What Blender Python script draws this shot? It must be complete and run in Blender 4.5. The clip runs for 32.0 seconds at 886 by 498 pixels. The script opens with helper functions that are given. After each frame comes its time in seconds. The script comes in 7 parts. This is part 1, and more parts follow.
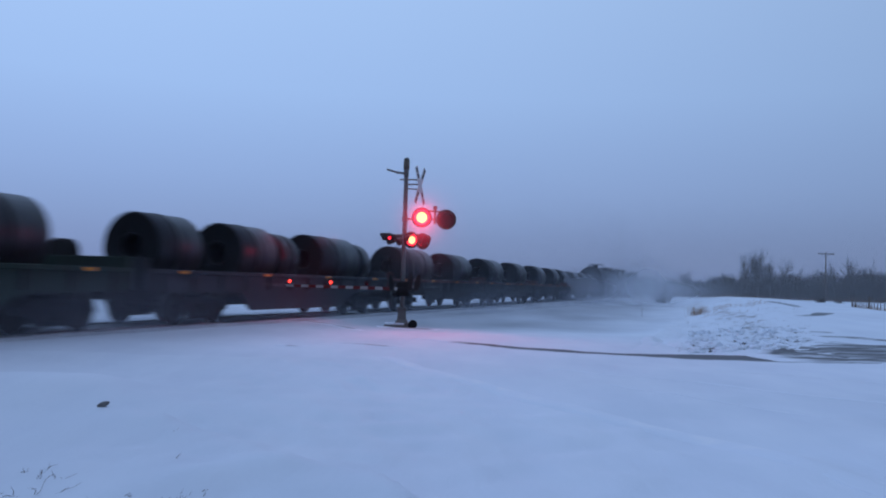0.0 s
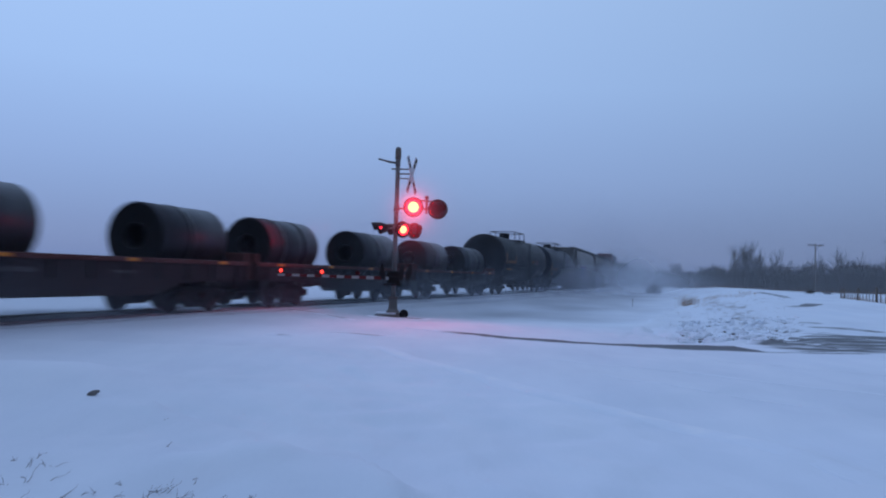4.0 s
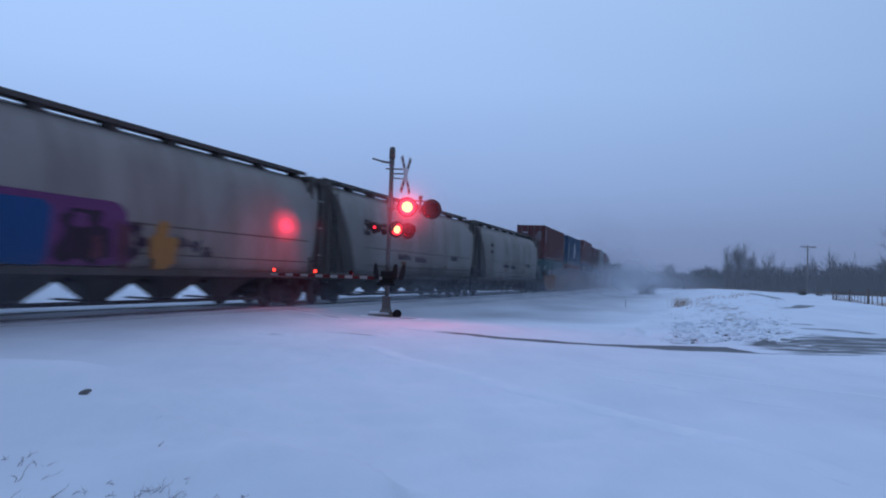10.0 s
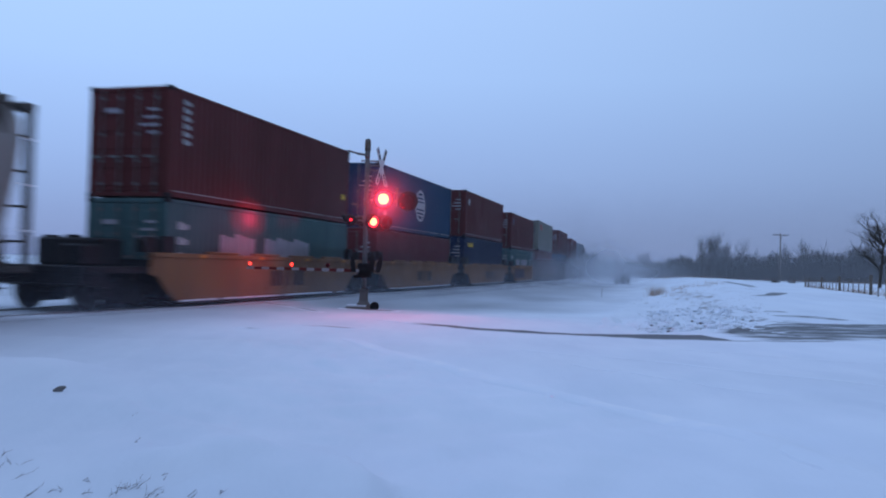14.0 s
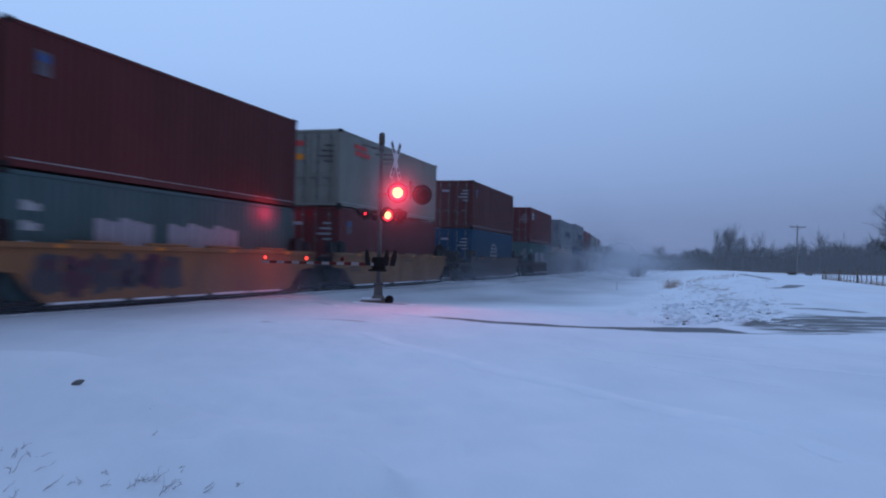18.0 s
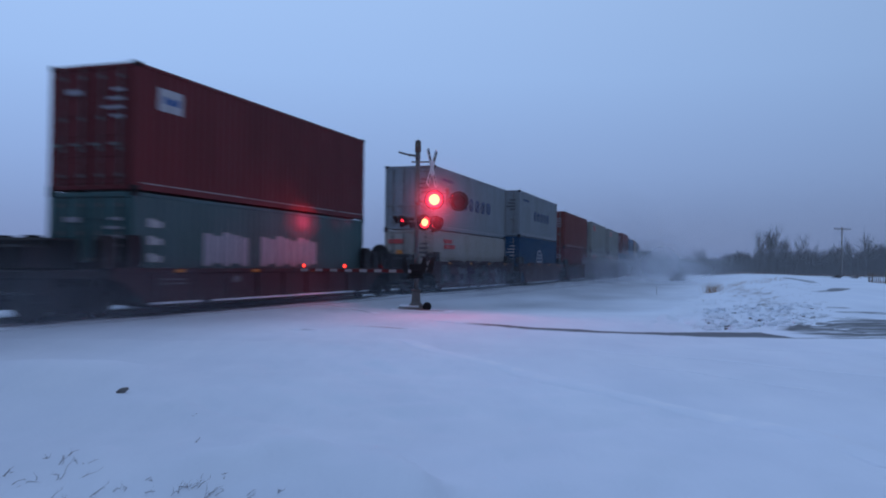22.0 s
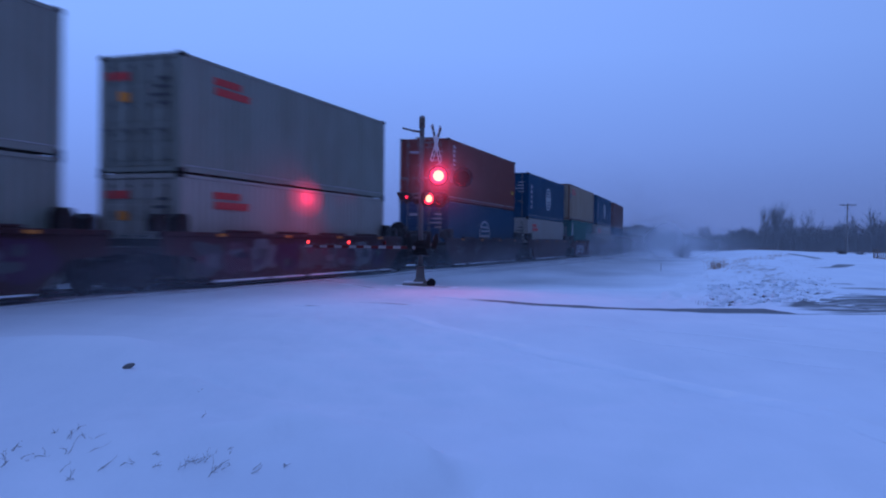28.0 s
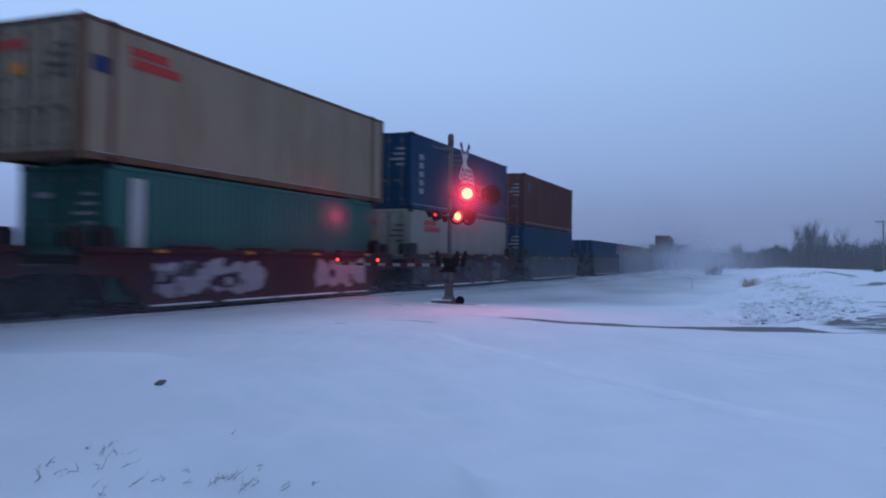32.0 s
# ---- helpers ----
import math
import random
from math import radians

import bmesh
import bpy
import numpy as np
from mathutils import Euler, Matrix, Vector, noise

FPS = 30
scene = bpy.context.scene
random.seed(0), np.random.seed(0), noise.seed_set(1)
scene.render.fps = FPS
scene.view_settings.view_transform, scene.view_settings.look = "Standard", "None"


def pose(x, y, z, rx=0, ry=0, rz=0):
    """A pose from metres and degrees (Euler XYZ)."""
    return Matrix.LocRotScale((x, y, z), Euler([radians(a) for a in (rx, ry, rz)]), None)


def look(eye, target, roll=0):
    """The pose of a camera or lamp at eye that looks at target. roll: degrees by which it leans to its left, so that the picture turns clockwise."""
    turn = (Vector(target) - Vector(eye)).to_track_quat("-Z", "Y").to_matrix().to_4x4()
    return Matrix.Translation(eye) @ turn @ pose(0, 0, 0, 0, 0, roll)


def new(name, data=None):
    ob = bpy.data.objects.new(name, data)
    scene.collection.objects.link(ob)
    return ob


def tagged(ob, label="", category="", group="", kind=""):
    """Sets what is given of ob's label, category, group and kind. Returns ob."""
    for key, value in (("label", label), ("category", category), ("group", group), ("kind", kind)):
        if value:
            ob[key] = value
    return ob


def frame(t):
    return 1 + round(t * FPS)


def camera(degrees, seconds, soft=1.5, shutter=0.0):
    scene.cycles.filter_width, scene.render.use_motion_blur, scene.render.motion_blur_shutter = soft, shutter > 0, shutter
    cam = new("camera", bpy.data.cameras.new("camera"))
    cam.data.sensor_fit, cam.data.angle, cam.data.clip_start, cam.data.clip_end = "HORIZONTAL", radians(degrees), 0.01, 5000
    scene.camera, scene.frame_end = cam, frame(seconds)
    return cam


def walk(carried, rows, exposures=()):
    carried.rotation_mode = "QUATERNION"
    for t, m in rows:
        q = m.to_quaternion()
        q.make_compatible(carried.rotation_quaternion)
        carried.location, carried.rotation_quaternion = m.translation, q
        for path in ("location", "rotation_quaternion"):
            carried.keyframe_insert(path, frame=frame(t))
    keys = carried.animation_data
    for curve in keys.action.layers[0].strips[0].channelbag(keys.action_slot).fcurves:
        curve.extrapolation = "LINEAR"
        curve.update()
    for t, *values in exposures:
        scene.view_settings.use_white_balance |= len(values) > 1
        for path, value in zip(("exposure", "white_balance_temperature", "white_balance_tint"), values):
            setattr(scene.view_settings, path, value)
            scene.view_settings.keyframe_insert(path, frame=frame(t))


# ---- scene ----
# The camera stands still beside a snowy level crossing and turns a little.
EYE = Vector((0.0, 0.0, 1.35))
SHUTTER = 0.8
cam = camera(56.27, 32.0, 2.0, SHUTTER)
# seconds, yaw to the left, pitch up, roll, in degrees
TURNS = [
    (0, 0.000, 2.354, 1.713), (0.5, -0.279, 2.431, 1.740), (1, -0.444, 2.539, 1.737), (1.5, -0.511, 2.593, 1.729),
    (2, -0.407, 2.533, 1.832), (2.5, -0.376, 2.292, 1.803), (4.5, -0.667, 1.510, 1.946), (5, -0.605, 1.394, 1.839),
    (5.5, -0.730, 1.376, 1.869), (6, -0.818, 1.442, 1.998), (6.5, -0.808, 1.510, 2.168), (7, -0.675, 1.522, 2.215),
    (7.5, -0.642, 1.467, 2.168), (8, -0.786, 1.430, 2.098), (8.5, -0.759, 1.413, 2.127), (9, -0.701, 1.494, 2.123),
    (9.5, -0.840, 1.636, 2.193), (10, -1.057, 1.685, 2.170), (10.5, -1.126, 1.570, 2.160), (11, -1.258, 1.390, 2.050),
    (11.5, -1.464, 1.183, 1.848), (12, -1.704, 1.209, 1.800), (12.5, -2.219, 1.214, 1.874), (13, -2.588, 0.942, 2.057),
    (13.5, -2.614, 1.165, 1.891), (14, -2.678, 1.160, 1.538), (14.5, -2.686, 1.143, 1.510), (16.5, -2.394, 0.725, 1.382),
    (17, -2.213, 0.690, 1.436), (17.5, -2.023, 0.731, 1.358), (18, -1.693, 0.679, 1.341), (18.5, -1.685, 0.775, 1.330),
    (19, -1.709, 0.947, 1.031), (19.5, -1.311, 0.976, 0.912), (20, -0.986, 1.097, 0.750), (20.5, -0.671, 1.062, 0.819),
    (21, -0.022, 0.994, 0.803), (21.5, 0.714, 1.033, 0.665), (22, 0.884, 1.083, 0.747), (22.5, 0.877, 1.202, 0.794),
    (23, 0.752, 1.162, 0.888), (23.5, 0.653, 1.025, 0.934), (24, 0.712, 0.845, 0.969), (24.5, 0.840, 0.611, 0.997),
    (26.5, 1.338, 0.659, 0.819), (27, 1.246, 0.596, 0.691), (27.5, 1.193, -0.189, 0.888), (28, 1.152, -0.561, 0.725),
    (28.5, 0.863, 0.247, 0.576), (29, 0.853, 0.781, 0.732), (29.5, 1.009, 0.903, 0.828), (30, 1.333, 0.749, 0.994),
    (30.5, 2.408, 0.589, 0.808), (31, 3.358, 0.591, 0.563), (31.5, 3.487, 0.669, 0.559), (32, 3.156, 0.635, 0.700)]


def aim(yaw, pitch, roll):
    a, b = radians(yaw), radians(pitch)
    ahead = Vector((-math.sin(a) * math.cos(b), math.cos(a) * math.cos(b), math.sin(b)))
    return look(EYE, EYE + ahead, roll)


# stops and white balance: the clip's camera drifts a little, and turns bluer and darker near 28 s
EXPOSURES = [(t, e, 6500 if t < 15 else 6380, 10) for t, e in ((0, -0.10), (2.5, -0.10), (6, -0.06), (9, 0.0), (12, 0.06), (13.2, 0.10), (14, 0.15), (14.5, 0.13), (17, -0.08), (18.5, 0.0), (20.5, -0.05), (21, -0.08), (22, -0.13), (24, -0.10), (27.2, 0.0))]
EXPOSURES += [(27.7, -0.18, 5500, 18), (28.05, -0.34, 4950, 27), (28.6, -0.22, 5500, 18), (29, -0.24, 6050, 13), (29.5, -0.02, 6450, 10), (30, 0.10, 6500, 10), (31, 0.03, 6500, 10), (32, 0.0, 6500, 10)]
walk(cam, [(t, aim(a, b, c)) for t, a, b, c in TURNS], EXPOSURES)

# ---- sky and light: an even overcast dusk ----
world = bpy.data.worlds.new("dusk_sky")
scene.world = world
world.use_nodes = True
wt = world.node_tree
wt.nodes.clear()
w_out = wt.nodes.new("ShaderNodeOutputWorld")
w_add = wt.nodes.new("ShaderNodeAddShader")
w_sky = wt.nodes.new("ShaderNodeTexSky")
w_sky.sky_type, w_sky.sun_disc = "NISHITA", False
w_sky.sun_elevation, w_sky.sun_rotation = radians(62), radians(180)
w_clear = wt.nodes.new("ShaderNodeBackground")
w_clear.inputs["Strength"].default_value = 0.012
w_cloud = wt.nodes.new("ShaderNodeBackground")
w_cloud.inputs["Strength"].default_value = 1.0
w_map = wt.nodes.new("ShaderNodeTexCoord")
w_xyz = wt.nodes.new("ShaderNodeSeparateXYZ")
w_ramp = wt.nodes.new("ShaderNodeValToRGB")
stops = w_ramp.color_ramp.elements
stops[0].position, stops[0].color = 0.0, (0.143, 0.213, 0.439, 1)
stops[1].position, stops[1].color = 1.0, (0.510, 0.745, 1.27, 1)
for place, colour in ((0.05, (0.172, 0.255, 0.509, 1)), (0.12, (0.240, 0.359, 0.655, 1)), (0.22, (0.320, 0.486, 0.820, 1)), (0.34, (0.373, 0.556, 0.898, 1)), (0.6, (0.450, 0.660, 1.09, 1))):
    stops.new(place).color = colour
# the last daylight stands ahead and to the left; the sky behind is darker
w_dot = wt.nodes.new("ShaderNodeVectorMath")
w_dot.operation = "DOT_PRODUCT"
w_dot.inputs[1].default_value = (-0.58, 0.81, 0.0)
w_side = wt.nodes.new("ShaderNodeMapRange")
for key, value in (("From Min", -1.0), ("From Max", 1.0), ("To Min", 0.14), ("To Max", 1.09)):
    w_side.inputs[key].default_value = value
wt.links.new(w_map.outputs["Generated"], w_dot.inputs[0])
wt.links.new(w_dot.outputs["Value"], w_side.inputs["Value"])
wt.links.new(w_side.outputs[0], w_cloud.inputs["Strength"])
wt.links.new(w_map.outputs["Generated"], w_xyz.inputs[0])
wt.links.new(w_xyz.outputs["Z"], w_ramp.inputs[0])
wt.links.new(w_ramp.outputs[0], w_cloud.inputs["Color"])
wt.links.new(w_sky.outputs[0], w_clear.inputs["Color"])
wt.links.new(w_clear.outputs[0], w_add.inputs[0])
wt.links.new(w_cloud.outputs[0], w_add.inputs[1])
wt.links.new(w_add.outputs[0], w_out.inputs["Surface"])
sun_data = bpy.data.lights.new("sun", "SUN")
sun_data.energy, sun_data.angle, sun_data.color = 0.12, radians(40), (0.85, 0.92, 1.0)
sun = new("sun", sun_data)
sun.matrix_world = look((0, 0, 60), (-6, 14, 0))


# ---- materials ----
def nodes_of(name):
    m = bpy.data.materials.new(name)
    m.use_nodes = True
    t = m.node_tree
    return m, t, t.nodes["Principled BSDF"], t.nodes["Material Output"]


def noise_node(t, scale, detail=4.0, stretch=None, coords="Object"):
    tc = t.nodes.new("ShaderNodeTexCoord")
    n = t.nodes.new("ShaderNodeTexNoise")
    n.inputs["Scale"].default_value, n.inputs["Detail"].default_value = scale, detail
    src = tc.outputs[coords]
    if stretch:
        mp = t.nodes.new("ShaderNodeMapping")
        mp.inputs["Scale"].default_value = stretch
        t.links.new(src, mp.inputs[0])
        src = mp.outputs[0]
    t.links.new(src, n.inputs["Vector"])
    return n


def ramp_node(t, src, a, b, low=(0, 0, 0, 1), high=(1, 1, 1, 1)):
    r = t.nodes.new("ShaderNodeValToRGB")
    r.color_ramp.elements[0].position, r.color_ramp.elements[0].color = a, low
    r.color_ramp.elements[1].position, r.color_ramp.elements[1].color = b, high
    t.links.new(src, r.inputs[0])
    return r


def mix_node(t, fac, a, b):
    mx = t.nodes.new("ShaderNodeMix")
    mx.data_type = "RGBA"
    t.links.new(fac, mx.inputs["Factor"])
    for sock, v in ((mx.inputs[6], a), (mx.inputs[7], b)):
        if isinstance(v, tuple):
            sock.default_value = v
        else:
            t.links.new(v, sock)
    return mx.outputs[2]


def paint(name, colour, rough=0.6, metal=0.0, grime=(0.05, 0.045, 0.04), amount=0.35, scale=1.2, streak=True, bump=0.15, grain=60.0, spec=0.12):
    """Weathered paint or metal: broad stains, streaks that run down, fine grain."""
    m, t, p, _ = nodes_of(name)
    c = (*colour, 1)
    big = noise_node(t, scale, 5, (1, 1, 0.35) if streak else None)
    fine = noise_node(t, grain, 3)
    r1 = ramp_node(t, big.outputs["Fac"], 0.45, 0.78, (0, 0, 0, 1), (amount, amount, amount, 1))
    tint = ramp_node(t, fine.outputs["Fac"], 0.3, 0.75, tuple(0.86 * v for v in colour) + (1,), tuple(min(1, 1.12 * v) for v in colour) + (1,))
    t.links.new(mix_node(t, r1.outputs[0], tint.outputs[0], (*grime, 1)), p.inputs["Base Color"])
    rr = ramp_node(t, big.outputs["Fac"], 0.3, 0.8, (rough * 0.85,) * 3 + (1,), (min(1, rough * 1.25),) * 3 + (1,))
    t.links.new(rr.outputs[0], p.inputs["Roughness"])
    p.inputs["Metallic"].default_value = metal
    p.inputs["Specular IOR Level"].default_value = spec
    if bump:
        b = t.nodes.new("ShaderNodeBump")
        b.inputs["Strength"].default_value, b.inputs["Distance"].default_value = bump, 0.01
        t.links.new(fine.outputs["Fac"], b.inputs["Height"])
        t.links.new(b.outputs[0], p.inputs["Normal"])
    return m


def snow_material(name, colour=(0.79, 0.855, 0.945)):
    m, t, p, _ = nodes_of(name)
    broad = noise_node(t, 0.16, 5)
    drift = noise_node(t, 1.1, 5, (1.0, 0.35, 1.0))
    fine = noise_node(t, 34.0, 4)
    r = ramp_node(t, broad.outputs["Fac"], 0.3, 0.7, tuple(0.86 * v for v in colour) + (1,), colour + (1,))
    r2 = ramp_node(t, drift.outputs["Fac"], 0.35, 0.68, (0, 0, 0, 1), (0.5, 0.5, 0.5, 1))
    # shade beside the track and at the left is mixed into the snow's colour
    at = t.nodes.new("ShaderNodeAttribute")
    at.attribute_name = "snow_shade"
    shade_tint = ramp_node(t, fine.outputs["Fac"], 0.35, 0.65, (0.07, 0.08, 0.105, 1), (0.15, 0.165, 0.20, 1))
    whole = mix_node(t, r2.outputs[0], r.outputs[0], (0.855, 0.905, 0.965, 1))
    t.links.new(mix_node(t, at.outputs["Fac"], whole, shade_tint.outputs[0]), p.inputs["Base Color"])
    p.inputs["Roughness"].default_value = 0.85
    p.inputs["Specular IOR Level"].default_value = 0.25
    b1 = t.nodes.new("ShaderNodeBump")
    b1.inputs["Strength"].default_value, b1.inputs["Distance"].default_value = 0.75, 0.10
    b2 = t.nodes.new("ShaderNodeBump")
    b2.inputs["Strength"].default_value, b2.inputs["Distance"].default_value = 0.25, 0.012
    t.links.new(drift.outputs["Fac"], b1.inputs["Height"])
    t.links.new(fine.outputs["Fac"], b2.inputs["Height"])
    t.links.new(b1.outputs[0], b2.inputs["Normal"])
    t.links.new(b2.outputs[0], p.inputs["Normal"])
    return m


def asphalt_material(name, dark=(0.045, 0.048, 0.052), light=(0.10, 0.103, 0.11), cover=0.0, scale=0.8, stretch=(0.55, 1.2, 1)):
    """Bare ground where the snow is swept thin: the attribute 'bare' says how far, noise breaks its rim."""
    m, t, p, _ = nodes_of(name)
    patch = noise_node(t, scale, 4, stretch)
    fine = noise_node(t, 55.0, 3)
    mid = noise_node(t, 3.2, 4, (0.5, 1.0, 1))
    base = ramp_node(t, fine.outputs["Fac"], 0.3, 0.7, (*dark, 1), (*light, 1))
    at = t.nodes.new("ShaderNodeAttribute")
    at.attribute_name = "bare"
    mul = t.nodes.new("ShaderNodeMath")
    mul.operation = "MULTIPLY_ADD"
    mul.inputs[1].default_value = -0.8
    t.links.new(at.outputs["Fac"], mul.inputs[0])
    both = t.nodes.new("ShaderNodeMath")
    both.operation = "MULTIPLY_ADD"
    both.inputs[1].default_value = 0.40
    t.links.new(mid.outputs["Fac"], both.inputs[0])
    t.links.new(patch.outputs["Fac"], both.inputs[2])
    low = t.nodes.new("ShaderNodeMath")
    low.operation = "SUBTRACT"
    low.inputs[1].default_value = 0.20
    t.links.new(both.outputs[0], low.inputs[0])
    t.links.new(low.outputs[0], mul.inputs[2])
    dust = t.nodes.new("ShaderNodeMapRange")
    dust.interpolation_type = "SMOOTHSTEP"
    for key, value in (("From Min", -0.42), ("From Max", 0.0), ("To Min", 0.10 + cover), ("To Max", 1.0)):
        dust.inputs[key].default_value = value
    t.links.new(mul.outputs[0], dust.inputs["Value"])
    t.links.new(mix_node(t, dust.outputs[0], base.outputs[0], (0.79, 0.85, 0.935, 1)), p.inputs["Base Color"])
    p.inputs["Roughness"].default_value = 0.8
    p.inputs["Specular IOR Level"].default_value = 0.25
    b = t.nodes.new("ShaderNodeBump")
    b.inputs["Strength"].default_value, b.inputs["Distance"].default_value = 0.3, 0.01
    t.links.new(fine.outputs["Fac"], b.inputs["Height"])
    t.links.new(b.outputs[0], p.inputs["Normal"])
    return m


def glow(name, colour, strength):
    m, t, p, _ = nodes_of(name)
    p.inputs["Base Color"].default_value = (*colour, 1)
    p.inputs["Emission Color"].default_value = (*colour, 1)
    p.inputs["Emission Strength"].default_value = strength
    return m


def powder(name, colour, thick, scale, soft=1.0, stretch=(1, 1, 1)):
    """Blown snow powder, or added haze and lamp halo: a thin veil whose density fades to its rim and is broken by
    noise.
    """
    m, t, p, out = nodes_of(name)
    t.nodes.remove(p)
    tc = t.nodes.new("ShaderNodeTexCoord")
    sub = t.nodes.new("ShaderNodeVectorMath")
    sub.operation = "SUBTRACT"
    sub.inputs[1].default_value = (0.5, 0.5, 0.5)
    flat = t.nodes.new("ShaderNodeVectorMath")
    flat.operation = "MULTIPLY"
    flat.inputs[1].default_value = (1, 0, 1)
    ln = t.nodes.new("ShaderNodeVectorMath")
    ln.operation = "LENGTH"
    t.links.new(tc.outputs["Generated"], sub.inputs[0])
    t.links.new(sub.outputs[0], flat.inputs[0])
    t.links.new(flat.outputs[0], ln.inputs[0])
    rim = t.nodes.new("ShaderNodeMapRange")
    rim.interpolation_type = "SMOOTHSTEP"
    rim.inputs["From Min"].default_value, rim.inputs["From Max"].default_value = 0.5, 0.5 - 0.48 * soft
    rim.inputs["To Min"].default_value, rim.inputs["To Max"].default_value = 0.0, thick
    t.links.new(ln.outputs["Value"], rim.inputs["Value"])
    n = noise_node(t, scale, 4, stretch)
    nr = ramp_node(t, n.outputs["Fac"], 0.25, 0.75, (0.58, 0.58, 0.58, 1))
    mul = t.nodes.new("ShaderNodeMath")
    mul.operation = "MULTIPLY"
    t.links.new(rim.outputs[0], mul.inputs[0])
    t.links.new(nr.outputs[0], mul.inputs[1])
    clear = t.nodes.new("ShaderNodeBsdfTransparent")
    front = t.nodes.new("ShaderNodeBsdfDiffuse")
    back = t.nodes.new("ShaderNodeBsdfTranslucent")
    both = t.nodes.new("ShaderNodeMixShader")
    for s in (front, back):
        s.inputs["Color"].default_value = (*colour, 1)
    t.links.new(front.outputs[0], both.inputs[1])
    t.links.new(back.outputs[0], both.inputs[2])
    mx = t.nodes.new("ShaderNodeMixShader")
    t.links.new(mul.outputs[0], mx.inputs[0])
    t.links.new(clear.outputs[0], mx.inputs[1])
    t.links.new(both.outputs[0], mx.inputs[2])
    t.links.new(mx.outputs[0], out.inputs["Surface"])
    return m


def veil_powder(name, colour, thick, scale, stretch=(1, 1, 1)):
    """Blown snow whose density is the attribute 'dense', broken softly by noise."""
    m, t, p, out = nodes_of(name)
    t.nodes.remove(p)
    at = t.nodes.new("ShaderNodeAttribute")
    at.attribute_name = "dense"
    n = noise_node(t, scale, 4, stretch)
    nr = ramp_node(t, n.outputs["Fac"], 0.30, 0.72, (0.45 * thick,) * 3 + (1,), (thick,) * 3 + (1,))
    mul = t.nodes.new("ShaderNodeMath")
    mul.operation = "MULTIPLY"
    t.links.new(at.outputs["Fac"], mul.inputs[0])
    t.links.new(nr.outputs[0], mul.inputs[1])
    clear = t.nodes.new("ShaderNodeBsdfTransparent")
    front = t.nodes.new("ShaderNodeBsdfDiffuse")
    back = t.nodes.new("ShaderNodeBsdfTranslucent")
    both = t.nodes.new("ShaderNodeMixShader")
    for s in (front, back):
        s.inputs["Color"].default_value = (*colour, 1)
    t.links.new(front.outputs[0], both.inputs[1])
    t.links.new(back.outputs[0], both.inputs[2])
    mx = t.nodes.new("ShaderNodeMixShader")
    t.links.new(mul.outputs[0], mx.inputs[0])
    t.links.new(clear.outputs[0], mx.inputs[1])
    t.links.new(both.outputs[0], mx.inputs[2])
    t.links.new(mx.outputs[0], out.inputs["Surface"])
    return m


SNOW = snow_material("snow")
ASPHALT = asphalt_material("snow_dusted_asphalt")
MOUTH = asphalt_material("wind_streaked_asphalt", (0.045, 0.048, 0.05), (0.10, 0.10, 0.10), 0.0, 1.0, (0.28, 1.5, 1))
BANKDIRT = asphalt_material("dirt_through_snow", (0.09, 0.075, 0.065), (0.22, 0.18, 0.15), 0.12, 3.0, (0.8, 0.55, 1))
CRESTSNOW = asphalt_material("crest_brightened_snow", (0.88, 0.905, 0.94), (0.94, 0.955, 0.97), 0.30, 2.6, (1, 1, 1))
STEEL = paint("dark_steel", (0.022, 0.021, 0.023), 0.6, 0.3, (0.05, 0.035, 0.03), 0.4, spec=0.12)
TRUCK = paint("oily_cast_iron", (0.014, 0.0135, 0.0145), 0.75, 0.1, (0.035, 0.028, 0.025), 0.5, spec=0.1)
WHEEL = paint("worn_wheel_steel", (0.035, 0.032, 0.031), 0.5, 0.5, (0.03, 0.024, 0.02), 0.5)
RAILSTEEL = paint("rail_steel", (0.30, 0.30, 0.31), 0.6, 0.2, (0.6, 0.62, 0.65), 0.9, 2.5, False)
GALV = paint("galvanised_steel", (0.17, 0.165, 0.165), 0.55, 0.25, (0.08, 0.06, 0.05), 0.55, 3.0)
WHITE = paint("white_paint", (0.36, 0.35, 0.35), 0.6, 0, (0.2, 0.19, 0.18), 0.5, 5)
BLACK = paint("black_paint", (0.018, 0.018, 0.02), 0.55, 0, (0.05, 0.05, 0.05), 0.3)
REDPAINT = paint("red_reflective", (0.13, 0.02, 0.02), 0.4, 0, (0.2, 0.05, 0.05), 0.2)
SIGNWHITE = paint("sign_white", (0.66, 0.65, 0.66), 0.6, 0, (0.25, 0.22, 0.21), 0.5, 5)
ORANGE = paint("orange_marker", (0.75, 0.25, 0.03), 0.4, 0, (0.3, 0.15, 0.05), 0.2)
YELLOW = paint("yellow_label", (0.75, 0.48, 0.05), 0.5, 0, (0.3, 0.2, 0.05), 0.2)
CONCRETE = paint("concrete", (0.20, 0.19, 0.18), 0.9, 0, (0.15, 0.14, 0.13), 0.5, 3)
WOOD = paint("weathered_wood", (0.16, 0.13, 0.11), 0.85, 0, (0.06, 0.05, 0.045), 0.5, 4)
BARK = paint("winter_bark", (0.075, 0.064, 0.056), 0.9, 0, (0.04, 0.035, 0.03), 0.5, 4)
STRAW = paint("dry_grass", (0.34, 0.20, 0.11), 0.9, 0, (0.2, 0.12, 0.06), 0.5, 4, False)
STALK = paint("dead_weed", (0.20, 0.17, 0.17), 0.9, 0, (0.06, 0.05, 0.04), 0.5, 4, False)
STONE = paint("field_stone", (0.20, 0.19, 0.19), 0.85, 0, (0.05, 0.05, 0.05), 0.5, 6, False)
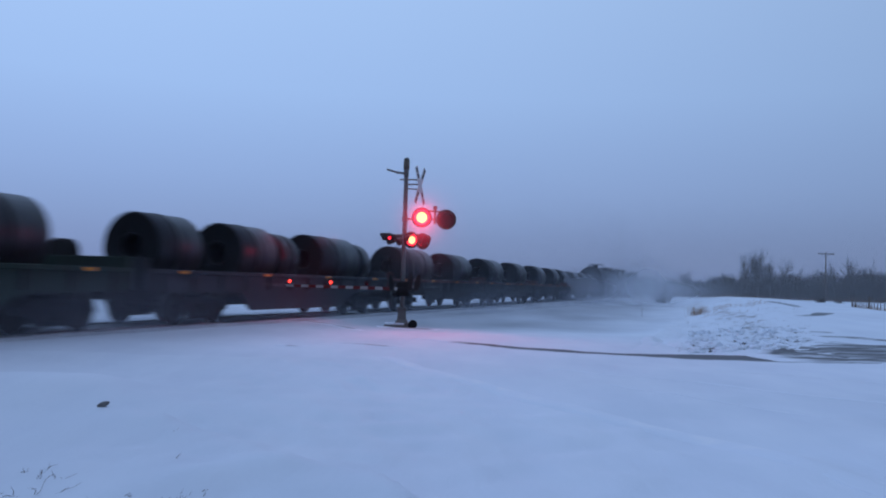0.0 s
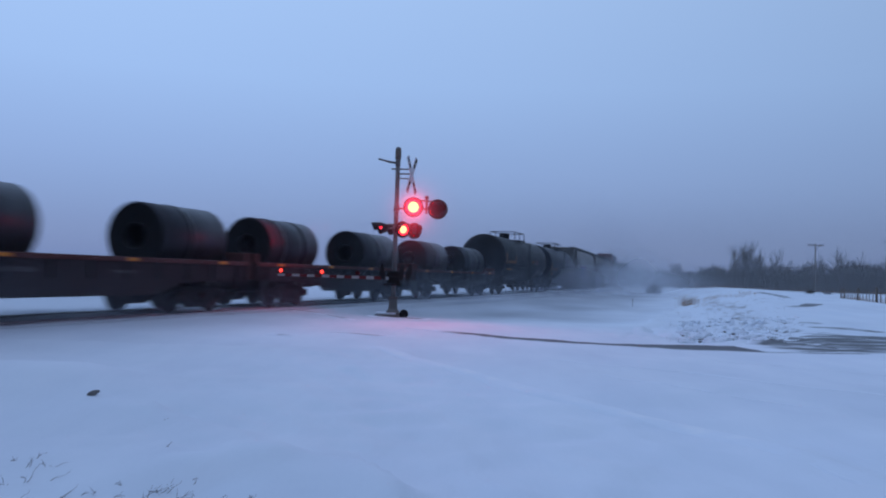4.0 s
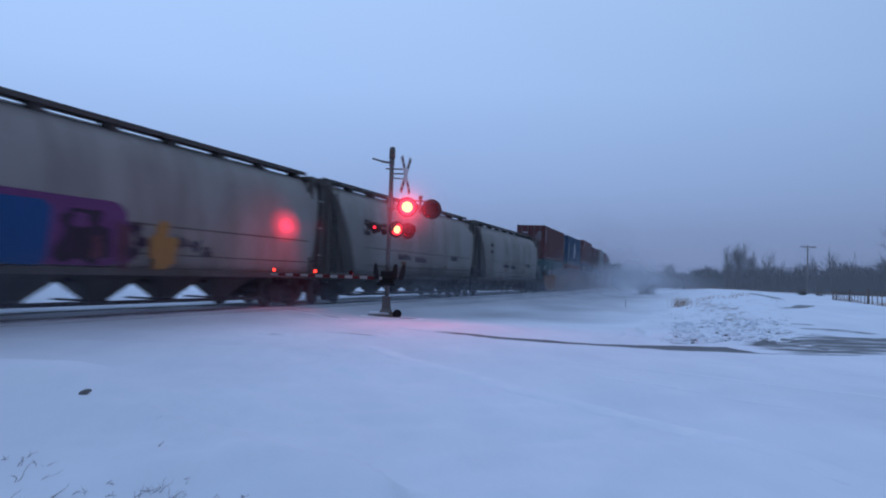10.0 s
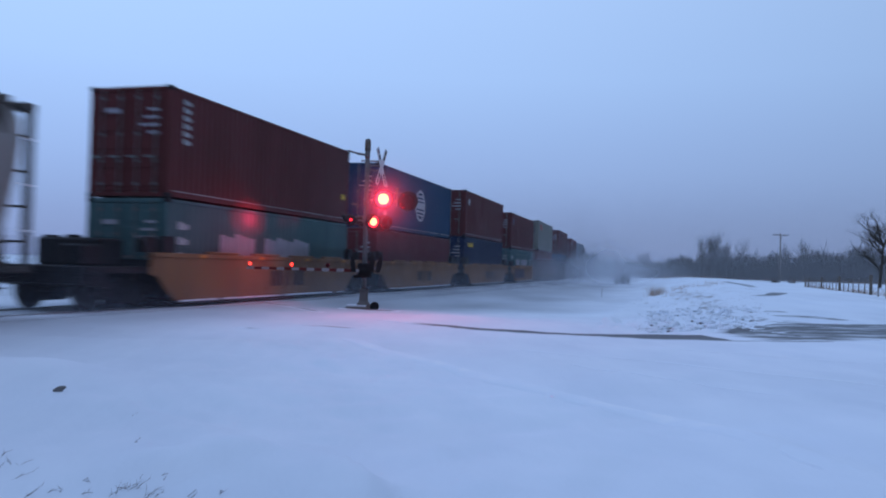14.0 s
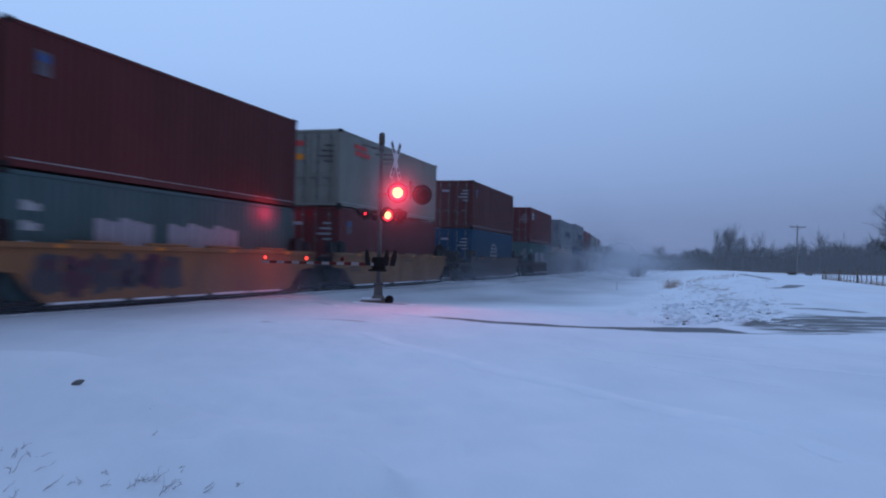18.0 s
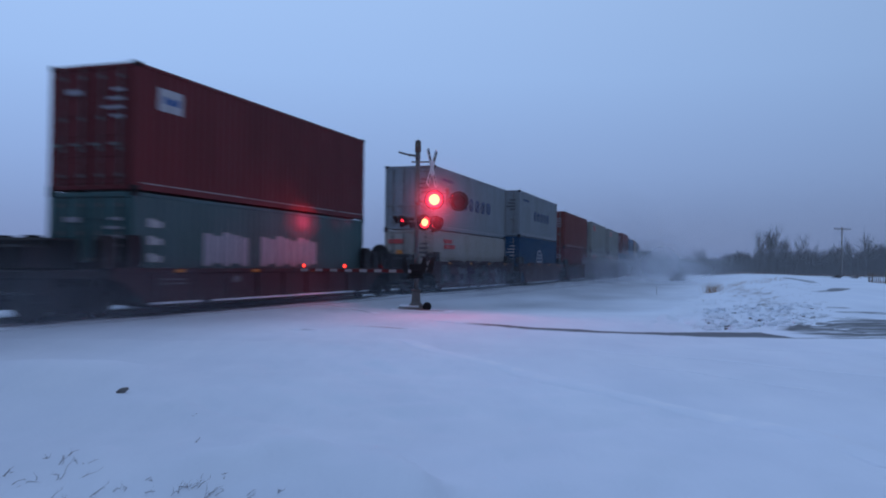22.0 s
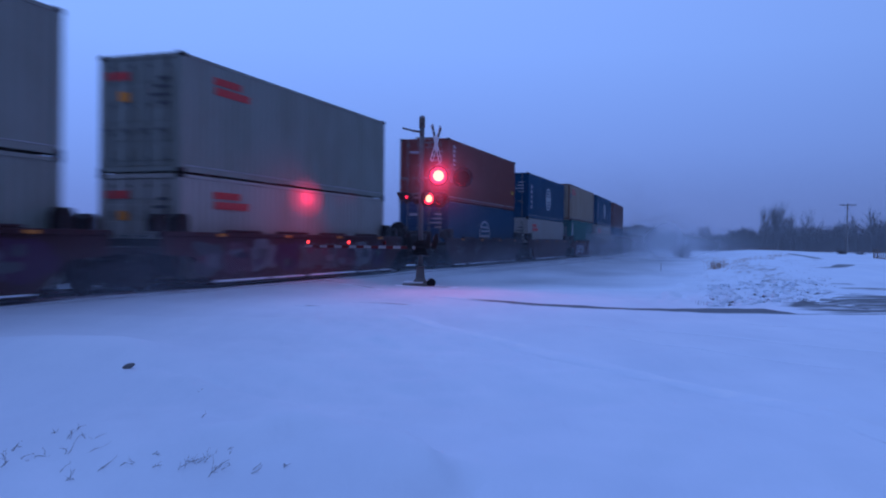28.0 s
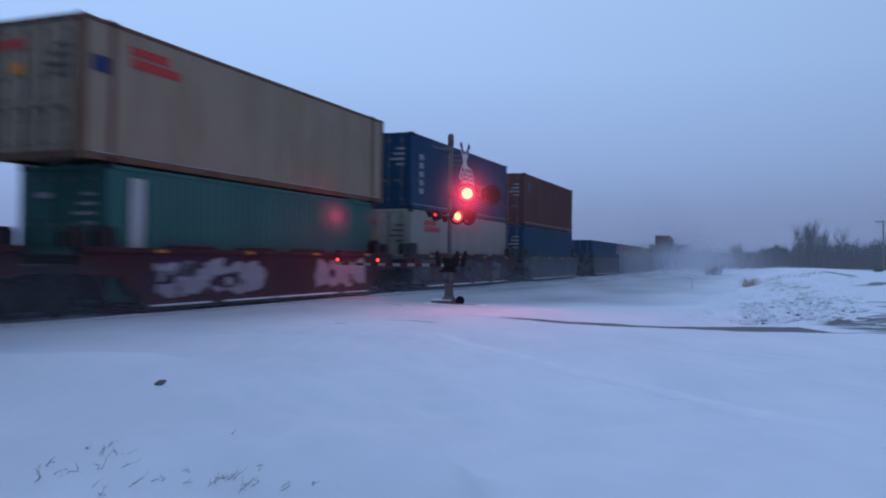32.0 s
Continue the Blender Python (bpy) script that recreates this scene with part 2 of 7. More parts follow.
COILSTEEL = paint("coil_steel", (0.040, 0.042, 0.050), 0.40, 0.5, (0.05, 0.04, 0.04), 0.4, 1.6, False)
SNOWGLINT = paint("ledge_snow_and_highlight", (0.42, 0.41, 0.42), 0.85, 0, (0.2, 0.17, 0.16), 0.5, 3, False)
FADEDMARK = paint("faded_brown_mark", (0.085, 0.05, 0.035), 0.65, 0, (0.16, 0.085, 0.05), 0.6, 4)
COILEND = paint("coil_end_shade", (0.013, 0.0135, 0.016), 0.8, 0.0, (0.02, 0.016, 0.016), 0.5, 3.0, False, spec=0.08)
STRAP = paint("steel_strap", (0.03, 0.03, 0.035), 0.4, 0.6, (0.05, 0.04, 0.04), 0.2)
LIT = glow("lit_red_lens", (1.0, 0.014, 0.03), 4.5)
GATELIT = glow("lit_gate_lens", (1.0, 0.045, 0.03), 3.0)
LITCORE = glow("lit_lamp_core", (1.0, 0.50, 0.19), 2.8)
DULLORANGE = paint("faded_orange_mark", (0.17, 0.072, 0.027), 0.6, 0, (0.04, 0.03, 0.02), 0.6, 5)
DARKLENS = paint("dark_red_lens", (0.05, 0.008, 0.01), 0.15, 0, (0.02, 0.01, 0.01), 0.2)


# ---- shape helpers: each adds a closed form to a bmesh ----
def box(bm, x0, x1, y0, y1, z0, z1, m=None):
    c = [Vector(p) for p in ((x0, y0, z0), (x1, y0, z0), (x1, y1, z0), (x0, y1, z0), (x0, y0, z1), (x1, y0, z1), (x1, y1, z1), (x0, y1, z1))]
    v = [bm.verts.new(m @ p if m else p) for p in c]
    for f in ((3, 2, 1, 0), (4, 5, 6, 7), (0, 1, 5, 4), (1, 2, 6, 5), (2, 3, 7, 6), (3, 0, 4, 7)):
        bm.faces.new([v[i] for i in f])
    return bm


def rounded_box(bm, x0, x1, y0, y1, z0, z1, r=0.01):
    """A box with its edges broken by a small flat."""
    v = {}
    for i, x in enumerate((x0, x1)):
        for j, y in enumerate((y0, y1)):
            for k, z in enumerate((z0, z1)):
                sx, sy, sz = (r if i == 0 else -r), (r if j == 0 else -r), (r if k == 0 else -r)
                v[i, j, k, 0] = bm.verts.new((x, y + sy, z + sz))
                v[i, j, k, 1] = bm.verts.new((x + sx, y, z + sz))
                v[i, j, k, 2] = bm.verts.new((x + sx, y + sy, z))
    q = lambda *ks: bm.faces.new([v[k] for k in ks])
    for s in (0, 1):
        q((s, 0, 0, 0), (s, 1, 0, 0), (s, 1, 1, 0), (s, 0, 1, 0))
        q((0, s, 0, 1), (1, s, 0, 1), (1, s, 1, 1), (0, s, 1, 1))
        q((0, 0, s, 2), (1, 0, s, 2), (1, 1, s, 2), (0, 1, s, 2))
    for a in (0, 1):
        for b in (0, 1):
            q((0, a, b, 1), (1, a, b, 1), (1, a, b, 2), (0, a, b, 2))
            q((a, 0, b, 0), (a, 1, b, 0), (a, 1, b, 2), (a, 0, b, 2))
            q((a, b, 0, 0), (a, b, 1, 0), (a, b, 1, 1), (a, b, 0, 1))
    for i in (0, 1):
        for j in (0, 1):
            for k in (0, 1):
                q((i, j, k, 0), (i, j, k, 1), (i, j, k, 2))
    bmesh.ops.recalc_face_normals(bm, faces=bm.faces[-26:])
    return bm


def prism(bm, outline, axis, a, b):
    """Extrudes a closed outline of pairs along an axis from a to b."""
    def at(p, w):
        return {"x": (w, p[0], p[1]), "y": (p[0], w, p[1]), "z": (p[0], p[1], w)}[axis]
    lo, hi = [bm.verts.new(at(p, a)) for p in outline], [bm.verts.new(at(p, b)) for p in outline]
    k = len(outline)
    fs = [bm.faces.new(lo[::-1]), bm.faces.new(hi)]
    for i in range(k):
        fs.append(bm.faces.new((lo[i], lo[(i + 1) % k], hi[(i + 1) % k], hi[i])))
    bmesh.ops.recalc_face_normals(bm, faces=fs)
    return bm


def rod(bm, a, b, r0, r1=None, seg=8, caps=True):
    """A round bar from a to b, tapered where r1 is given."""
    a, b = Vector(a), Vector(b)
    r1 = r0 if r1 is None else r1
    w = (b - a).normalized()
    u = w.orthogonal().normalized()
    v = w.cross(u)
    rings = []
    for c, r in ((a, r0), (b, r1)):
        rings.append([bm.verts.new(c + r * (math.cos(2 * math.pi * i / seg) * u + math.sin(2 * math.pi * i / seg) * v)) for i in range(seg)])
    for i in range(seg):
        f = bm.faces.new((rings[0][i], rings[0][(i + 1) % seg], rings[1][(i + 1) % seg], rings[1][i]))
        f.smooth = seg > 6
    if caps:
        bm.faces.new(rings[0][::-1])
        bm.faces.new(rings[1])
    return bm


def lathe(bm, profile, axis, centre=(0, 0, 0), seg=24, smooth=True):
    """Turns pairs (along, radius) round an axis x, y or z."""
    c = Vector(centre)
    rings = []
    for w, r in profile:
        ring = []
        for i in range(seg):
            p, q = r * math.cos(2 * math.pi * i / seg), r * math.sin(2 * math.pi * i / seg)
            ring.append(bm.verts.new(c + Vector({"x": (w, p, q), "y": (q, w, p), "z": (p, q, w)}[axis])))
        rings.append(ring)
    for a, b in zip(rings, rings[1:]):
        for i in range(seg):
            bm.faces.new((a[i], a[(i + 1) % seg], b[(i + 1) % seg], b[i])).smooth = smooth
    if profile[0][1] > 0.001:
        bm.faces.new(rings[0][::-1])
    if profile[-1][1] > 0.001:
        bm.faces.new(rings[-1])
    return bm


def loft(bm, rings, smooth=True, caps=True):
    """Skins closed rings of points."""
    vs = [[bm.verts.new(p) for p in ring] for ring in rings]
    k = len(vs[0])
    for a, b in zip(vs, vs[1:]):
        for i in range(k):
            bm.faces.new((a[i], a[(i + 1) % k], b[(i + 1) % k], b[i])).smooth = smooth
    if caps:
        bm.faces.new(vs[0][::-1])
        bm.faces.new(vs[-1])
    return bm


def B():
    return bmesh.new()


def mesh_of(name, bm, material):
    me = bpy.data.meshes.new(name)
    bm.to_mesh(me)
    bm.free()
    me.materials.append(material)
    return me


def part(name, bm, material, parent, label=""):
    ob = new(name, mesh_of(name, bm, material))
    ob.parent = parent
    return tagged(ob, label)


def piece(name, mesh, parent, m=None):
    """One more object on a mesh that exists."""
    ob = new(name, mesh)
    ob.parent = parent
    if m is not None:
        ob.matrix_basis = m
    return ob


def thing(name, label, category, group="", kind=""):
    return tagged(new(name), label, category, group, kind)


def solid(name, bm, material, label, category, group="", kind=""):
    return tagged(new(name, mesh_of(name, bm, material)), label, category, group, kind)


# ---- the plan: the track runs away to the right and bends a little to the left far off ----
PSI = radians(18.246)
AWAY = Vector((math.sin(PSI), math.cos(PSI), 0))
ACROSS = Vector((-math.cos(PSI), math.sin(PSI), 0))
LATERAL = 13.77
RAIL = 0.11
BEND_AT, BEND_R = 45.0, 1550.0


def track(s, side=0.0, z=0.0):
    """The place and heading (degrees) of the track s metres along, side metres to its far side."""
    if s <= BEND_AT:
        p, h = AWAY * s + ACROSS * LATERAL, 0.0
    else:
        h = (s - BEND_AT) / BEND_R
        p = AWAY * (BEND_AT + BEND_R * math.sin(h)) + ACROSS * (LATERAL + BEND_R * (1 - math.cos(h)))
    out = ACROSS * math.cos(h) - AWAY * math.sin(h)
    p = p + out * side
    return Vector((p.x, p.y, z)), 90 - math.degrees(PSI) + math.degrees(h)


# where the head of the first container stands along the track, second by second
RUN = [(0, 202.74), (1, 189.54), (2, 176.34), (3.5, 156.54), (5, 136.74), (6, 123.54), (7, 110.34), (8, 97.14), (9, 83.94), (10, 70.74), (11, 58.0),
       (12, 45.03), (13, 32.2), (14, 18.58), (14.5, 11.98), (16.5, -14.6), (17, -21.33), (18, -34.65), (19, -48.16), (20, -60.95),
       (21, -74.65), (22, -87.7), (23, -101.41), (24, -114.85), (24.5, -121.35), (26.5, -148.65), (27, -155.3), (28, -169.35), (29, -182.74), (30, -196.64),
       (31, -210.43), (32, -223.65)]
ROLLING = []


def rolls(ob, middle):
    """Notes a thing of the train by the place of its middle behind the first container's head."""
    ROLLING.append((ob, middle))
    return ob


# ---- ground: one snow sheet to the horizon ----
def ease(x, a, b):
    t = min(1.0, max(0.0, (x - a) / (b - a)))
    return t * t * (3 - 2 * t)


LIPS = [((-6.0, 8.3), (-3.6, 9.5), 0.16, 2.4), ((-1.0, 5.5), (-0.05, 4.4), 0.12, 1.6), ((-2.6, 7.6), (-0.95, 5.45), 0.07, 1.8), ((-7.0, 12.5), (-2.5, 13.6), 0.05, 2.5)]
RIDGES = [
    ([(-1.2, 15.4), (-0.5, 13.5), (0.22, 11.76), (0.74, 10.9), (1.24, 9.7), (1.73, 8.74), (2.14, 8.02), (2.53, 7.5), (2.84, 6.9), (3.0, 6.2), (3.2, 5.2)], 0.055),
    ([(1.4, 13.9), (2.4, 12.9), (3.7, 12.2), (4.55, 11.1), (5.2, 10.6), (6.6, 9.7)], 0.030),
    ([(2.1, 12.0), (3.0, 10.6), (3.9, 9.5), (4.7, 8.6)], 0.020),
    ([(4.0, 14.4), (6.0, 13.2), (8.5, 11.9), (11.0, 11.4)], 0.022)]


def from_line(path, x, y):
    """The signed distance from a broken line, and how far along it (0 to 1) the nearest place lies."""
    best = (9.0, 0.0)
    k = len(path) - 1
    for i in range(k):
        (x0, y0), (x1, y1) = path[i], path[i + 1]
        dx, dy = x1 - x0, y1 - y0
        ln = math.hypot(dx, dy)
        t = min(1.0, max(0.0, ((x - x0) * dx + (y - y0) * dy) / (ln * ln)))
        d = math.hypot(x - x0 - t * dx, y - y0 - t * dy)
        if d < abs(best[0]):
            best = (math.copysign(d, (x - x0) * dy - (y - y0) * dx), (i + t) / k)
    return best


def ground_z(x, y):
    p = Vector((x, y, 0))
    u, v = p.dot(AWAY), LATERAL - p.dot(ACROSS)        # along the track, and from its middle toward the camera
    far = math.hypot(x, y)
    z = 0.0
    # the bank beside the side road
    z += 0.61 * ease(v, 12.3, 16.5) * ease(u, 18.6, 46) * (1 - ease(v, 20.5, 30)) * (1 - 0.6 * ease(u, 110, 190))
    # shallow ditch between bank and track
    z -= 0.14 * ease(v, 3.5, 6.5) * (1 - ease(v, 10.5, 13.0)) * ease(u, 21, 30)
    # low drifts in the foreground
    z += 0.10 * math.exp(-((x + 4.6) / 2.6) ** 2 - ((y - 8.6) / 1.3) ** 2)
    z += 0.09 * math.exp(-((x + 1.4) / 2.2) ** 2 - ((y - 5.2) / 1.0) ** 2)
    z -= 0.04 * math.exp(-((x - 1.2) / 1.6) ** 2 - ((y - 6.6) / 2.2) ** 2)
    # wind-cut lips of the drifts and old wheel ruts
    for (x0, y0), (x1, y1), rise, wide in LIPS:
        dx, dy = x1 - x0, y1 - y0
        ln = math.hypot(dx, dy)
        t = ((x - x0) * dx + (y - y0) * dy) / (ln * ln)
        if -0.3 < t < 1.3:
            d = ((x - x0) * dy - (y - y0) * dx) / ln + 0.25 * math.sin(3 * t)
            z += rise * ease(t, -0.3, 0.15) * (1 - ease(t, 0.85, 1.3)) * (ease(d, -0.09, 0.07) * (1 - ease(d, 0.07, wide)))
    churn = 0.0
    if 4 < y < 16 and -2.5 < x < 13:
        for path, rise in RIDGES:
            d, t = from_line(path, x, y)
            d += 0.07 * noise.noise(Vector((x * 1.7, y * 1.7, rise * 90)))
            if abs(d) < 1.2:
                z += rise * (math.exp(-(d / 0.20) ** 2) - 0.5 * math.exp(-((d + 0.42) / 0.26) ** 2)) * ease(t, 0, 0.12) * (1 - ease(t, 0.85, 1)) * (0.75 + 0.6 * noise.noise(Vector((x * 0.9, y * 0.9, 3.3))))
        d, t = from_line(RIDGES[0][0], x, y)
        churn = ease(d, -0.1, 0.5) * (1 - ease(y, 13.5, 15.6)) * (1 - ease(x, 9, 12.5))
    calm = 1 - ease(v, -0.5, 2.5) * (1 - ease(v, 2.5, 4.5)) if abs(v) < 5 else 1.0
    n = 0.035 * noise.noise(Vector((x * 0.55, y * 0.8, 1.7))) + 0.012 * noise.noise(Vector((x * 2.1, y * 2.6, 5.0)))
    if churn:
        a, c = 0.42 * x - 0.907 * y, 0.907 * x + 0.42 * y
        n += churn * (0.042 * noise.noise(Vector((c * 2.6, a * 0.7, 2.0))) + 0.034 * noise.noise(Vector((c * 4.4, a * 2.4, 6.0))))
    if v > 12 and u > 18:
        rough = ease(u, 18.4, 20.6) * (1 - ease(u, 40, 70)) * (1 - ease(v, 15.2, 16.8))
        n += rough * (0.13 * noise.noise(Vector((x * 1.5, y * 0.9, 9.0))) + 0.13 * noise.noise(Vector((x * 3.6, y * 2.4, 4.0))) + 0.03 * noise.noise(Vector((x * 8, y * 6, 2.0))))
    z += n * calm * (1 - ease(far, 90, 200))
    # snow banked up to the rail heads on both sides of the track
    z += 0.075 + 0.025 * ease(abs(v), 0.9, 1.5) * (1 - ease(v, 2.6, 5.5)) - 0.075 * ease(v, 2.6, 5.5)
    z += 0.02 * ease(v, 1.5, 3.0) * (1 - ease(v, 3.6, 6.5)) * (1 - ease(u, 14, 22.5))
    return z


def warp(i, count, dense, reach):
    t = 2 * i / count - 1
    return dense * (0.36 * t + 0.64 * t ** 3) + math.copysign((reach - dense) * abs(t) ** 9, t)


def snow_shade(x, y):
    """How far shade is painted into the snow: along the track's shoulder and ditch, with some bare gravel, and over the
    near left.
    """
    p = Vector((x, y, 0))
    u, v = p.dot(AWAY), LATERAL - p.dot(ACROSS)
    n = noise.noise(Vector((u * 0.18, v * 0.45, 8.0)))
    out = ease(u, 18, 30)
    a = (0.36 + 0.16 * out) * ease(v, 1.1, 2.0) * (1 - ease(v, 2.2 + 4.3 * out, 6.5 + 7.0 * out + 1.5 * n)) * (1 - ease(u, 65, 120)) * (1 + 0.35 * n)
    # the left foreground's shade, put into the colour alone
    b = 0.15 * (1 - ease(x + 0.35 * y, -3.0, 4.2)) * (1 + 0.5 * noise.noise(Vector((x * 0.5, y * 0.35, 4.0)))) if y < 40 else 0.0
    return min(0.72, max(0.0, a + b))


def build_ground():
    k = 500
    verts = []
    for j in range(k + 1):
        y = 9 + warp(j, k, 70, 2600)
        for i in range(k + 1):
            x = 1 + warp(i, k, 60, 2600)
            verts.append((x, y, ground_z(x, y)))
    w = k + 1
    faces = [(j * w + i, j * w + i + 1, (j + 1) * w + i + 1, (j + 1) * w + i) for j in range(k) for i in range(k)]
    me = bpy.data.meshes.new("ground")
    me.from_pydata(verts, [], faces)
    me.materials.append(SNOW)
    for p in me.polygons:
        p.use_smooth = True
    # painted shade per vertex, read by the snow material
    thin = me.attributes.new("snow_shade", "FLOAT", "POINT")
    thin.data.foreach_set("value", [snow_shade(x, y) if abs(x) < 90 and abs(y) < 130 else 0.0 for x, y, _ in verts])
    return tagged(new("ground", me), "wind-packed blue-white snow over flat ground, with low drifts", "snow", kind="structure")


build_ground()


def bare_patch(path, seed, lift=0.012, mat=None, full=1.7, cap=1.0, name="road_patch", label="snow-dusted grey asphalt swept bare by the wind"):
    """Ground where the wind has cleared the snow: a band of uneven width, barest in its middle. path: x, y, half-width."""
    bm = B()
    bare = bm.verts.layers.float.new("bare")
    pts = []
    for (x0, y0, w0), (x1, y1, w1) in zip(path, path[1:]):
        k = max(2, int(math.hypot(x1 - x0, y1 - y0) / 0.25))
        for i in range(k):
            t = i / k
            pts.append((x0 + t * (x1 - x0), y0 + t * (y1 - y0), w0 + t * (w1 - w0)))
    pts.append(path[-1])
    rows = []
    for i, (x, y, w) in enumerate(pts):
        a, b = pts[max(0, i - 1)], pts[min(len(pts) - 1, i + 1)]
        side = Vector((-(b[1] - a[1]), b[0] - a[0], 0)).normalized()
        end = min(1.0, min(i, len(pts) - 1 - i) / max(3, 0.16 * len(pts)))
        row = []
        for f in (-1, -0.75, -0.5, -0.25, 0, 0.25, 0.5, 0.75, 1):
            n = 1 + 0.30 * noise.noise(Vector((x * 1.1, y * 1.1, seed + 5 * f)))
            q = Vector((x, y, 0)) + side * w * f * n
            v = bm.verts.new((q.x, q.y, ground_z(q.x, q.y) + (lift if abs(f) < 0.9 and 1 < i < len(pts) - 2 else -0.05)))
            v[bare] = min(cap, full * (1 - abs(f))) * end
            row.append(v)
        rows.append(row)
    for a, b in zip(rows, rows[1:]):
        for i in range(8):
            bm.faces.new((a[i], a[i + 1], b[i + 1], b[i])).smooth = True
    bmesh.ops.recalc_face_normals(bm, faces=bm.faces)
    if bm.faces[0].normal.z < 0:
        bmesh.ops.reverse_faces(bm, faces=bm.faces)
    return solid(name, bm, mat or ASPHALT, label, "road", kind="structure")


# the road's bare far edge, the mouth of the side road and streaks on it, the crossing's approach
bare_patch([(-0.9, 20.0, 0.12), (0.5, 18.9, 0.25), (1.6, 17.8, 0.36), (3.0, 17.2, 0.42), (4.6, 16.9, 0.52), (6.0, 16.75, 0.6), (7.4, 17.0, 0.8), (8.8, 17.6, 1.1), (10.4, 18.4, 1.1), (12.2, 19.3, 0.7), (13.8, 20.0, 0.2)], 1, full=4.0, cap=1.4)
bare_patch([(6.0, 16.75, 0.4), (7.3, 17.15, 1.1), (8.3, 17.9, 1.9), (9.2, 18.8, 2.7), (10.3, 19.5, 3.2), (11.4, 19.9, 2.9), (12.8, 20.3, 2.0), (14.8, 21.0, 0.6)], 2, 0.020, MOUTH, 2.8, 1.05)
bare_patch([(10.3, 23.6, 0.12), (11.1, 24.0, 0.5), (12.0, 23.7, 0.7), (12.7, 22.8, 0.4), (13.1, 22.2, 0.1)], 3, 0.018, MOUTH, 2.4, 1.05)
bare_patch([(9.8, 24.9, 0.1), (10.6, 25.4, 0.5), (11.4, 25.7, 0.6), (12.2, 25.6, 0.35), (12.8, 25.6, 0.1)], 4, 0.018, MOUTH, 2.4, 1.0)
bare_patch([(8.7, 21.6, 0.1), (9.6, 22.4, 0.6), (10.2, 23.0, 0.5), (10.7, 23.6, 0.1)], 7, 0.018, MOUTH, 1.6, 0.86)
bare_patch([(13.6, 33.0, 0.15), (14.4, 33.5, 0.6), (15.5, 34.3, 0.45), (16.6, 35.8, 0.6), (17.1, 37.2, 0.2)], 5, 0.02, MOUTH, 2.4, 1.02)
bare_patch([(17.8, 40.8, 0.15), (19.2, 44.5, 0.5), (22.5, 54, 0.55), (27, 68, 0.6), (30, 76, 0.1)], 6, 0.02, full=2.4)
bare_patch([(12.0, 32.8, 0.1), (12.9, 33.1, 0.4), (13.7, 33.0, 0.1)], 18, 0.02, MOUTH, 1.6, 0.9)
bare_patch([(11.4, 30.2, 0.1), (11.9, 30.0, 0.4), (12.5, 29.8, 0.1)], 19, 0.02, MOUTH, 1.6, 0.9)
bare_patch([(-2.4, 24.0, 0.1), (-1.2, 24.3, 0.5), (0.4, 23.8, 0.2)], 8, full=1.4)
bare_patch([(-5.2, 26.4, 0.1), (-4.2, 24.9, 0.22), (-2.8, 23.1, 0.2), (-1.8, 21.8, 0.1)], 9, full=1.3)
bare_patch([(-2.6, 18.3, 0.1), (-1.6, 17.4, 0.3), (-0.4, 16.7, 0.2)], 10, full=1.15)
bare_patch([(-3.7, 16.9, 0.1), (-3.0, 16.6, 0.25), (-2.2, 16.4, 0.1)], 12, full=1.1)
# crumbled snow thrown up along old wheel tracks; light on its crests is put into the colour
for i, (path, rise) in enumerate(RIDGES):
    crest = [(x, y, (4.5 if i == 0 else 2.6) * rise * (0.8 + 0.9 * abs(noise.noise(Vector((1.7 * j, 3.1 * i, 0.5)))))) for j, (x, y) in enumerate(path)]
    bare_patch(crest, 30 + i, 0.004, CRESTSNOW, 1.3, 0.8, "snow_ridge", "low ridge of crumbled snow beside a wheel track, crest brightened by colour")
# dirt and dead grass showing through the thin snow on the bank's face
bare_patch([(5.4, 19.3, 0.5), (6.8, 20.4, 1.7), (8.4, 22.2, 2.0), (9.8, 25.5, 1.9), (11.2, 30, 2.0), (12.8, 36, 2.2), (14.4, 43, 1.6), (16.0, 48, 0.6)], 16, 0.02, BANKDIRT, 1.0, 0.82, "bank_face", "dirt and dead grass showing through thin snow on a bank")


def build_rails():
    prof = [(-0.07, 0.0), (0.07, 0.0), (0.07, 0.02), (0.012, 0.04), (0.012, 0.115), (0.036, 0.125), (0.036, 0.16), (0.026, 0.17), (-0.026, 0.17), (-0.036, 0.16), (-0.036, 0.125), (-0.012, 0.115), (-0.012, 0.04), (-0.07, 0.02)]
    for side in (-0.7525, 0.7525):
        bm = B()
        rings = []
        s = -60.0
        while s < 520:
            ring = []
            for a, z in prof:
                p, _ = track(s, side + a, RAIL - 0.17 + z)
                ring.append(p)
            rings.append(ring)
            s += 6.0
        loft(bm, rings, False)
        bmesh.ops.recalc_face_normals(bm, faces=bm.faces)
        solid("rail", bm, RAILSTEEL, "worn steel rail half sunk in snow", "rail", kind="structure")


build_rails()


# ---- the crossing signal ----
MAST = Vector((-1.17, 24.8, 0.0))
ARM = Vector((0.48, 0.877, 0.0))           # the lower crossarm's direction
FACE = Vector((0.877, -0.48, 0.0))         # its lamps' facing
BULBS = []


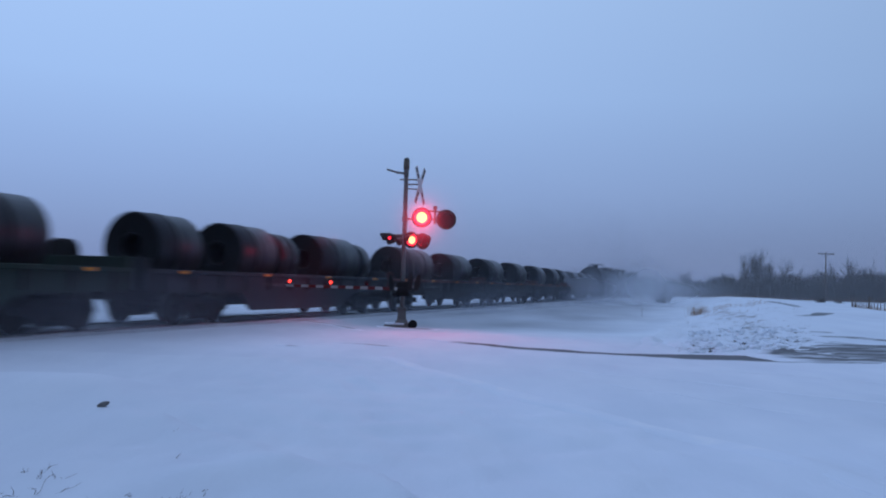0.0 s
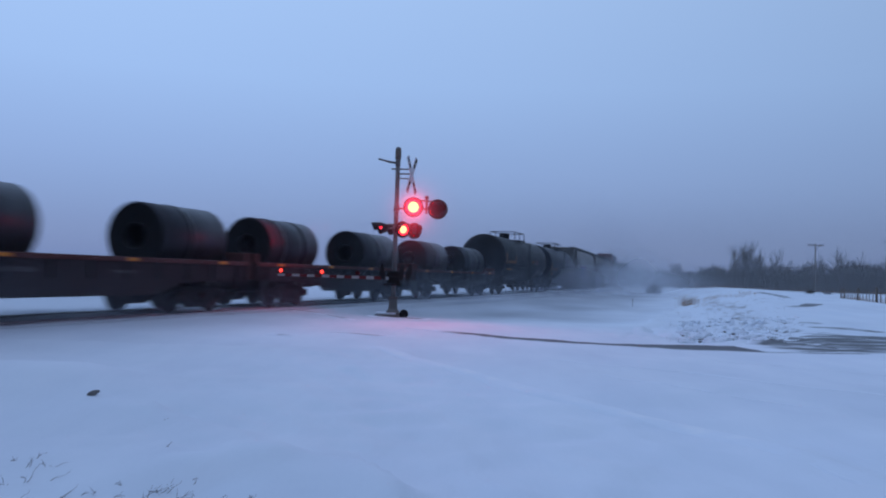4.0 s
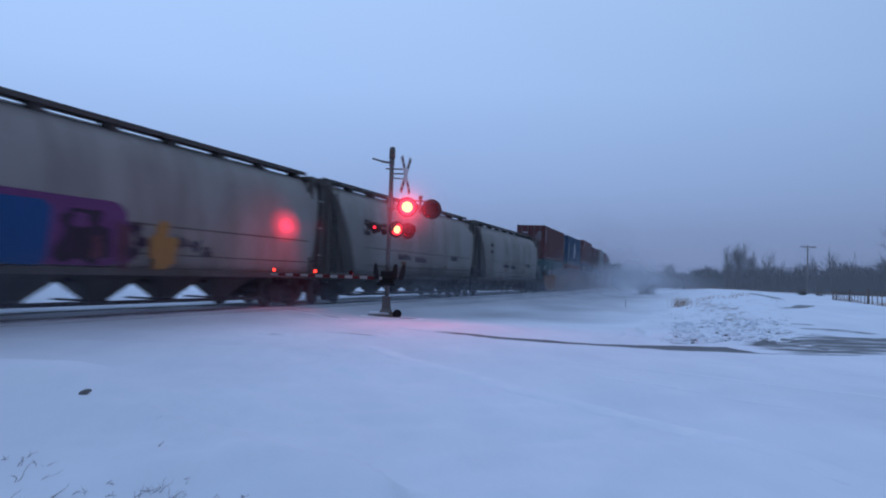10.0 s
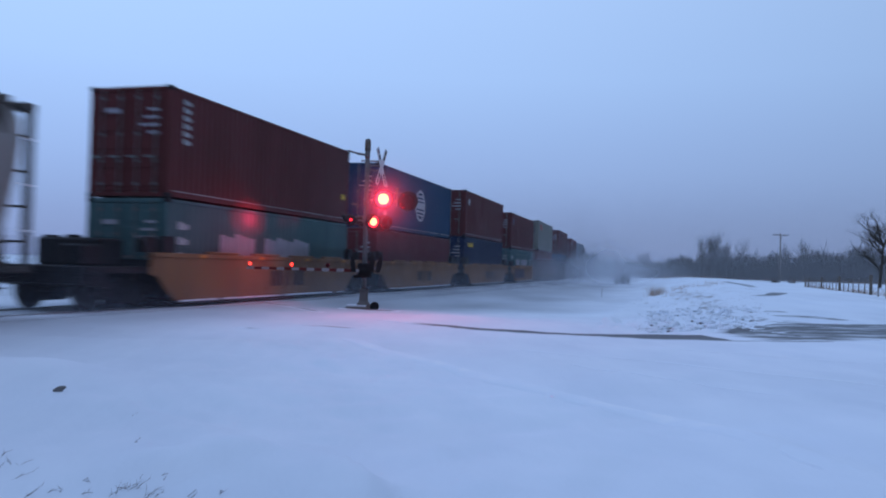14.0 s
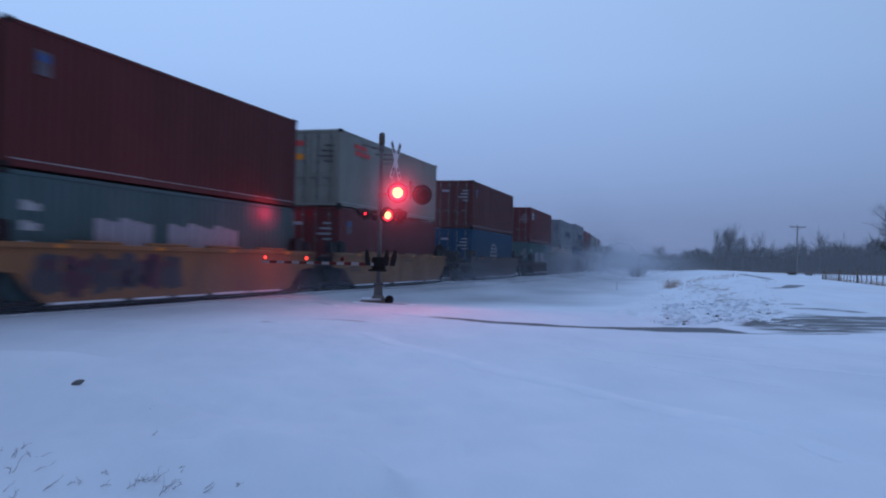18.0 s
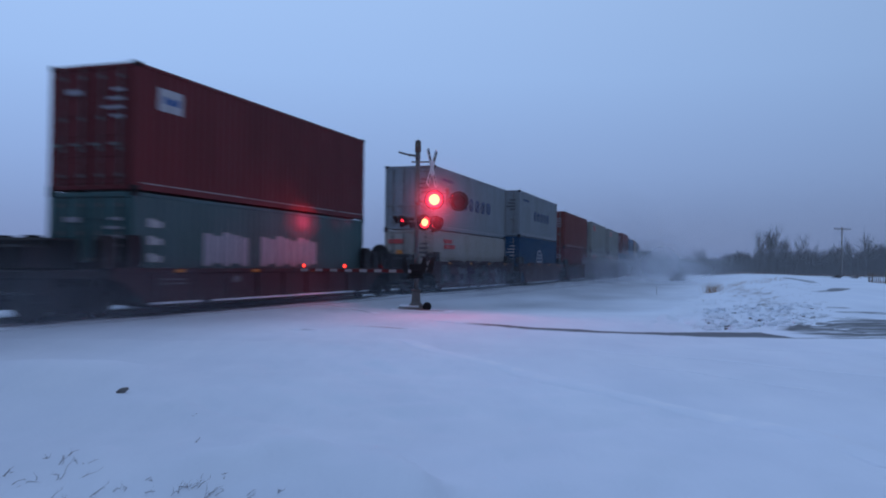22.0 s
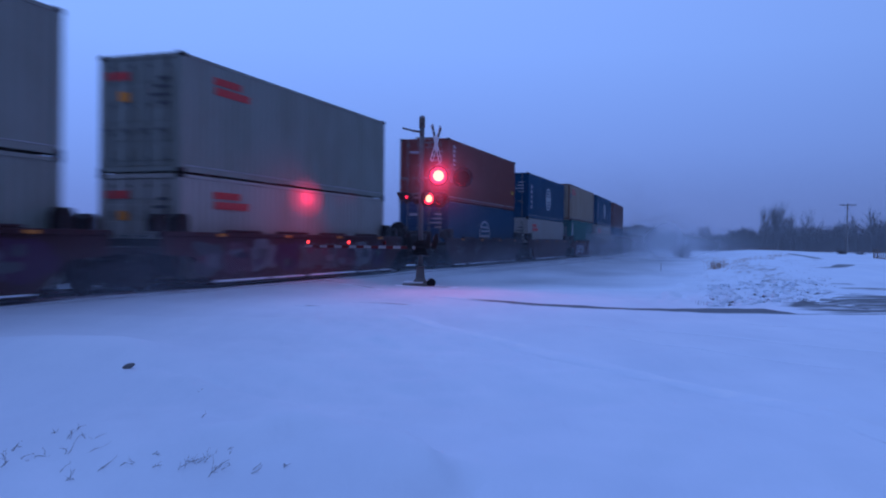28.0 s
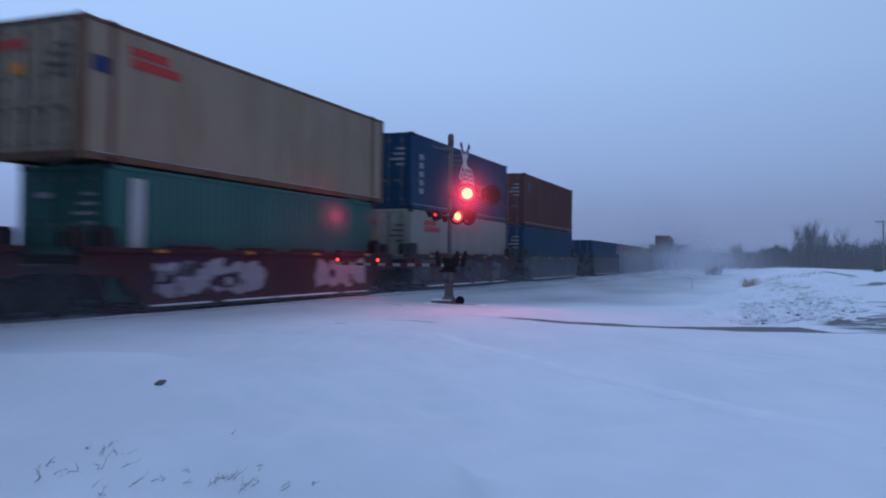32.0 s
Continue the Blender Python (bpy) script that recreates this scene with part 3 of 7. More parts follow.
def lamp_unit(parent, name, at, face, disc=0.30, hood=True, big=True):
    """A flashing lamp: round background, hood, housing and a turning bulb plate whose one face is lit."""
    turn = Vector(face).to_track_quat("Z", "Y").to_matrix().to_4x4()
    m = Matrix.Translation(at) @ turn
    bm = B()
    lathe(bm, [(-0.19, 0.06), (-0.17, 0.13), (-0.02, 0.165), (-0.02, disc - 0.01), (-0.012, disc), (0.0, disc), (0.0, 0.165), (-0.01, 0.16)], "z", (0, 0, 0), 32)
    bm.transform(m)
    unit = part(name, bm, BLACK, parent, "round black lamp background and housing")
    if hood:
        bm = B()
        k = 16
        rows = []
        for i in range(k + 1):
            a = radians(-20 + 220 * i / k)
            c, s = math.cos(a), math.sin(a)
            depth = 0.14 + 0.16 * max(0, math.sin(a))
            rows.append([bm.verts.new((r * c, r * s, z)) for r, z in ((0.165, 0.0), (0.17, depth), (0.178, depth), (0.173, 0.0))])
        for a, b in zip(rows, rows[1:]):
            for i in range(4):
                bm.faces.new((a[i], a[(i + 1) % 4], b[(i + 1) % 4], b[i])).smooth = True
        bm.faces.new(rows[0])
        bm.faces.new(rows[-1][::-1])
        up = (m.to_3x3().inverted() @ Vector((0, 0, 1)))
        spin = math.atan2(up.x, up.y)
        bm.transform(m @ Matrix.Rotation(-spin, 4, "Z"))
        part("hood", bm, BLACK, unit, "curved black hood")
    return unit, m


def bulb(parent, m, radius, lit_first, steady=False):
    """The bulb plate: a thin disc, one face a lit red lens, the other dark; it turns about its upright axis."""
    hub = new("bulb", mesh_of("bulb", lathe(B(), [(-0.004, radius * 0.98), (0.004, radius * 0.98)], "z", (0, 0, 0), 24, False), DARKLENS))
    hub.parent = parent
    hub.matrix_basis = m
    tagged(hub, "red lens that flashes")
    bm = B()
    lathe(bm, [(0.006, radius), (0.012, radius * 0.9), (0.022, radius * 0.6), (0.026, radius * 0.04)], "z", (0, 0, 0), 24)
    part("lit_face", bm, LIT if radius > 0.1 else GATELIT, hub, "glowing red lens")
    if radius > 0.1:
        bm = B()
        lathe(bm, [(0.020, radius * 0.68), (0.030, radius * 0.56), (0.036, radius * 0.04)], "z", (0, 0, 0), 24)
        part("filament_glow", bm, LITCORE, hub, "bright warm heart of the lens")
    bm = B()
    lathe(bm, [(-0.026, radius * 0.04), (-0.02, radius * 0.6), (-0.006, radius)], "z", (0, 0, 0), 24)
    part("dark_face", bm, DARKLENS, hub, "dark red lens")
    BULBS.append((hub, m.copy(), lit_first, steady))
    return hub


def build_signal():
    ob = thing("crossing_signal", "grey steel crossing signal mast with crossbuck, red lamps and lowered gate", "crossing signal")
    x, y, _ = MAST
    bm = B()
    rod(bm, (x, y, 0.28), (x, y, 5.0), 0.07, 0.065, 18)
    lathe(bm, [(5.0, 0.085), (5.06, 0.08), (5.09, 0.02)], "z", (x, y, 0), 18)
    part("mast", bm, GALV, ob)
    bm = B()
    lathe(bm, [(4.72, 0.072), (4.72, 0.09), (5.0, 0.09), (5.0, 0.07)], "z", (x, y, 0), 18)
    part("mast_sleeve", bm, WOOD, ob, "rusty sleeve at the top of the mast")
    # foundation and base casting
    bm = B()
    rounded_box(bm, x - 0.52, x + 0.42, y - 0.30, y + 0.30, -0.05, 0.075, 0.03)
    part("foundation", bm, CONCRETE, ob, "low concrete foundation")
    bm = B()
    rounded_box(bm, x - 0.50, x + 0.10, y - 0.28, y + 0.28, 0.075, 0.125, 0.02)
    part("snow_cap", bm, SNOW, ob, "cap of snow on the foundation")
    bm = B()
    lathe(bm, [(0.0, 0.13), (0.30, 0.13)], "y", (x + 0.34, y - 0.38, 0.10), 16)
    part("conduit_box", bm, BLACK, ob, "round dark conduit fitting")
    bm = B()
    loft(bm, [[Vector((x + sx * a, y + sy * a, z)) for sx, sy in ((-1, -1), (1, -1), (1, 1), (-1, 1))] for a, z in ((0.21, 0.07), (0.20, 0.13), (0.13, 0.24), (0.115, 0.52), (0.14, 0.56), (0.14, 0.60))], False)
    bmesh.ops.recalc_face_normals(bm, faces=bm.faces)
    part("base_casting", bm, GALV, ob, "tapered base casting")
    # crossbuck on a side bracket
    bm = B()
    for z in (4.42, 4.28):
        rod(bm, (x - 0.18 if z > 4.4 else x, y, z), (x + 0.40, y - 0.06, z), 0.022, seg=8)
    rod(bm, (x, y, 4.15), (x + 0.40, y - 0.08, 4.13), 0.018, seg=6)
    part("crossbuck_bracket", bm, GALV, ob)
    cb = Vector((x + 0.43, y - 0.12, 4.24))
    for i, tilt in enumerate((62, -62)):
        m = Matrix.Translation(cb + Vector((0, -0.012 * i, 0))) @ Matrix.Rotation(radians(64), 4, "Z") @ Matrix.Rotation(radians(tilt), 4, "Y")
        bm = B()
        rounded_box(bm, -0.61, 0.61, -0.006, 0.006, -0.085, 0.085, 0.003)
        bm.transform(m)
        blade = part("crossbuck_blade", bm, SIGNWHITE, ob, "weathered white crossbuck blade")
        for a, b in ((-0.56, -0.42), (-0.38, -0.24), (0.24, 0.38), (0.42, 0.56)):
            bm = B()
            box(bm, a, b, -0.011, -0.006, -0.035, 0.035)
            bm.transform(m)
            part("lettering_bar", bm, STEEL, blade, "dark bar of unreadable lettering")
    # cantilever stub near the top, to the other side
    bm = B()
    rod(bm, (x, y, 4.60), (x - 0.30, y - 0.04, 4.63), 0.035, seg=8)
    rod(bm, (x - 0.28, y - 0.04, 4.63), (x - 0.58, y - 0.10, 4.70), 0.028, seg=8)
    lathe(bm, [(4.50, 0.075), (4.70, 0.075)], "z", (x, y, 0), 12)
    part("bell_bracket", bm, GALV, ob)
    # upper lamp pair on a long side arm
    bm = B()
    rod(bm, (x, y, 3.24), (x + 0.92, y - 0.10, 3.24), 0.03, seg=10)
    rod(bm, (x + 0.90, y - 0.08, 3.10), (x + 0.90, y - 0.08, 3.62), 0.035, seg=10)
    rod(bm, (x + 0.51, y - 0.06, 3.50), (x + 1.24, y - 0.06, 3.47), 0.028, seg=10)
    rounded_box(bm, x + 0.84, x + 0.96, y - 0.14, y - 0.02, 3.54, 3.64, 0.02)
    lathe(bm, [(3.15, 0.085), (3.33, 0.085)], "z", (x, y, 0), 14)
    part("lamp_arm", bm, GALV, ob)
    road = (Vector((0.1, -1.0, -0.03))).normalized()
    u1, m1 = lamp_unit(ob, "lamp", Vector((-0.66, y - 0.20, 3.28)), road)
    u2, m2 = lamp_unit(ob, "lamp", Vector((0.07, y - 0.20, 3.24)), road)
    # lit lens enlarged past its true radius so the disc carries the red bloom
    bulb(u1, m1 @ pose(0, 0, 0.012), 0.235, True)
    bulb(u2, m2 @ pose(0, 0, 0.012), 0.235, False)
    # lower pair on the crossarm, and the unit that shines on the train
    bm = B()
    low = Vector((x, y, 2.62))
    a, b = low + FACE * 0.02 - ARM * 0.42, low + FACE * 0.02 + ARM * 0.55
    rod(bm, a, b, 0.03, seg=10)
    rod(bm, low + Vector((0, 0, 0.13)), low + Vector((-0.42, 0.1, 0.13)), 0.022, seg=8)
    rod(bm, low + Vector((-0.42, 0.1, 0.13)), low + Vector((-0.42, 0.1, 0.0)), 0.022, seg=8)
    lathe(bm, [(2.53, 0.085), (2.72, 0.085)], "z", (x, y, 0), 14)
    part("crossarm", bm, GALV, ob)
    facing = (FACE * 0.72 + Vector((0, -0.69, 0))).normalized()
    u3, m3 = lamp_unit(ob, "lamp", Vector((-0.95, y - 0.22, 2.60)), facing, 0.25)
    u4, m4 = lamp_unit(ob, "lamp", Vector((-0.62, y + 0.36, 2.60)), facing, 0.25)
    bulb(u3, m3 @ pose(0, 0, 0.012), 0.165, True)
    bulb(u4, m4 @ pose(0, 0, 0.012), 0.14, False)
    u5, m5 = lamp_unit(ob, "lamp", Vector((-1.62, y - 0.02, 2.63)), -FACE, 0.18)
    u6, m6 = lamp_unit(ob, "lamp", Vector((-1.36, y + 0.52, 2.63)), -FACE, 0.18)
    bm = B()
    lathe(bm, [(0.0, 0.13), (0.02, 0.10), (0.035, 0.02)], "z", (0, 0, 0), 20)
    bm.transform(m5)
    part("lens", bm, LIT, u5, "lit red lens facing the track")
    bm = B()
    lathe(bm, [(-0.08, 0.035), (0.03, 0.035)], "z", (0, 0, 0), 10)
    bm.transform(Matrix.Translation((-1.60, y - 0.22, 2.64)) @ Vector((0, -1, 0)).to_track_quat("Z", "Y").to_matrix().to_4x4())
    part("side_light", bm, LIT, u5, "small red side lens")
    # gate mechanism, counterweights and arm
    bm = B()
    rounded_box(bm, x - 0.20, x + 0.20, y - 0.16, y + 0.16, 0.98, 1.36, 0.03)
    rounded_box(bm, x - 0.36, x + 0.30, y - 0.22, y - 0.16, 1.12, 1.20, 0.02)
    rounded_box(bm, x - 0.30, x + 0.24, y - 0.24, y - 0.16, 0.93, 1.00, 0.02)
    part("gate_mechanism", bm, STEEL, ob, "dark gate drive housing")
    for sx in (-0.30, 0.20, 0.40):
        bm = B()
        prism(bm, [(x + sx - 0.07, 1.10), (x + sx + 0.07, 1.10), (x + 1.15 * sx + 0.08, 1.34), (x + 1.2 * sx + 0.05, 1.56), (x + 1.2 * sx - 0.03, 1.57), (x + 1.1 * sx - 0.08, 1.32)], "y", y - 0.30, y - 0.22)
        part("counterweight", bm, STEEL, ob, "dark curved counterweight")
    bm = B()
    rod(bm, (x + 0.42, y - 0.05, 1.18), (x + 0.42, y - 0.05, 1.48), 0.05, seg=10)
    rod(bm, (x + 0.20, y - 0.05, 1.22), (x + 0.42, y - 0.05, 1.22), 0.03, seg=8)
    part("junction_fitting", bm, GALV, ob)
    tip, root = Vector((-4.60, y - 0.25, 1.145)), Vector((x - 0.15, y - 0.20, 1.14))
    along = (tip - root).normalized()
    k = 15
    for i in range(k):
        a, b = root + (tip - root) * (i / k), root + (tip - root) * ((i + 1) / k)
        w0, w1 = 0.046 - 0.012 * i / k, 0.046 - 0.012 * (i + 1) / k
        bm = B()
        up, out = Vector((0, 0, 1)), Vector((along.y, -along.x, 0)).normalized()
        loft(bm, [[c + up * sz * w + out * sy * 0.02 for sz, sy in ((-1, -1), (-1, 1), (1, 1), (1, -1))] for c, w in ((a, w0), (b, w1))], False)
        bmesh.ops.recalc_face_normals(bm, faces=bm.faces)
        part("gate_stripe", bm, REDPAINT if i % 2 else WHITE, ob, "red reflective stripe" if i % 2 else "white reflective stripe")
    for i, (lx, on, steady) in enumerate(((-4.50, True, True), (-3.29, True, False), (-2.24, False, False))):
        at = Vector((lx, y - 0.25, 1.27))
        bm = B()
        lathe(bm, [(-0.05, 0.03), (-0.03, 0.06), (-0.004, 0.065)], "z", (0, 0, 0), 14)
        m = Matrix.Translation(at) @ Vector((0, -1, 0)).to_track_quat("Z", "Y").to_matrix().to_4x4()
        bm.transform(m)
        rod(bm, at + Vector((0, 0.03, -0.05)), at + Vector((0, 0.03, -0.14)), 0.015, seg=6)
        g = part("gate_lamp", bm, BLACK, ob, "small lamp on the gate arm")
        bulb(g, m @ pose(0, 0, 0.02), 0.05, on, steady)
    return ob


signal = build_signal()


def red_beam(name, at, face, watts, angle, blend=0.6, size=0.12, wide=1.0):
    d = bpy.data.lights.new(name, "SPOT")
    d.energy, d.color, d.spot_size, d.spot_blend, d.shadow_soft_size = watts, (1.0, 0.02, 0.065), radians(angle), blend, size
    o = new(name, d)
    o.matrix_world = look(at, Vector(at) + Vector(face)) @ Matrix.Diagonal((wide, 1, 1, 1))
    o.parent = signal
    return o


train_lamp = Vector((-1.62, 24.78, 2.63)) - FACE * 0.52
for watts, angle in ((460, 28), (740, 14), (480, 8)):
    red_beam("lamp_beam", train_lamp, (-0.93, 0.23, 0.0), watts, angle, 1.0, 0.05, 2.0)
red_beam("lamp_beam", train_lamp, (-0.93, -0.10, -0.42), 120, 110, 1.0)
red_beam("lamp_beam", (-0.65, 24.33, 3.27), (0.05, -1.0, -0.05), 300, 140, 1.0)
red_beam("lamp_beam", (-0.80, 24.35, 2.60), (0.45, -0.9, -0.12), 70, 120, 1.0)
red_beam("lamp_beam", (-0.65, 24.40, 3.27), (0.05, -0.45, -1.0), 65, 130, 1.0)


# ---- utility pole, fence, trees, grass ----
def build_pole(x, y, height, arm):
    ob = thing("utility_pole", "weathered wooden utility pole with a crossarm", "utility pole")
    z = ground_z(x, y)
    bm = B()
    rod(bm, (x, y, z - 0.4), (x, y, z + height), 0.17, 0.12, 12)
    part("pole", bm, WOOD, ob)
    bm = B()
    rounded_box(bm, x - arm, x + arm, y - 0.16, y - 0.05, z + height - 0.55, z + height - 0.38, 0.01)
    part("crossarm", bm, WOOD, ob)
    for dx in (-arm + 0.1, -arm * 0.55, arm * 0.55, arm - 0.1):
        bm = B()
        lathe(bm, [(z + height - 0.38, 0.03), (z + height - 0.30, 0.07), (z + height - 0.18, 0.07), (z + height - 0.12, 0.03)], "z", (x + dx, y - 0.1, 0), 8)
        part("insulator", bm, GALV, ob)
    for s in (-1, 1):
        bm = B()
        rod(bm, (x, y - 0.1, z + height - 1.3), (x + s * arm * 0.6, y - 0.1, z + height - 0.5), 0.03, seg=5)
        part("brace", bm, GALV, ob)
    return ob


build_pole(75.6, 163.4, 9.8, 1.6)


def limb(bm, rnd, a, way, length, r, depth, spread, seg):
    """A tapered, slightly crooked limb with smaller limbs along it."""
    steps = 3 if depth > 1 else 2
    p, d = Vector(a), Vector(way).normalized()
    for i in range(steps):
        q = p + d * (length / steps)
        r2 = r * (1 - 0.28 * (i + 1) / steps) if depth > 0 else r * (1 - 0.8 * (i + 1) / steps)
        rod(bm, p, q, r * (1 - 0.28 * i / steps), r2, seg, False)
        if depth > 0:
            for _ in range(rnd.choice((1, 2, 2, 3)) if i else rnd.choice((0, 1, 2))):
                side = Vector((rnd.gauss(0, 1), rnd.gauss(0, 1), rnd.uniform(-0.1, 0.9))).normalized()
                limb(bm, rnd, p + (q - p) * rnd.uniform(0.4, 1.0), d * (1 - spread) + side * spread, length * rnd.uniform(0.45, 0.72), r2 * rnd.uniform(0.42, 0.62), depth - 1, spread, max(3, seg - 1))
        d = (d + Vector((rnd.gauss(0, 0.10), rnd.gauss(0, 0.10), rnd.gauss(0, 0.05) + 0.04))).normalized()
        p = q


def bare_tree(x, y, height, seed, depth=4, spread=0.55, trunks=1, r=None, label="bare winter tree with a wide crown of thin twigs"):
    rnd = random.Random(seed)
    ob = thing("bare_tree", label, "tree", "trees across the field")
    z = ground_z(x, y)
    crown = B()
    for t in range(trunks):
        bm = B()
        lean = Vector((rnd.gauss(0, 0.10), rnd.gauss(0, 0.10), 1)) if trunks > 1 else Vector((rnd.gauss(0, 0.03), 0, 1))
        bx, by = x + (rnd.uniform(-1, 1) * 1.6 if trunks > 1 else 0), y + (rnd.uniform(-1, 1) if trunks > 1 else 0)
        h = height * rnd.uniform(0.8, 1.0) if trunks > 1 else height
        rr = r or h * 0.022
        p = Vector((bx, by, z - 0.3))
        d = lean.normalized()
        n = 5
        for i in range(n):
            q = p + d * (h * 0.62 / n)
            rod(bm, p, q, rr * (1 - 0.13 * i), rr * (1 - 0.13 * (i + 1)), 8, False)
            if i >= 1:
                for _ in range(2 if i < 4 else 5):
                    side = Vector((rnd.gauss(0, 1), rnd.gauss(0, 1), rnd.uniform(0.0, 0.8))).normalized()
                    limb(crown, rnd, q, d * (1 - spread) + side * spread, h * rnd.uniform(0.20, 0.38), rr * 0.42, depth - 1, spread, 5)
            d = (d + Vector((rnd.gauss(0, 0.05), rnd.gauss(0, 0.05), 0.05))).normalized()
            p = q
        part("trunk", bm, BARK, ob)
    part("crown", crown, BARK, ob, "tangle of bare limbs and twigs")
    return ob


def az(deg, dist):
    return dist * math.sin(radians(deg)), dist * math.cos(radians(deg))


bare_tree(*az(20.45, 190), 9.4, 11, 4, 0.30, 6, 0.11, "dense clump of bare upright winter trees")
bare_tree(*az(21.75, 192), 8.2, 12, 4, 0.34, 4, 0.10, "clump of bare upright winter trees")
bare_tree(*az(19.87, 185), 7.6, 13, 3, 0.26, 1, 0.10, "slender bare winter tree")
bare_tree(*az(30.5, 120), 9.2, 21, 5, 0.62, 1, 0.26)
bare_tree(*az(25.82, 175), 7.7, 15, 4, 0.28, 2, 0.10, "slender bare winter tree")
bare_tree(*az(16.3, 230), 7.6, 16, 4, 0.6, 2, 0.10, "round bare winter tree, hazy")


def build_far_woods():
    """A long belt of bare brush and trees beyond the field."""
    rnd = random.Random(7)
    bm = B()
    tall = lambda a: 3.9 + 0.4 * ease(a, 14, 16.5) + 2.2 * ease(a, 16.5, 21) + 2.2 * ease(a, 21, 31)
    for i in range(860):
        a = rnd.uniform(12.5, 46)
        dist = rnd.uniform(205, 250)
        x, y = az(a, dist)
        h = tall(a) * rnd.uniform(0.66, 1.05) * (1 + 0.22 * noise.noise(Vector((a * 0.9, 0, 3))))
        z = ground_z(x, y)
        r = rnd.uniform(0.06, 0.12)
        rod(bm, (x, y, z), (x, y, z + h * 0.7), r, r * 0.5, 4, False)
        for _ in range(34):
            z0 = z + h * rnd.uniform(0.03, 0.78)
            side = Vector((rnd.gauss(0, 1), rnd.gauss(0, 0.6), rnd.uniform(0.1, 1.3))).normalized()
            ln = h * rnd.uniform(0.12, 0.32)
            b = Vector((x, y, z0)) + side * ln
            rod(bm, (x, y, z0), b, 0.055, 0.025, 3, False)
            for _ in range(2):
                s2 = (side + Vector((rnd.gauss(0, 0.6), rnd.gauss(0, 0.4), rnd.uniform(0, 0.7)))).normalized()
                c = Vector((x, y, z0)) + side * ln * rnd.uniform(0.3, 0.9)
                rod(bm, c, c + s2 * ln * 0.7, 0.04, 0.015, 3, False)
    for i in range(15000):
        a, dist = rnd.uniform(12.5, 46), rnd.uniform(196, 226)
        x, y = az(a, dist)
        z = ground_z(x, y)
        ln = rnd.uniform(0.6, 0.60 * tall(a))
        rod(bm, (x, y, z - 0.1), (x + rnd.gauss(0, 0.5), y, z + ln), 0.085, 0.02, 3, False)
    return solid("far_woods", bm, BARK, "long belt of bare winter trees and brush across the field", "woods", kind="stuff")


build_far_woods()


def build_bush(x, y, height, seed):
    rnd = random.Random(seed)
    bm = B()
    z = ground_z(x, y)
    for _ in range(30):
        side = Vector((rnd.gauss(0, 0.55), rnd.gauss(0, 0.45), 1)).normalized()
        limb(bm, rnd, (x + rnd.gauss(0, 0.4), y + rnd.gauss(0, 0.4), z - 0.1), side, height * rnd.uniform(0.5, 0.85), 0.035, 2, 0.45, 4)
    return solid("bush", bm, BARK, "dense leafless bush beside the track, hazed by snow", "bush")


build_bush(*az(14.9, 96), 1.3, 3)
build_bush(*az(24.55, 150), 0.7, 5)
build_bush(*az(25.56, 150), 0.55, 6)


def build_fence():
    ob = thing("fence", "low wire fence on wooden posts in the snow", "fence")
    bm = B()
    rod(bm, (0, 0, -0.2), (0, 0, 0.80), 0.028, 0.026, 8)
    thin = mesh_of("post", bm, WOOD)
    bm = B()
    rod(bm, (0, 0, -0.2), (0, 0, 0.95), 0.075, 0.07, 10)
    thick = mesh_of("post", bm, WOOD)
    a, b = Vector((*az(26.35, 92), 0)), Vector((*az(32.6, 33), 0))
    tops = []
    k = 26
    rnd = random.Random(4)
    for i in range(k):
        p = a + (b - a) * (i / (k - 1))
        z = ground_z(p.x, p.y)
        piece("post", thick if i % 6 == 2 or i == 0 else thin, ob, pose(p.x, p.y, z, rnd.uniform(-3, 3), rnd.uniform(-3, 3), 0))
        tops.append(Vector((p.x, p.y, z)))
    for h in (0.35, 0.58, 0.80):
        bm = B()
        for p, q in zip(tops, tops[1:]):
            rod(bm, p + Vector((0, 0, h)), q + Vector((0, 0, h)), 0.008, seg=4, caps=False)
        part("wire", bm, STEEL, ob)
    return ob


build_fence()


def stems(bm, rnd, x, y, count, height, wide):
    """Dry stems leaning from one root patch."""
    for _ in range(count):
        px, py = x + rnd.gauss(0, wide), y + rnd.gauss(0, wide)
        z = ground_z(px, py) - 0.01
        h = height * rnd.uniform(0.5, 1.1)
        lean = Vector((rnd.gauss(0.15, 0.32), rnd.gauss(0, 0.28), 1)) * h
        p = Vector((px, py, z))
        mid = p + lean * 0.55
        end = p + lean + Vector((rnd.gauss(0.25, 0.3) * h * 0.6, rnd.gauss(0, 0.2) * h * 0.4, -0.2 * h))
        r = 0.0048 if height > 0.2 else 0.0026
        rod(bm, p, mid, r, r * 0.8, 3, False)
        rod(bm, mid, end, r * 0.8, r * 0.4, 3, False)


rg = random.Random(12)
bm = B()
stems(bm, rg, 13.30, 43.1, 130, 0.72, 0.22)
solid("grass_tuft", bm, STRAW, "tawny tuft of dry grass standing out of the snow", "dry grass", kind="stuff")
bm = B()
for i in range(26):
    a, d = rg.uniform(17.4, 21.5), rg.uniform(34, 62)
    stems(bm, rg, *az(a, d), 9, rg.uniform(0.15, 0.4), 0.4)
solid("bank_grass", bm, STRAW, "thin dry grass poking through the bank's snow", "dry grass", kind="stuff")
bm = B()
for i in range(420):
    a = rg.uniform(16.4, 23.6)
    d = 19.2 + 0.25 * (a - 16.4) + (rg.random() ** 2.2) * 24
    stems(bm, rg, *az(a, d), 6, rg.uniform(0.03, 0.10), 0.16)
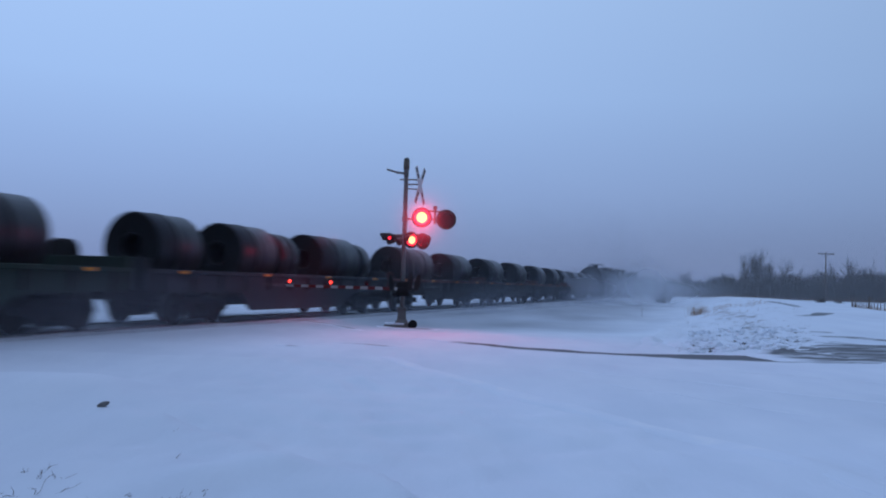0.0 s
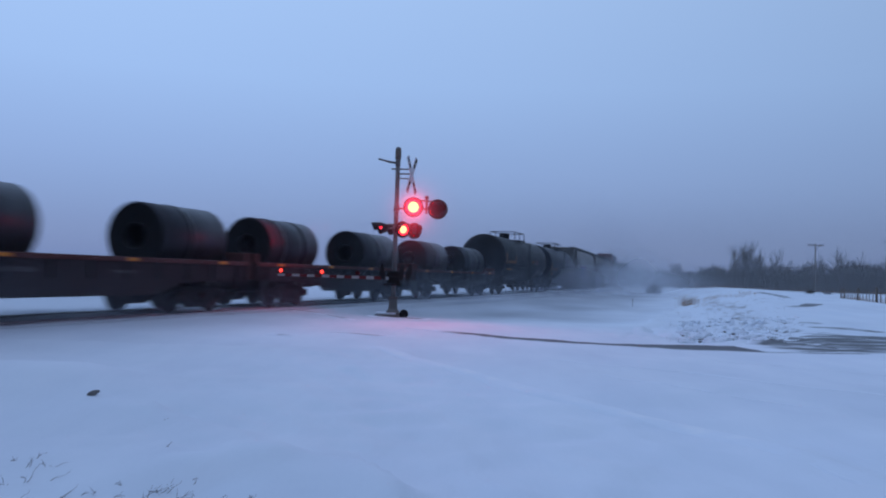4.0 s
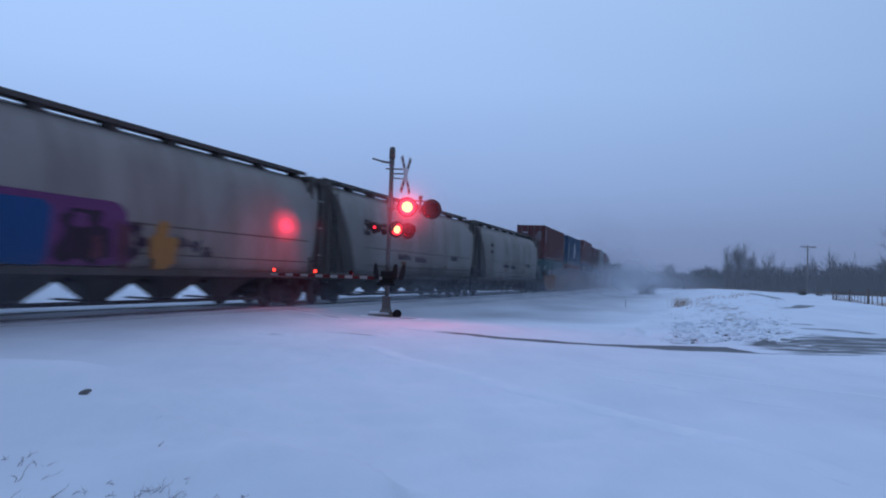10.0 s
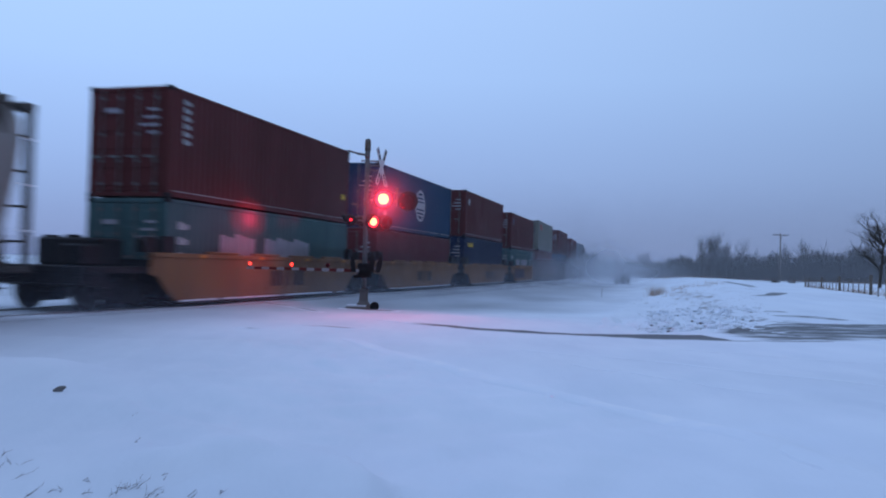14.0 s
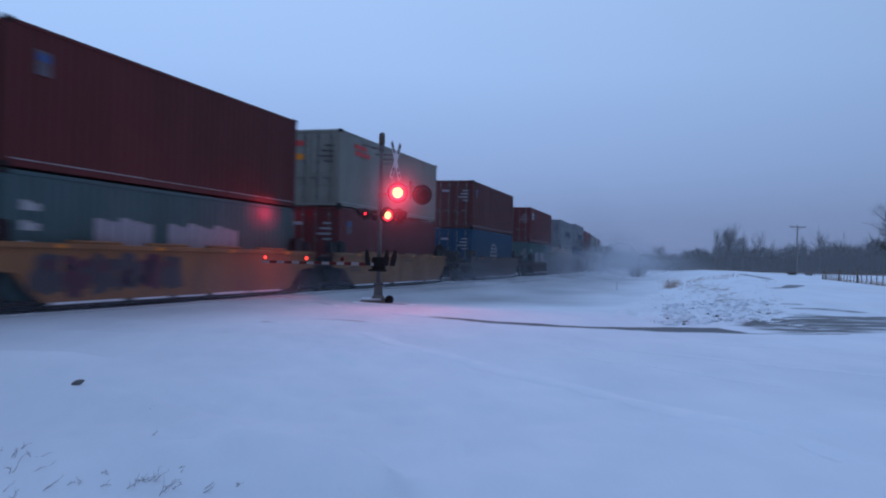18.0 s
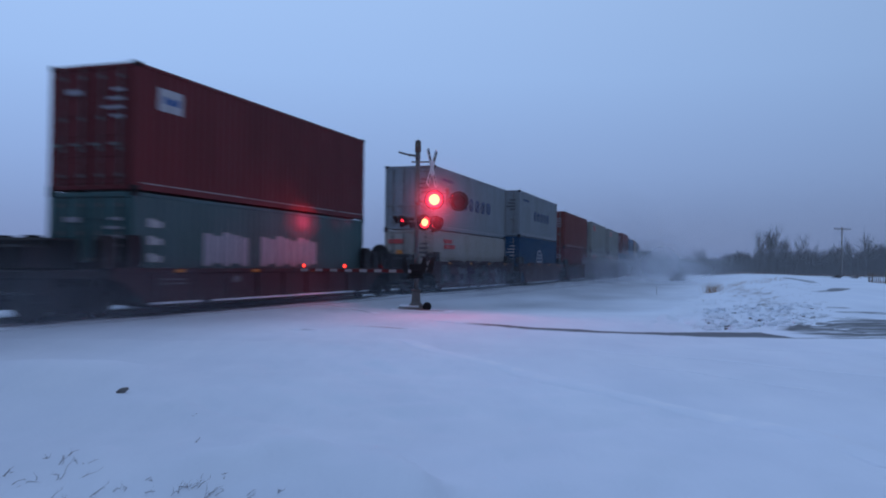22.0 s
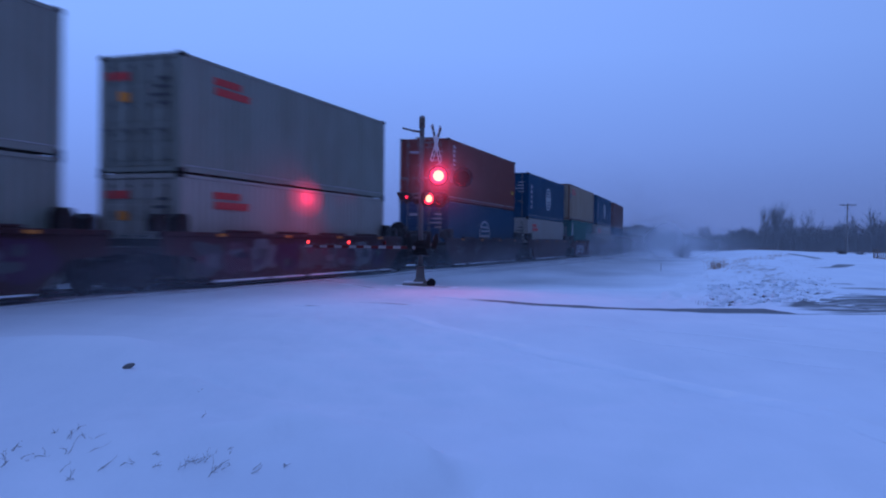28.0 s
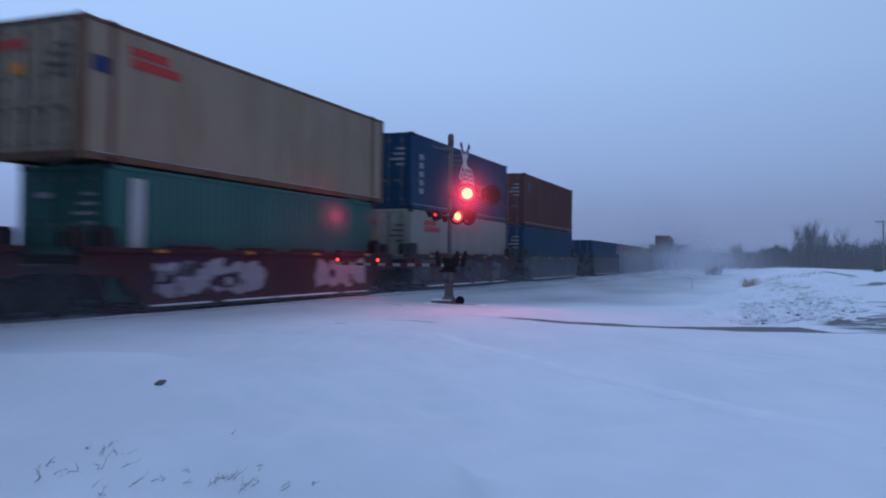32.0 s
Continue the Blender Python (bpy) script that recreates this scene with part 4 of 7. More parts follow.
solid("bank_stubble", bm, STALK, "short dead stalks on the snowy bank", "stubble", kind="stuff")
bm = B()
for i in range(60):
    t = rg.random()
    (x0, y0), (x1, y1) = az(26.6, 90), az(31.5, 50)
    stems(bm, rg, x0 + t * (x1 - x0), y0 + t * (y1 - y0), 12, rg.uniform(0.2, 0.55), 0.35)
solid("fence_grass", bm, STRAW, "dry grass grown up along the fence", "dry grass", kind="stuff")
bm = B()
for i in range(900):
    a, d = rg.uniform(15.5, 44), rg.uniform(176, 196)
    stems(bm, rg, *az(a, d), 5, rg.uniform(0.3, 0.7), 0.7)
solid("field_grass", bm, STRAW, "strip of dry grass at the foot of the woods", "dry grass", kind="stuff")
bm = B()


def twig(bm, p, way, length, r, forks):
    """A crooked dead stalk with a few side twigs, lying low over the snow."""
    d = Vector(way).normalized()
    for j in range(4):
        q = p + d * length / 4
        rod(bm, p, q, r * (1 - 0.2 * j), r * (0.8 - 0.2 * j), 4, False)
        if forks and rg.random() < 0.75:
            side = (d + Vector((rg.gauss(0, 0.6), rg.gauss(0, 0.6), rg.uniform(0, 0.7)))).normalized()
            twig(bm, q, side, length * rg.uniform(0.25, 0.5), r * 0.6, 0)
        d = (d + Vector((rg.gauss(0, 0.3), rg.gauss(0, 0.3), rg.gauss(-0.05, 0.22)))).normalized()
        p = q


for x, y, ln in ((-2.68, 5.40, 0.10), (-2.50, 5.20, 0.13), (-2.56, 5.47, 0.10), (-2.36, 5.20, 0.14), (-2.26, 4.93, 0.18), (-2.33, 4.86, 0.16), (-2.55, 4.80, 0.16), (-2.50, 4.84, 0.12), (-2.24, 4.63, 0.10), (-1.98, 4.50, 0.12),
                 (-2.10, 4.44, 0.18), (-1.74, 4.65, 0.08), (-1.74, 5.57, 0.06), (-1.50, 4.60, 0.14), (-1.42, 4.58, 0.14), (-1.30, 4.70, 0.06), (-1.80, 4.42, 0.16), (-1.66, 4.46, 0.15), (-1.54, 4.48, 0.13),
                 (-1.36, 4.44, 0.16), (-1.30, 4.50, 0.10), (-1.86, 4.56, 0.10), (-2.58, 4.62, 0.14), (-2.72, 5.0, 0.14), (-2.16, 6.90, 0.03), (-1.1, 4.42, 0.09), (-0.95, 4.40, 0.06)):
    for _ in range(2):
        px, py = x + rg.gauss(0, 0.02), y + rg.gauss(0, 0.02)
        twig(bm, Vector((px, py, ground_z(px, py) - 0.003)), (rg.uniform(0.3, 1.0), rg.gauss(0, 0.4), rg.uniform(0.05, 0.75)), ln * rg.uniform(0.45, 0.8), 0.0024, 1)
solid("dead_weeds", bm, STALK, "small dead weeds poking through the foreground snow", "weeds", kind="stuff")


def stone(x, y, r, seed, label="dark stone poking out of the snow"):
    bm = B()
    bmesh.ops.create_icosphere(bm, subdivisions=2, radius=1)
    for v in bm.verts:
        n = noise.noise(v.co * 1.3 + Vector((seed, 0, 0)))
        v.co = Vector((v.co.x * 1.35, v.co.y * 0.9, v.co.z * 0.62)) * r * (1 + 0.45 * n)
        v.co += Vector((x, y, ground_z(x, y) + 0.2 * r))
    return solid("stone", bm, STONE, label, "stone", "stones in the snow")


def clod(x, y):
    """A wedge of dark frozen dirt, its thin end pointing along the drift."""
    bm = B()
    bmesh.ops.create_icosphere(bm, subdivisions=2, radius=1)
    for v in bm.verts:
        n = 1 + 0.3 * noise.noise(v.co * 1.6 + Vector((3, 0, 0)))
        taper = 0.62 - 0.38 * v.co.x
        v.co = Vector((0.070 * v.co.x, 0.045 * v.co.y * taper, 0.058 * v.co.z * taper + 0.034 * v.co.x)) * n
        v.co += Vector((x, y, ground_z(x, y) + 0.012))
    return solid("stone", bm, STONE, "dark wedge-shaped clod frozen in the snow", "stone", "stones in the snow")


clod(-3.15, 7.84)
for i in range(34):
    a, d = rg.uniform(16.6, 23.4), rg.choice((20.2, 21.0, 22.0, 23.2, 25)) + rg.gauss(0, 0.3)
    stone(*az(a, d), rg.choice((0.025, 0.03, 0.035, 0.045, 0.055)), 20 + i, "small dark clod on the snowy bank")


def crumbs(count, sizes, seed, lift):
    """Lumps scattered over the bank's broken face."""
    rnd = random.Random(seed)
    verts, faces = [], []
    ico = B()
    bmesh.ops.create_icosphere(ico, subdivisions=1, radius=1)
    unit = [v.co.copy() for v in ico.verts]
    tris = [[v.index for v in f.verts] for f in ico.faces]
    ico.free()
    for _ in range(count):
        t = rnd.random() ** 1.6
        a = rnd.uniform(16.7, 22.6 + 1.2 * t)
        d = 18.9 + 0.28 * (a - 16.7) + 9.5 * t
        if noise.noise(Vector((a * 1.3, d * 0.8, seed))) < -0.12:
            continue
        x, y = az(a, d)
        r = rnd.uniform(*sizes)
        base = len(verts)
        spin = Matrix.Rotation(rnd.uniform(0, 6.28), 3, "Z")
        c = Vector((x, y, ground_z(x, y) + lift * r))
        for u in unit:
            n = 1 + 0.5 * noise.noise(u * 1.5 + Vector((x * 9, y * 9, 0)))
            verts.append(c + spin @ Vector((u.x * 1.5, u.y, u.z * 0.7)) * r * n)
        faces += [[base + i for i in f] for f in tris]
    me = bpy.data.meshes.new("crumbs")
    me.from_pydata(verts, [], faces)
    for f in me.polygons:
        f.use_smooth = True
    return me


me = crumbs(2200, (0.02, 0.09), 41, 0.05)
me.materials.append(SNOW)
tagged(new("snow_crumbs", me), "broken lumps of snow on the bank's face", "snow", kind="stuff")
me = crumbs(190, (0.015, 0.05), 43, 0.2)
me.materials.append(STONE)
tagged(new("dirt_crumbs", me), "crumbs of dark frozen dirt on the snowy bank", "dirt", kind="stuff")
# a marker stake beside the track
bm = B()
zz = ground_z(*az(13.6, 47))
rod(bm, (*az(13.6, 47), zz - 0.1), (*az(13.6, 47), zz + 0.45), 0.012, 0.012, 8)
solid("marker_stake", bm, GALV, "thin marker stake beside the track", "marker")


# ---- the train ----
def wheel_mesh():
    bm = B()
    lathe(bm, [(-0.07, 0.10), (-0.07, 0.34), (-0.05, 0.44), (0.045, 0.455), (0.05, 0.48), (0.075, 0.48), (0.075, 0.33), (0.03, 0.30), (0.03, 0.10)], "y", seg=20)
    return mesh_of("wheel", bm, WHEEL)


def side_frame_mesh():
    bm = B()
    prism(bm, [(-1.10, 0.52), (-1.10, 0.38), (-0.72, 0.36), (-0.52, 0.14), (0.52, 0.14), (0.72, 0.36), (1.10, 0.38), (1.10, 0.52), (0.55, 0.68), (-0.55, 0.68)], "y", -0.07, 0.07)
    for x in (-0.89, 0.89):
        lathe(bm, [(-0.16, 0.05), (-0.16, 0.12), (0.10, 0.12)], "y", (x, 0, 0.46), 12)
    for x in (-0.18, 0, 0.18):
        rod(bm, (x, -0.10, 0.24), (x, -0.10, 0.52), 0.06, seg=8)
    return mesh_of("side_frame", bm, TRUCK)


WHEEL_MESH, FRAME_MESH = wheel_mesh(), side_frame_mesh()


def truck_mesh():
    bm = B()
    prism(bm, [(-0.22, 0.42), (0.22, 0.42), (0.18, 0.74), (-0.18, 0.74)], "y", -1.0, 1.0)
    for x in (-0.89, 0.89):
        rod(bm, (x, -0.98, 0.46), (x, 0.98, 0.46), 0.075, seg=10)
    box(bm, -0.45, 0.45, -0.06, 0.06, 0.5, 0.62)
    return mesh_of("truck", bm, TRUCK)


TRUCK_MESH = truck_mesh()


def truck(parent, x):
    t = piece("truck", TRUCK_MESH, parent, pose(x, 0, 0))
    for wx in (-0.89, 0.89):
        piece("wheel", WHEEL_MESH, t, pose(wx, -0.745, 0.46, 0, 0, 180))
        piece("wheel", WHEEL_MESH, t, pose(wx, 0.745, 0.46))
    piece("side_frame", FRAME_MESH, t, pose(0, -1.0, 0))
    piece("side_frame", FRAME_MESH, t, pose(0, 1.0, 0, 0, 0, 180))
    return t


def coupler(parent, x, way):
    bm = B()
    rounded_box(bm, min(x, x + way * 0.75), max(x, x + way * 0.75), -0.10, 0.10, 0.72, 0.94, 0.02)
    rounded_box(bm, min(x + way * 0.55, x + way * 0.85), max(x + way * 0.55, x + way * 0.85), -0.19, 0.17, 0.66, 0.98, 0.04)
    rod(bm, (x + way * 0.2, -0.35, 0.75), (x + way * 0.8, -0.28, 0.42), 0.03, seg=6)
    return part("coupler", bm, TRUCK, parent)


def ladder(parent, x, y, z0, z1, wide=0.42, along="x", mat=None):
    bm = B()
    k = max(2, int((z1 - z0) / 0.34))
    ends = ((x - wide / 2, y), (x + wide / 2, y)) if along == "x" else ((x, y - wide / 2), (x, y + wide / 2))
    for a, b in ends:
        rod(bm, (a, b, z0), (a, b, z1), 0.02, seg=6)
    for i in range(k + 1):
        z = z0 + (z1 - z0) * (i + 0.5) / (k + 1)
        rod(bm, (*ends[0], z), (*ends[1], z), 0.016, seg=6)
    return part("ladder", bm, mat or STEEL, parent)


def bars(parent, name, rows, y, mat, label):
    """Plain bars of unreadable writing: x0, x1, z0, z1, 5 mm proud of the near side; long ones broken into letter-sized pieces."""
    for x0, x1, z0, z1 in rows:
        bm = B()
        k = max(1, int((x1 - x0) / (1.1 * (z1 - z0)))) if z1 - z0 < 0.3 else 1
        w = (x1 - x0) / k
        for i in range(k):
            gap = 0.16 * w if k > 1 else 0
            box(bm, x0 + i * w, x0 + (i + 1) * w - gap, y - 0.005, y + 0.004, z0, z1 - (0.25 * (z1 - z0) if k > 1 and i % 3 == 1 else 0))
        part(name, bm, mat, parent, label)


def blob(bm, cx, cz, rx, rz, y, seed, points=22, rough=0.25, square=0.6):
    """A lumpy flat patch of spray paint on a side at y."""
    rnd = random.Random(seed)
    ph = [rnd.uniform(0, 6.28) for _ in range(3)]
    ring = []
    for i in range(points):
        a = 2 * math.pi * i / points
        r = 1 + rough * (math.sin(3 * a + ph[0]) * 0.5 + math.sin(5 * a + ph[1]) * 0.4 + math.sin(8 * a + ph[2]) * 0.3)
        c, q = math.cos(a), math.sin(a)
        ring.append((cx + rx * r * math.copysign(abs(c) ** square, c), cz + rz * r * math.copysign(abs(q) ** square, q)))
    prism(bm, ring, "y", y - 0.004, y)
    return bm


SPRAY = {
    "bright": paint("bright_white_spray_paint", (0.36, 0.35, 0.39), 0.7, 0, (0.2, 0.15, 0.2), 0.4, 2.5, False),
    "white": paint("white_spray_paint", (0.15, 0.14, 0.16), 0.7, 0, (0.06, 0.05, 0.06), 0.4, 2.5, False),
    "purple": paint("purple_spray_paint", (0.06, 0.022, 0.055), 0.7, 0, (0.09, 0.04, 0.07), 0.4, 2.5, False),
    "pink": paint("pink_spray_paint", (0.115, 0.05, 0.072), 0.7, 0, (0.05, 0.03, 0.04), 0.4, 2.5, False),
    "blue": paint("blue_spray_paint", (0.016, 0.075, 0.21), 0.7, 0, (0.02, 0.10, 0.19), 0.4, 2.0, False),
    "violet": paint("violet_spray_paint", (0.15, 0.055, 0.155), 0.7, 0, (0.09, 0.03, 0.09), 0.4, 2.5, False),
    "black": paint("black_spray_paint", (0.03, 0.025, 0.035), 0.7, 0, (0.12, 0.06, 0.12), 0.4, 2.5, False),
    "amber": paint("amber_spray_paint", (0.36, 0.19, 0.06), 0.7, 0, (0.25, 0.11, 0.06), 0.4, 2.5, False),
    "ash": paint("grey_spray_paint", (0.085, 0.08, 0.09), 0.7, 0, (0.05, 0.04, 0.05), 0.5, 2.5, False),
}


# -- containers --
def corrugated(bm, x0, x1, z0, z1, y, depth, sign):
    """A side wall of upright trapezoid ribs, with real depth."""
    k = int(round((x1 - x0) / 0.278))
    pitch = (x1 - x0) / k
    xs = []
    for i in range(k):
        a = x0 + i * pitch
        xs += [(a, 0), (a + 0.26 * pitch, 0), (a + 0.50 * pitch, 1), (a + 0.76 * pitch, 1)]
    xs.append((x1, 0))
    lo = [bm.verts.new((x, y + sign * depth * d, z0)) for x, d in xs]
    hi = [bm.verts.new((x, y + sign * depth * d, z1)) for x, d in xs]
    for i in range(len(xs) - 1):
        f = (lo[i], lo[i + 1], hi[i + 1], hi[i])
        bm.faces.new(f if sign > 0 else f[::-1])


def side_wall_mesh(length, height, material, sign):
    h, w = length / 2, 1.22
    bm = B()
    corrugated(bm, -h + 0.12, h - 0.12, 0.16, height - 0.10, -sign * (w - 0.012), 0.022, sign)
    return mesh_of("side_wall", bm, material)


def roof_mesh(length, height, material):
    bm = B()
    h, w = length / 2, 1.16
    box(bm, -h + 0.05, h - 0.05, -w, w, height - 0.09, height - 0.03)
    return mesh_of("roof", bm, material)


def floor_mesh(length, material):
    bm = B()
    box(bm, -length / 2 + 0.10, length / 2 - 0.10, -1.14, 1.14, 0.10, 0.16)
    return mesh_of("floor", bm, material)


def end_wall_mesh(length, height, material):
    """The closed end: upright ribs folded out of one sheet."""
    h, w, k = length / 2, 1.12, 8
    bm = B()
    pitch = 2 * w / k
    ys = []
    for i in range(k):
        a = -w + i * pitch
        ys += [(a, 0), (a + 0.26 * pitch, 0), (a + 0.50 * pitch, 1), (a + 0.76 * pitch, 1)]
    ys.append((w, 0))
    out = [[bm.verts.new((h - 0.07 + 0.04 * d, y, z)) for y, d in ys] for z in (0.14, height - 0.10)]
    back = [[bm.verts.new((h - 0.11, y, z)) for y in (-w, w)] for z in (0.14, height - 0.10)]
    for i in range(len(ys) - 1):
        bm.faces.new((out[0][i], out[0][i + 1], out[1][i + 1], out[1][i]))
    bm.faces.new((back[0][1], back[0][0], back[1][0], back[1][1]))
    return mesh_of("end_wall", bm, material)


def post_mesh(height, material):
    bm = B()
    rounded_box(bm, 0, 0.16, 0, 0.14, 0.0, height, 0.012)
    return mesh_of("corner_post", bm, material)


def beam_mesh(name, x, y, z, material):
    bm = B()
    rounded_box(bm, 0, x, 0, y, 0, z, 0.012)
    return mesh_of(name, bm, material)


def container_frame(ob, length, height, colour, pm):
    h, w = length / 2, 1.22
    for x in (-h, h - 0.16):
        for y in (-w, w - 0.14):
            piece("corner_post", cached(("post", height, colour), post_mesh, height, pm), ob, pose(x, y, 0))
    for y in (-w, w - 0.08):
        piece("bottom_rail", cached(("low rail", length, colour), beam_mesh, "bottom_rail", length - 0.32, 0.08, 0.15, pm), ob, pose(-h + 0.16, y, 0.02))
        piece("top_rail", cached(("top rail", length, colour), beam_mesh, "top_rail", length - 0.32, 0.08, 0.09, pm), ob, pose(-h + 0.16, y, height - 0.11))
    for x in (-h, h - 0.09):
        piece("door_sill", cached(("sill", colour), beam_mesh, "door_sill", 0.09, 2.16, 0.13, pm), ob, pose(x, -1.08, 0.02))
        piece("header", cached(("header", colour), beam_mesh, "header", 0.09, 2.16, 0.12, pm), ob, pose(x, -1.08, height - 0.13))
    if length > 13:
        for x in (-6.095, 5.935):
            for y in (-w - 0.004, w - 0.10):
                piece("stacking_post", cached(("stack post", height, colour), beam_mesh, "stacking_post", 0.16, 0.104, height - 0.02, pm), ob, pose(x, y, 0))


def snow_line_mesh(length):
    """Snow and a painted highlight along the ledge over the bottom rail, broken here and there."""
    rnd = random.Random(int(length * 10))
    bm = B()
    x = -length / 2 + 0.2
    while x < length / 2 - 0.4:
        ln = min(rnd.uniform(0.6, 3.5), length / 2 - 0.2 - x)
        box(bm, x, x + ln, -1.226, -1.195, 0.166, 0.178 + rnd.uniform(0, 0.016))
        x += ln + rnd.uniform(0.02, 0.25)
    return mesh_of("snow_line", bm, SNOWGLINT)


def casting_mesh():
    bm = B()
    rounded_box(bm, -0.09, 0.09, -0.085, 0.085, -0.06, 0.06, 0.015)
    return mesh_of("corner_casting", bm, STEEL)


CASTING = casting_mesh()


def door_mesh(height, material):
    bm = B()
    rounded_box(bm, -0.03, 0.03, -0.53, 0.53, 0.16, height - 0.14, 0.01)
    return mesh_of("door", bm, material)


def door_panel_mesh(height, material):
    bm = B()
    rounded_box(bm, -0.045, -0.02, -0.48, 0.48, 0, (height - 0.50) / 5 - 0.12, 0.012)
    return mesh_of("door_panel", bm, material)


def lock_rod_mesh(height):
    bm = B()
    rod(bm, (-0.07, 0, 0.10), (-0.07, 0, height - 0.08), 0.02, seg=6)
    for z in (0.3, 0.9, 1.6, height - 0.35):
        box(bm, -0.10, -0.04, -0.05, 0.05, z, z + 0.08)
    box(bm, -0.10, -0.06, -0.02, 0.30, 1.02, 1.08)
    return mesh_of("lock_rod", bm, GALV)


CACHE = {}


def cached(key, make, *args):
    if key not in CACHE:
        CACHE[key] = make(*args)
    return CACHE[key]


PAINTS = {
    "oxide": paint("oxide_red_paint", (0.115, 0.030, 0.030), 0.55, 0, (0.06, 0.03, 0.025), 0.45),
    "wine": paint("wine_red_paint", (0.145, 0.030, 0.034), 0.55, 0, (0.07, 0.03, 0.03), 0.40),
    "brick": paint("brick_red_paint", (0.175, 0.038, 0.031), 0.55, 0, (0.10, 0.04, 0.03), 0.40),
    "brown": paint("red_brown_paint", (0.13, 0.045, 0.040), 0.6, 0, (0.06, 0.03, 0.03), 0.40),
    "teal": paint("teal_green_paint", (0.070, 0.130, 0.135), 0.55, 0, (0.05, 0.07, 0.06), 0.40),
    "green": paint("sea_green_paint", (0.036, 0.145, 0.132), 0.55, 0, (0.05, 0.08, 0.08), 0.35),
    "blue": paint("cobalt_blue_paint", (0.008, 0.050, 0.116), 0.55, 0, (0.01, 0.03, 0.06), 0.40),
    "navy": paint("navy_paint", (0.012, 0.023, 0.064), 0.55, 0, (0.02, 0.02, 0.04), 0.40),
    "grey": paint("light_grey_paint", (0.245, 0.245, 0.22), 0.55, 0, (0.13, 0.105, 0.07), 0.35),
    "pale": paint("pale_grey_paint", (0.345, 0.315, 0.29), 0.55, 0, (0.20, 0.16, 0.12), 0.35),
    "tan": paint("faded_tan_paint", (0.34, 0.265, 0.19), 0.6, 0, (0.17, 0.10, 0.06), 0.42),
    "coolgrey": paint("cool_grey_paint", (0.22, 0.24, 0.265), 0.55, 0, (0.12, 0.10, 0.09), 0.35),
}
COLOUR_WORDS = {"oxide": "dark oxide-red", "wine": "wine-red", "brick": "brick-red", "brown": "red-brown", "teal": "grey-teal", "green": "sea-green", "blue": "cobalt-blue",
                "navy": "navy-blue", "grey": "light grey", "pale": "pale grey", "tan": "rust-streaked tan", "coolgrey": "cool grey"}
RUSTYTAN = paint("rust_streaked_tan_paint", (0.17, 0.095, 0.06), 0.65, 0, (0.085, 0.030, 0.018), 0.95, 2.2)
REDMARK = paint("red_logo_paint", (0.55, 0.06, 0.06), 0.5, 0, (0.3, 0.1, 0.1), 0.2)
WHITEMARK = paint("white_logo_paint", (0.46, 0.48, 0.50), 0.5, 0, (0.2, 0.2, 0.2), 0.5, 4)
BLUEMARK = paint("dark_blue_logo_paint", (0.025, 0.05, 0.13), 0.5, 0, (0.05, 0.07, 0.12), 0.2)
LABELBLUE = paint("blue_label", (0.05, 0.12, 0.30), 0.5, 0, (0.1, 0.1, 0.2), 0.2)


def mark_end(ob, colour, height, x):
    """Number bars on the doors."""
    light = colour not in ("grey", "pale", "tan", "coolgrey")
    m = SPRAY["bright"] if light else SPRAY["ash"]
    for i in range(4):
        z = height - 0.66 - i * 0.2
        bm = B()
        box(bm, x - 0.052, x - 0.046, -0.92, -0.92 + 0.34 + 0.12 * (i % 3), z, z + 0.07)
        part("number_bar", bm, m, ob, "small pale bar of a number" if light else "small dark bar of a number")
    if light:
        bm = B()
        box(bm, x - 0.052, x - 0.046, 0.25, 0.70, height - 0.70, height - 0.58)
        part("number_bar", bm, m, ob, "small pale bar of a number")


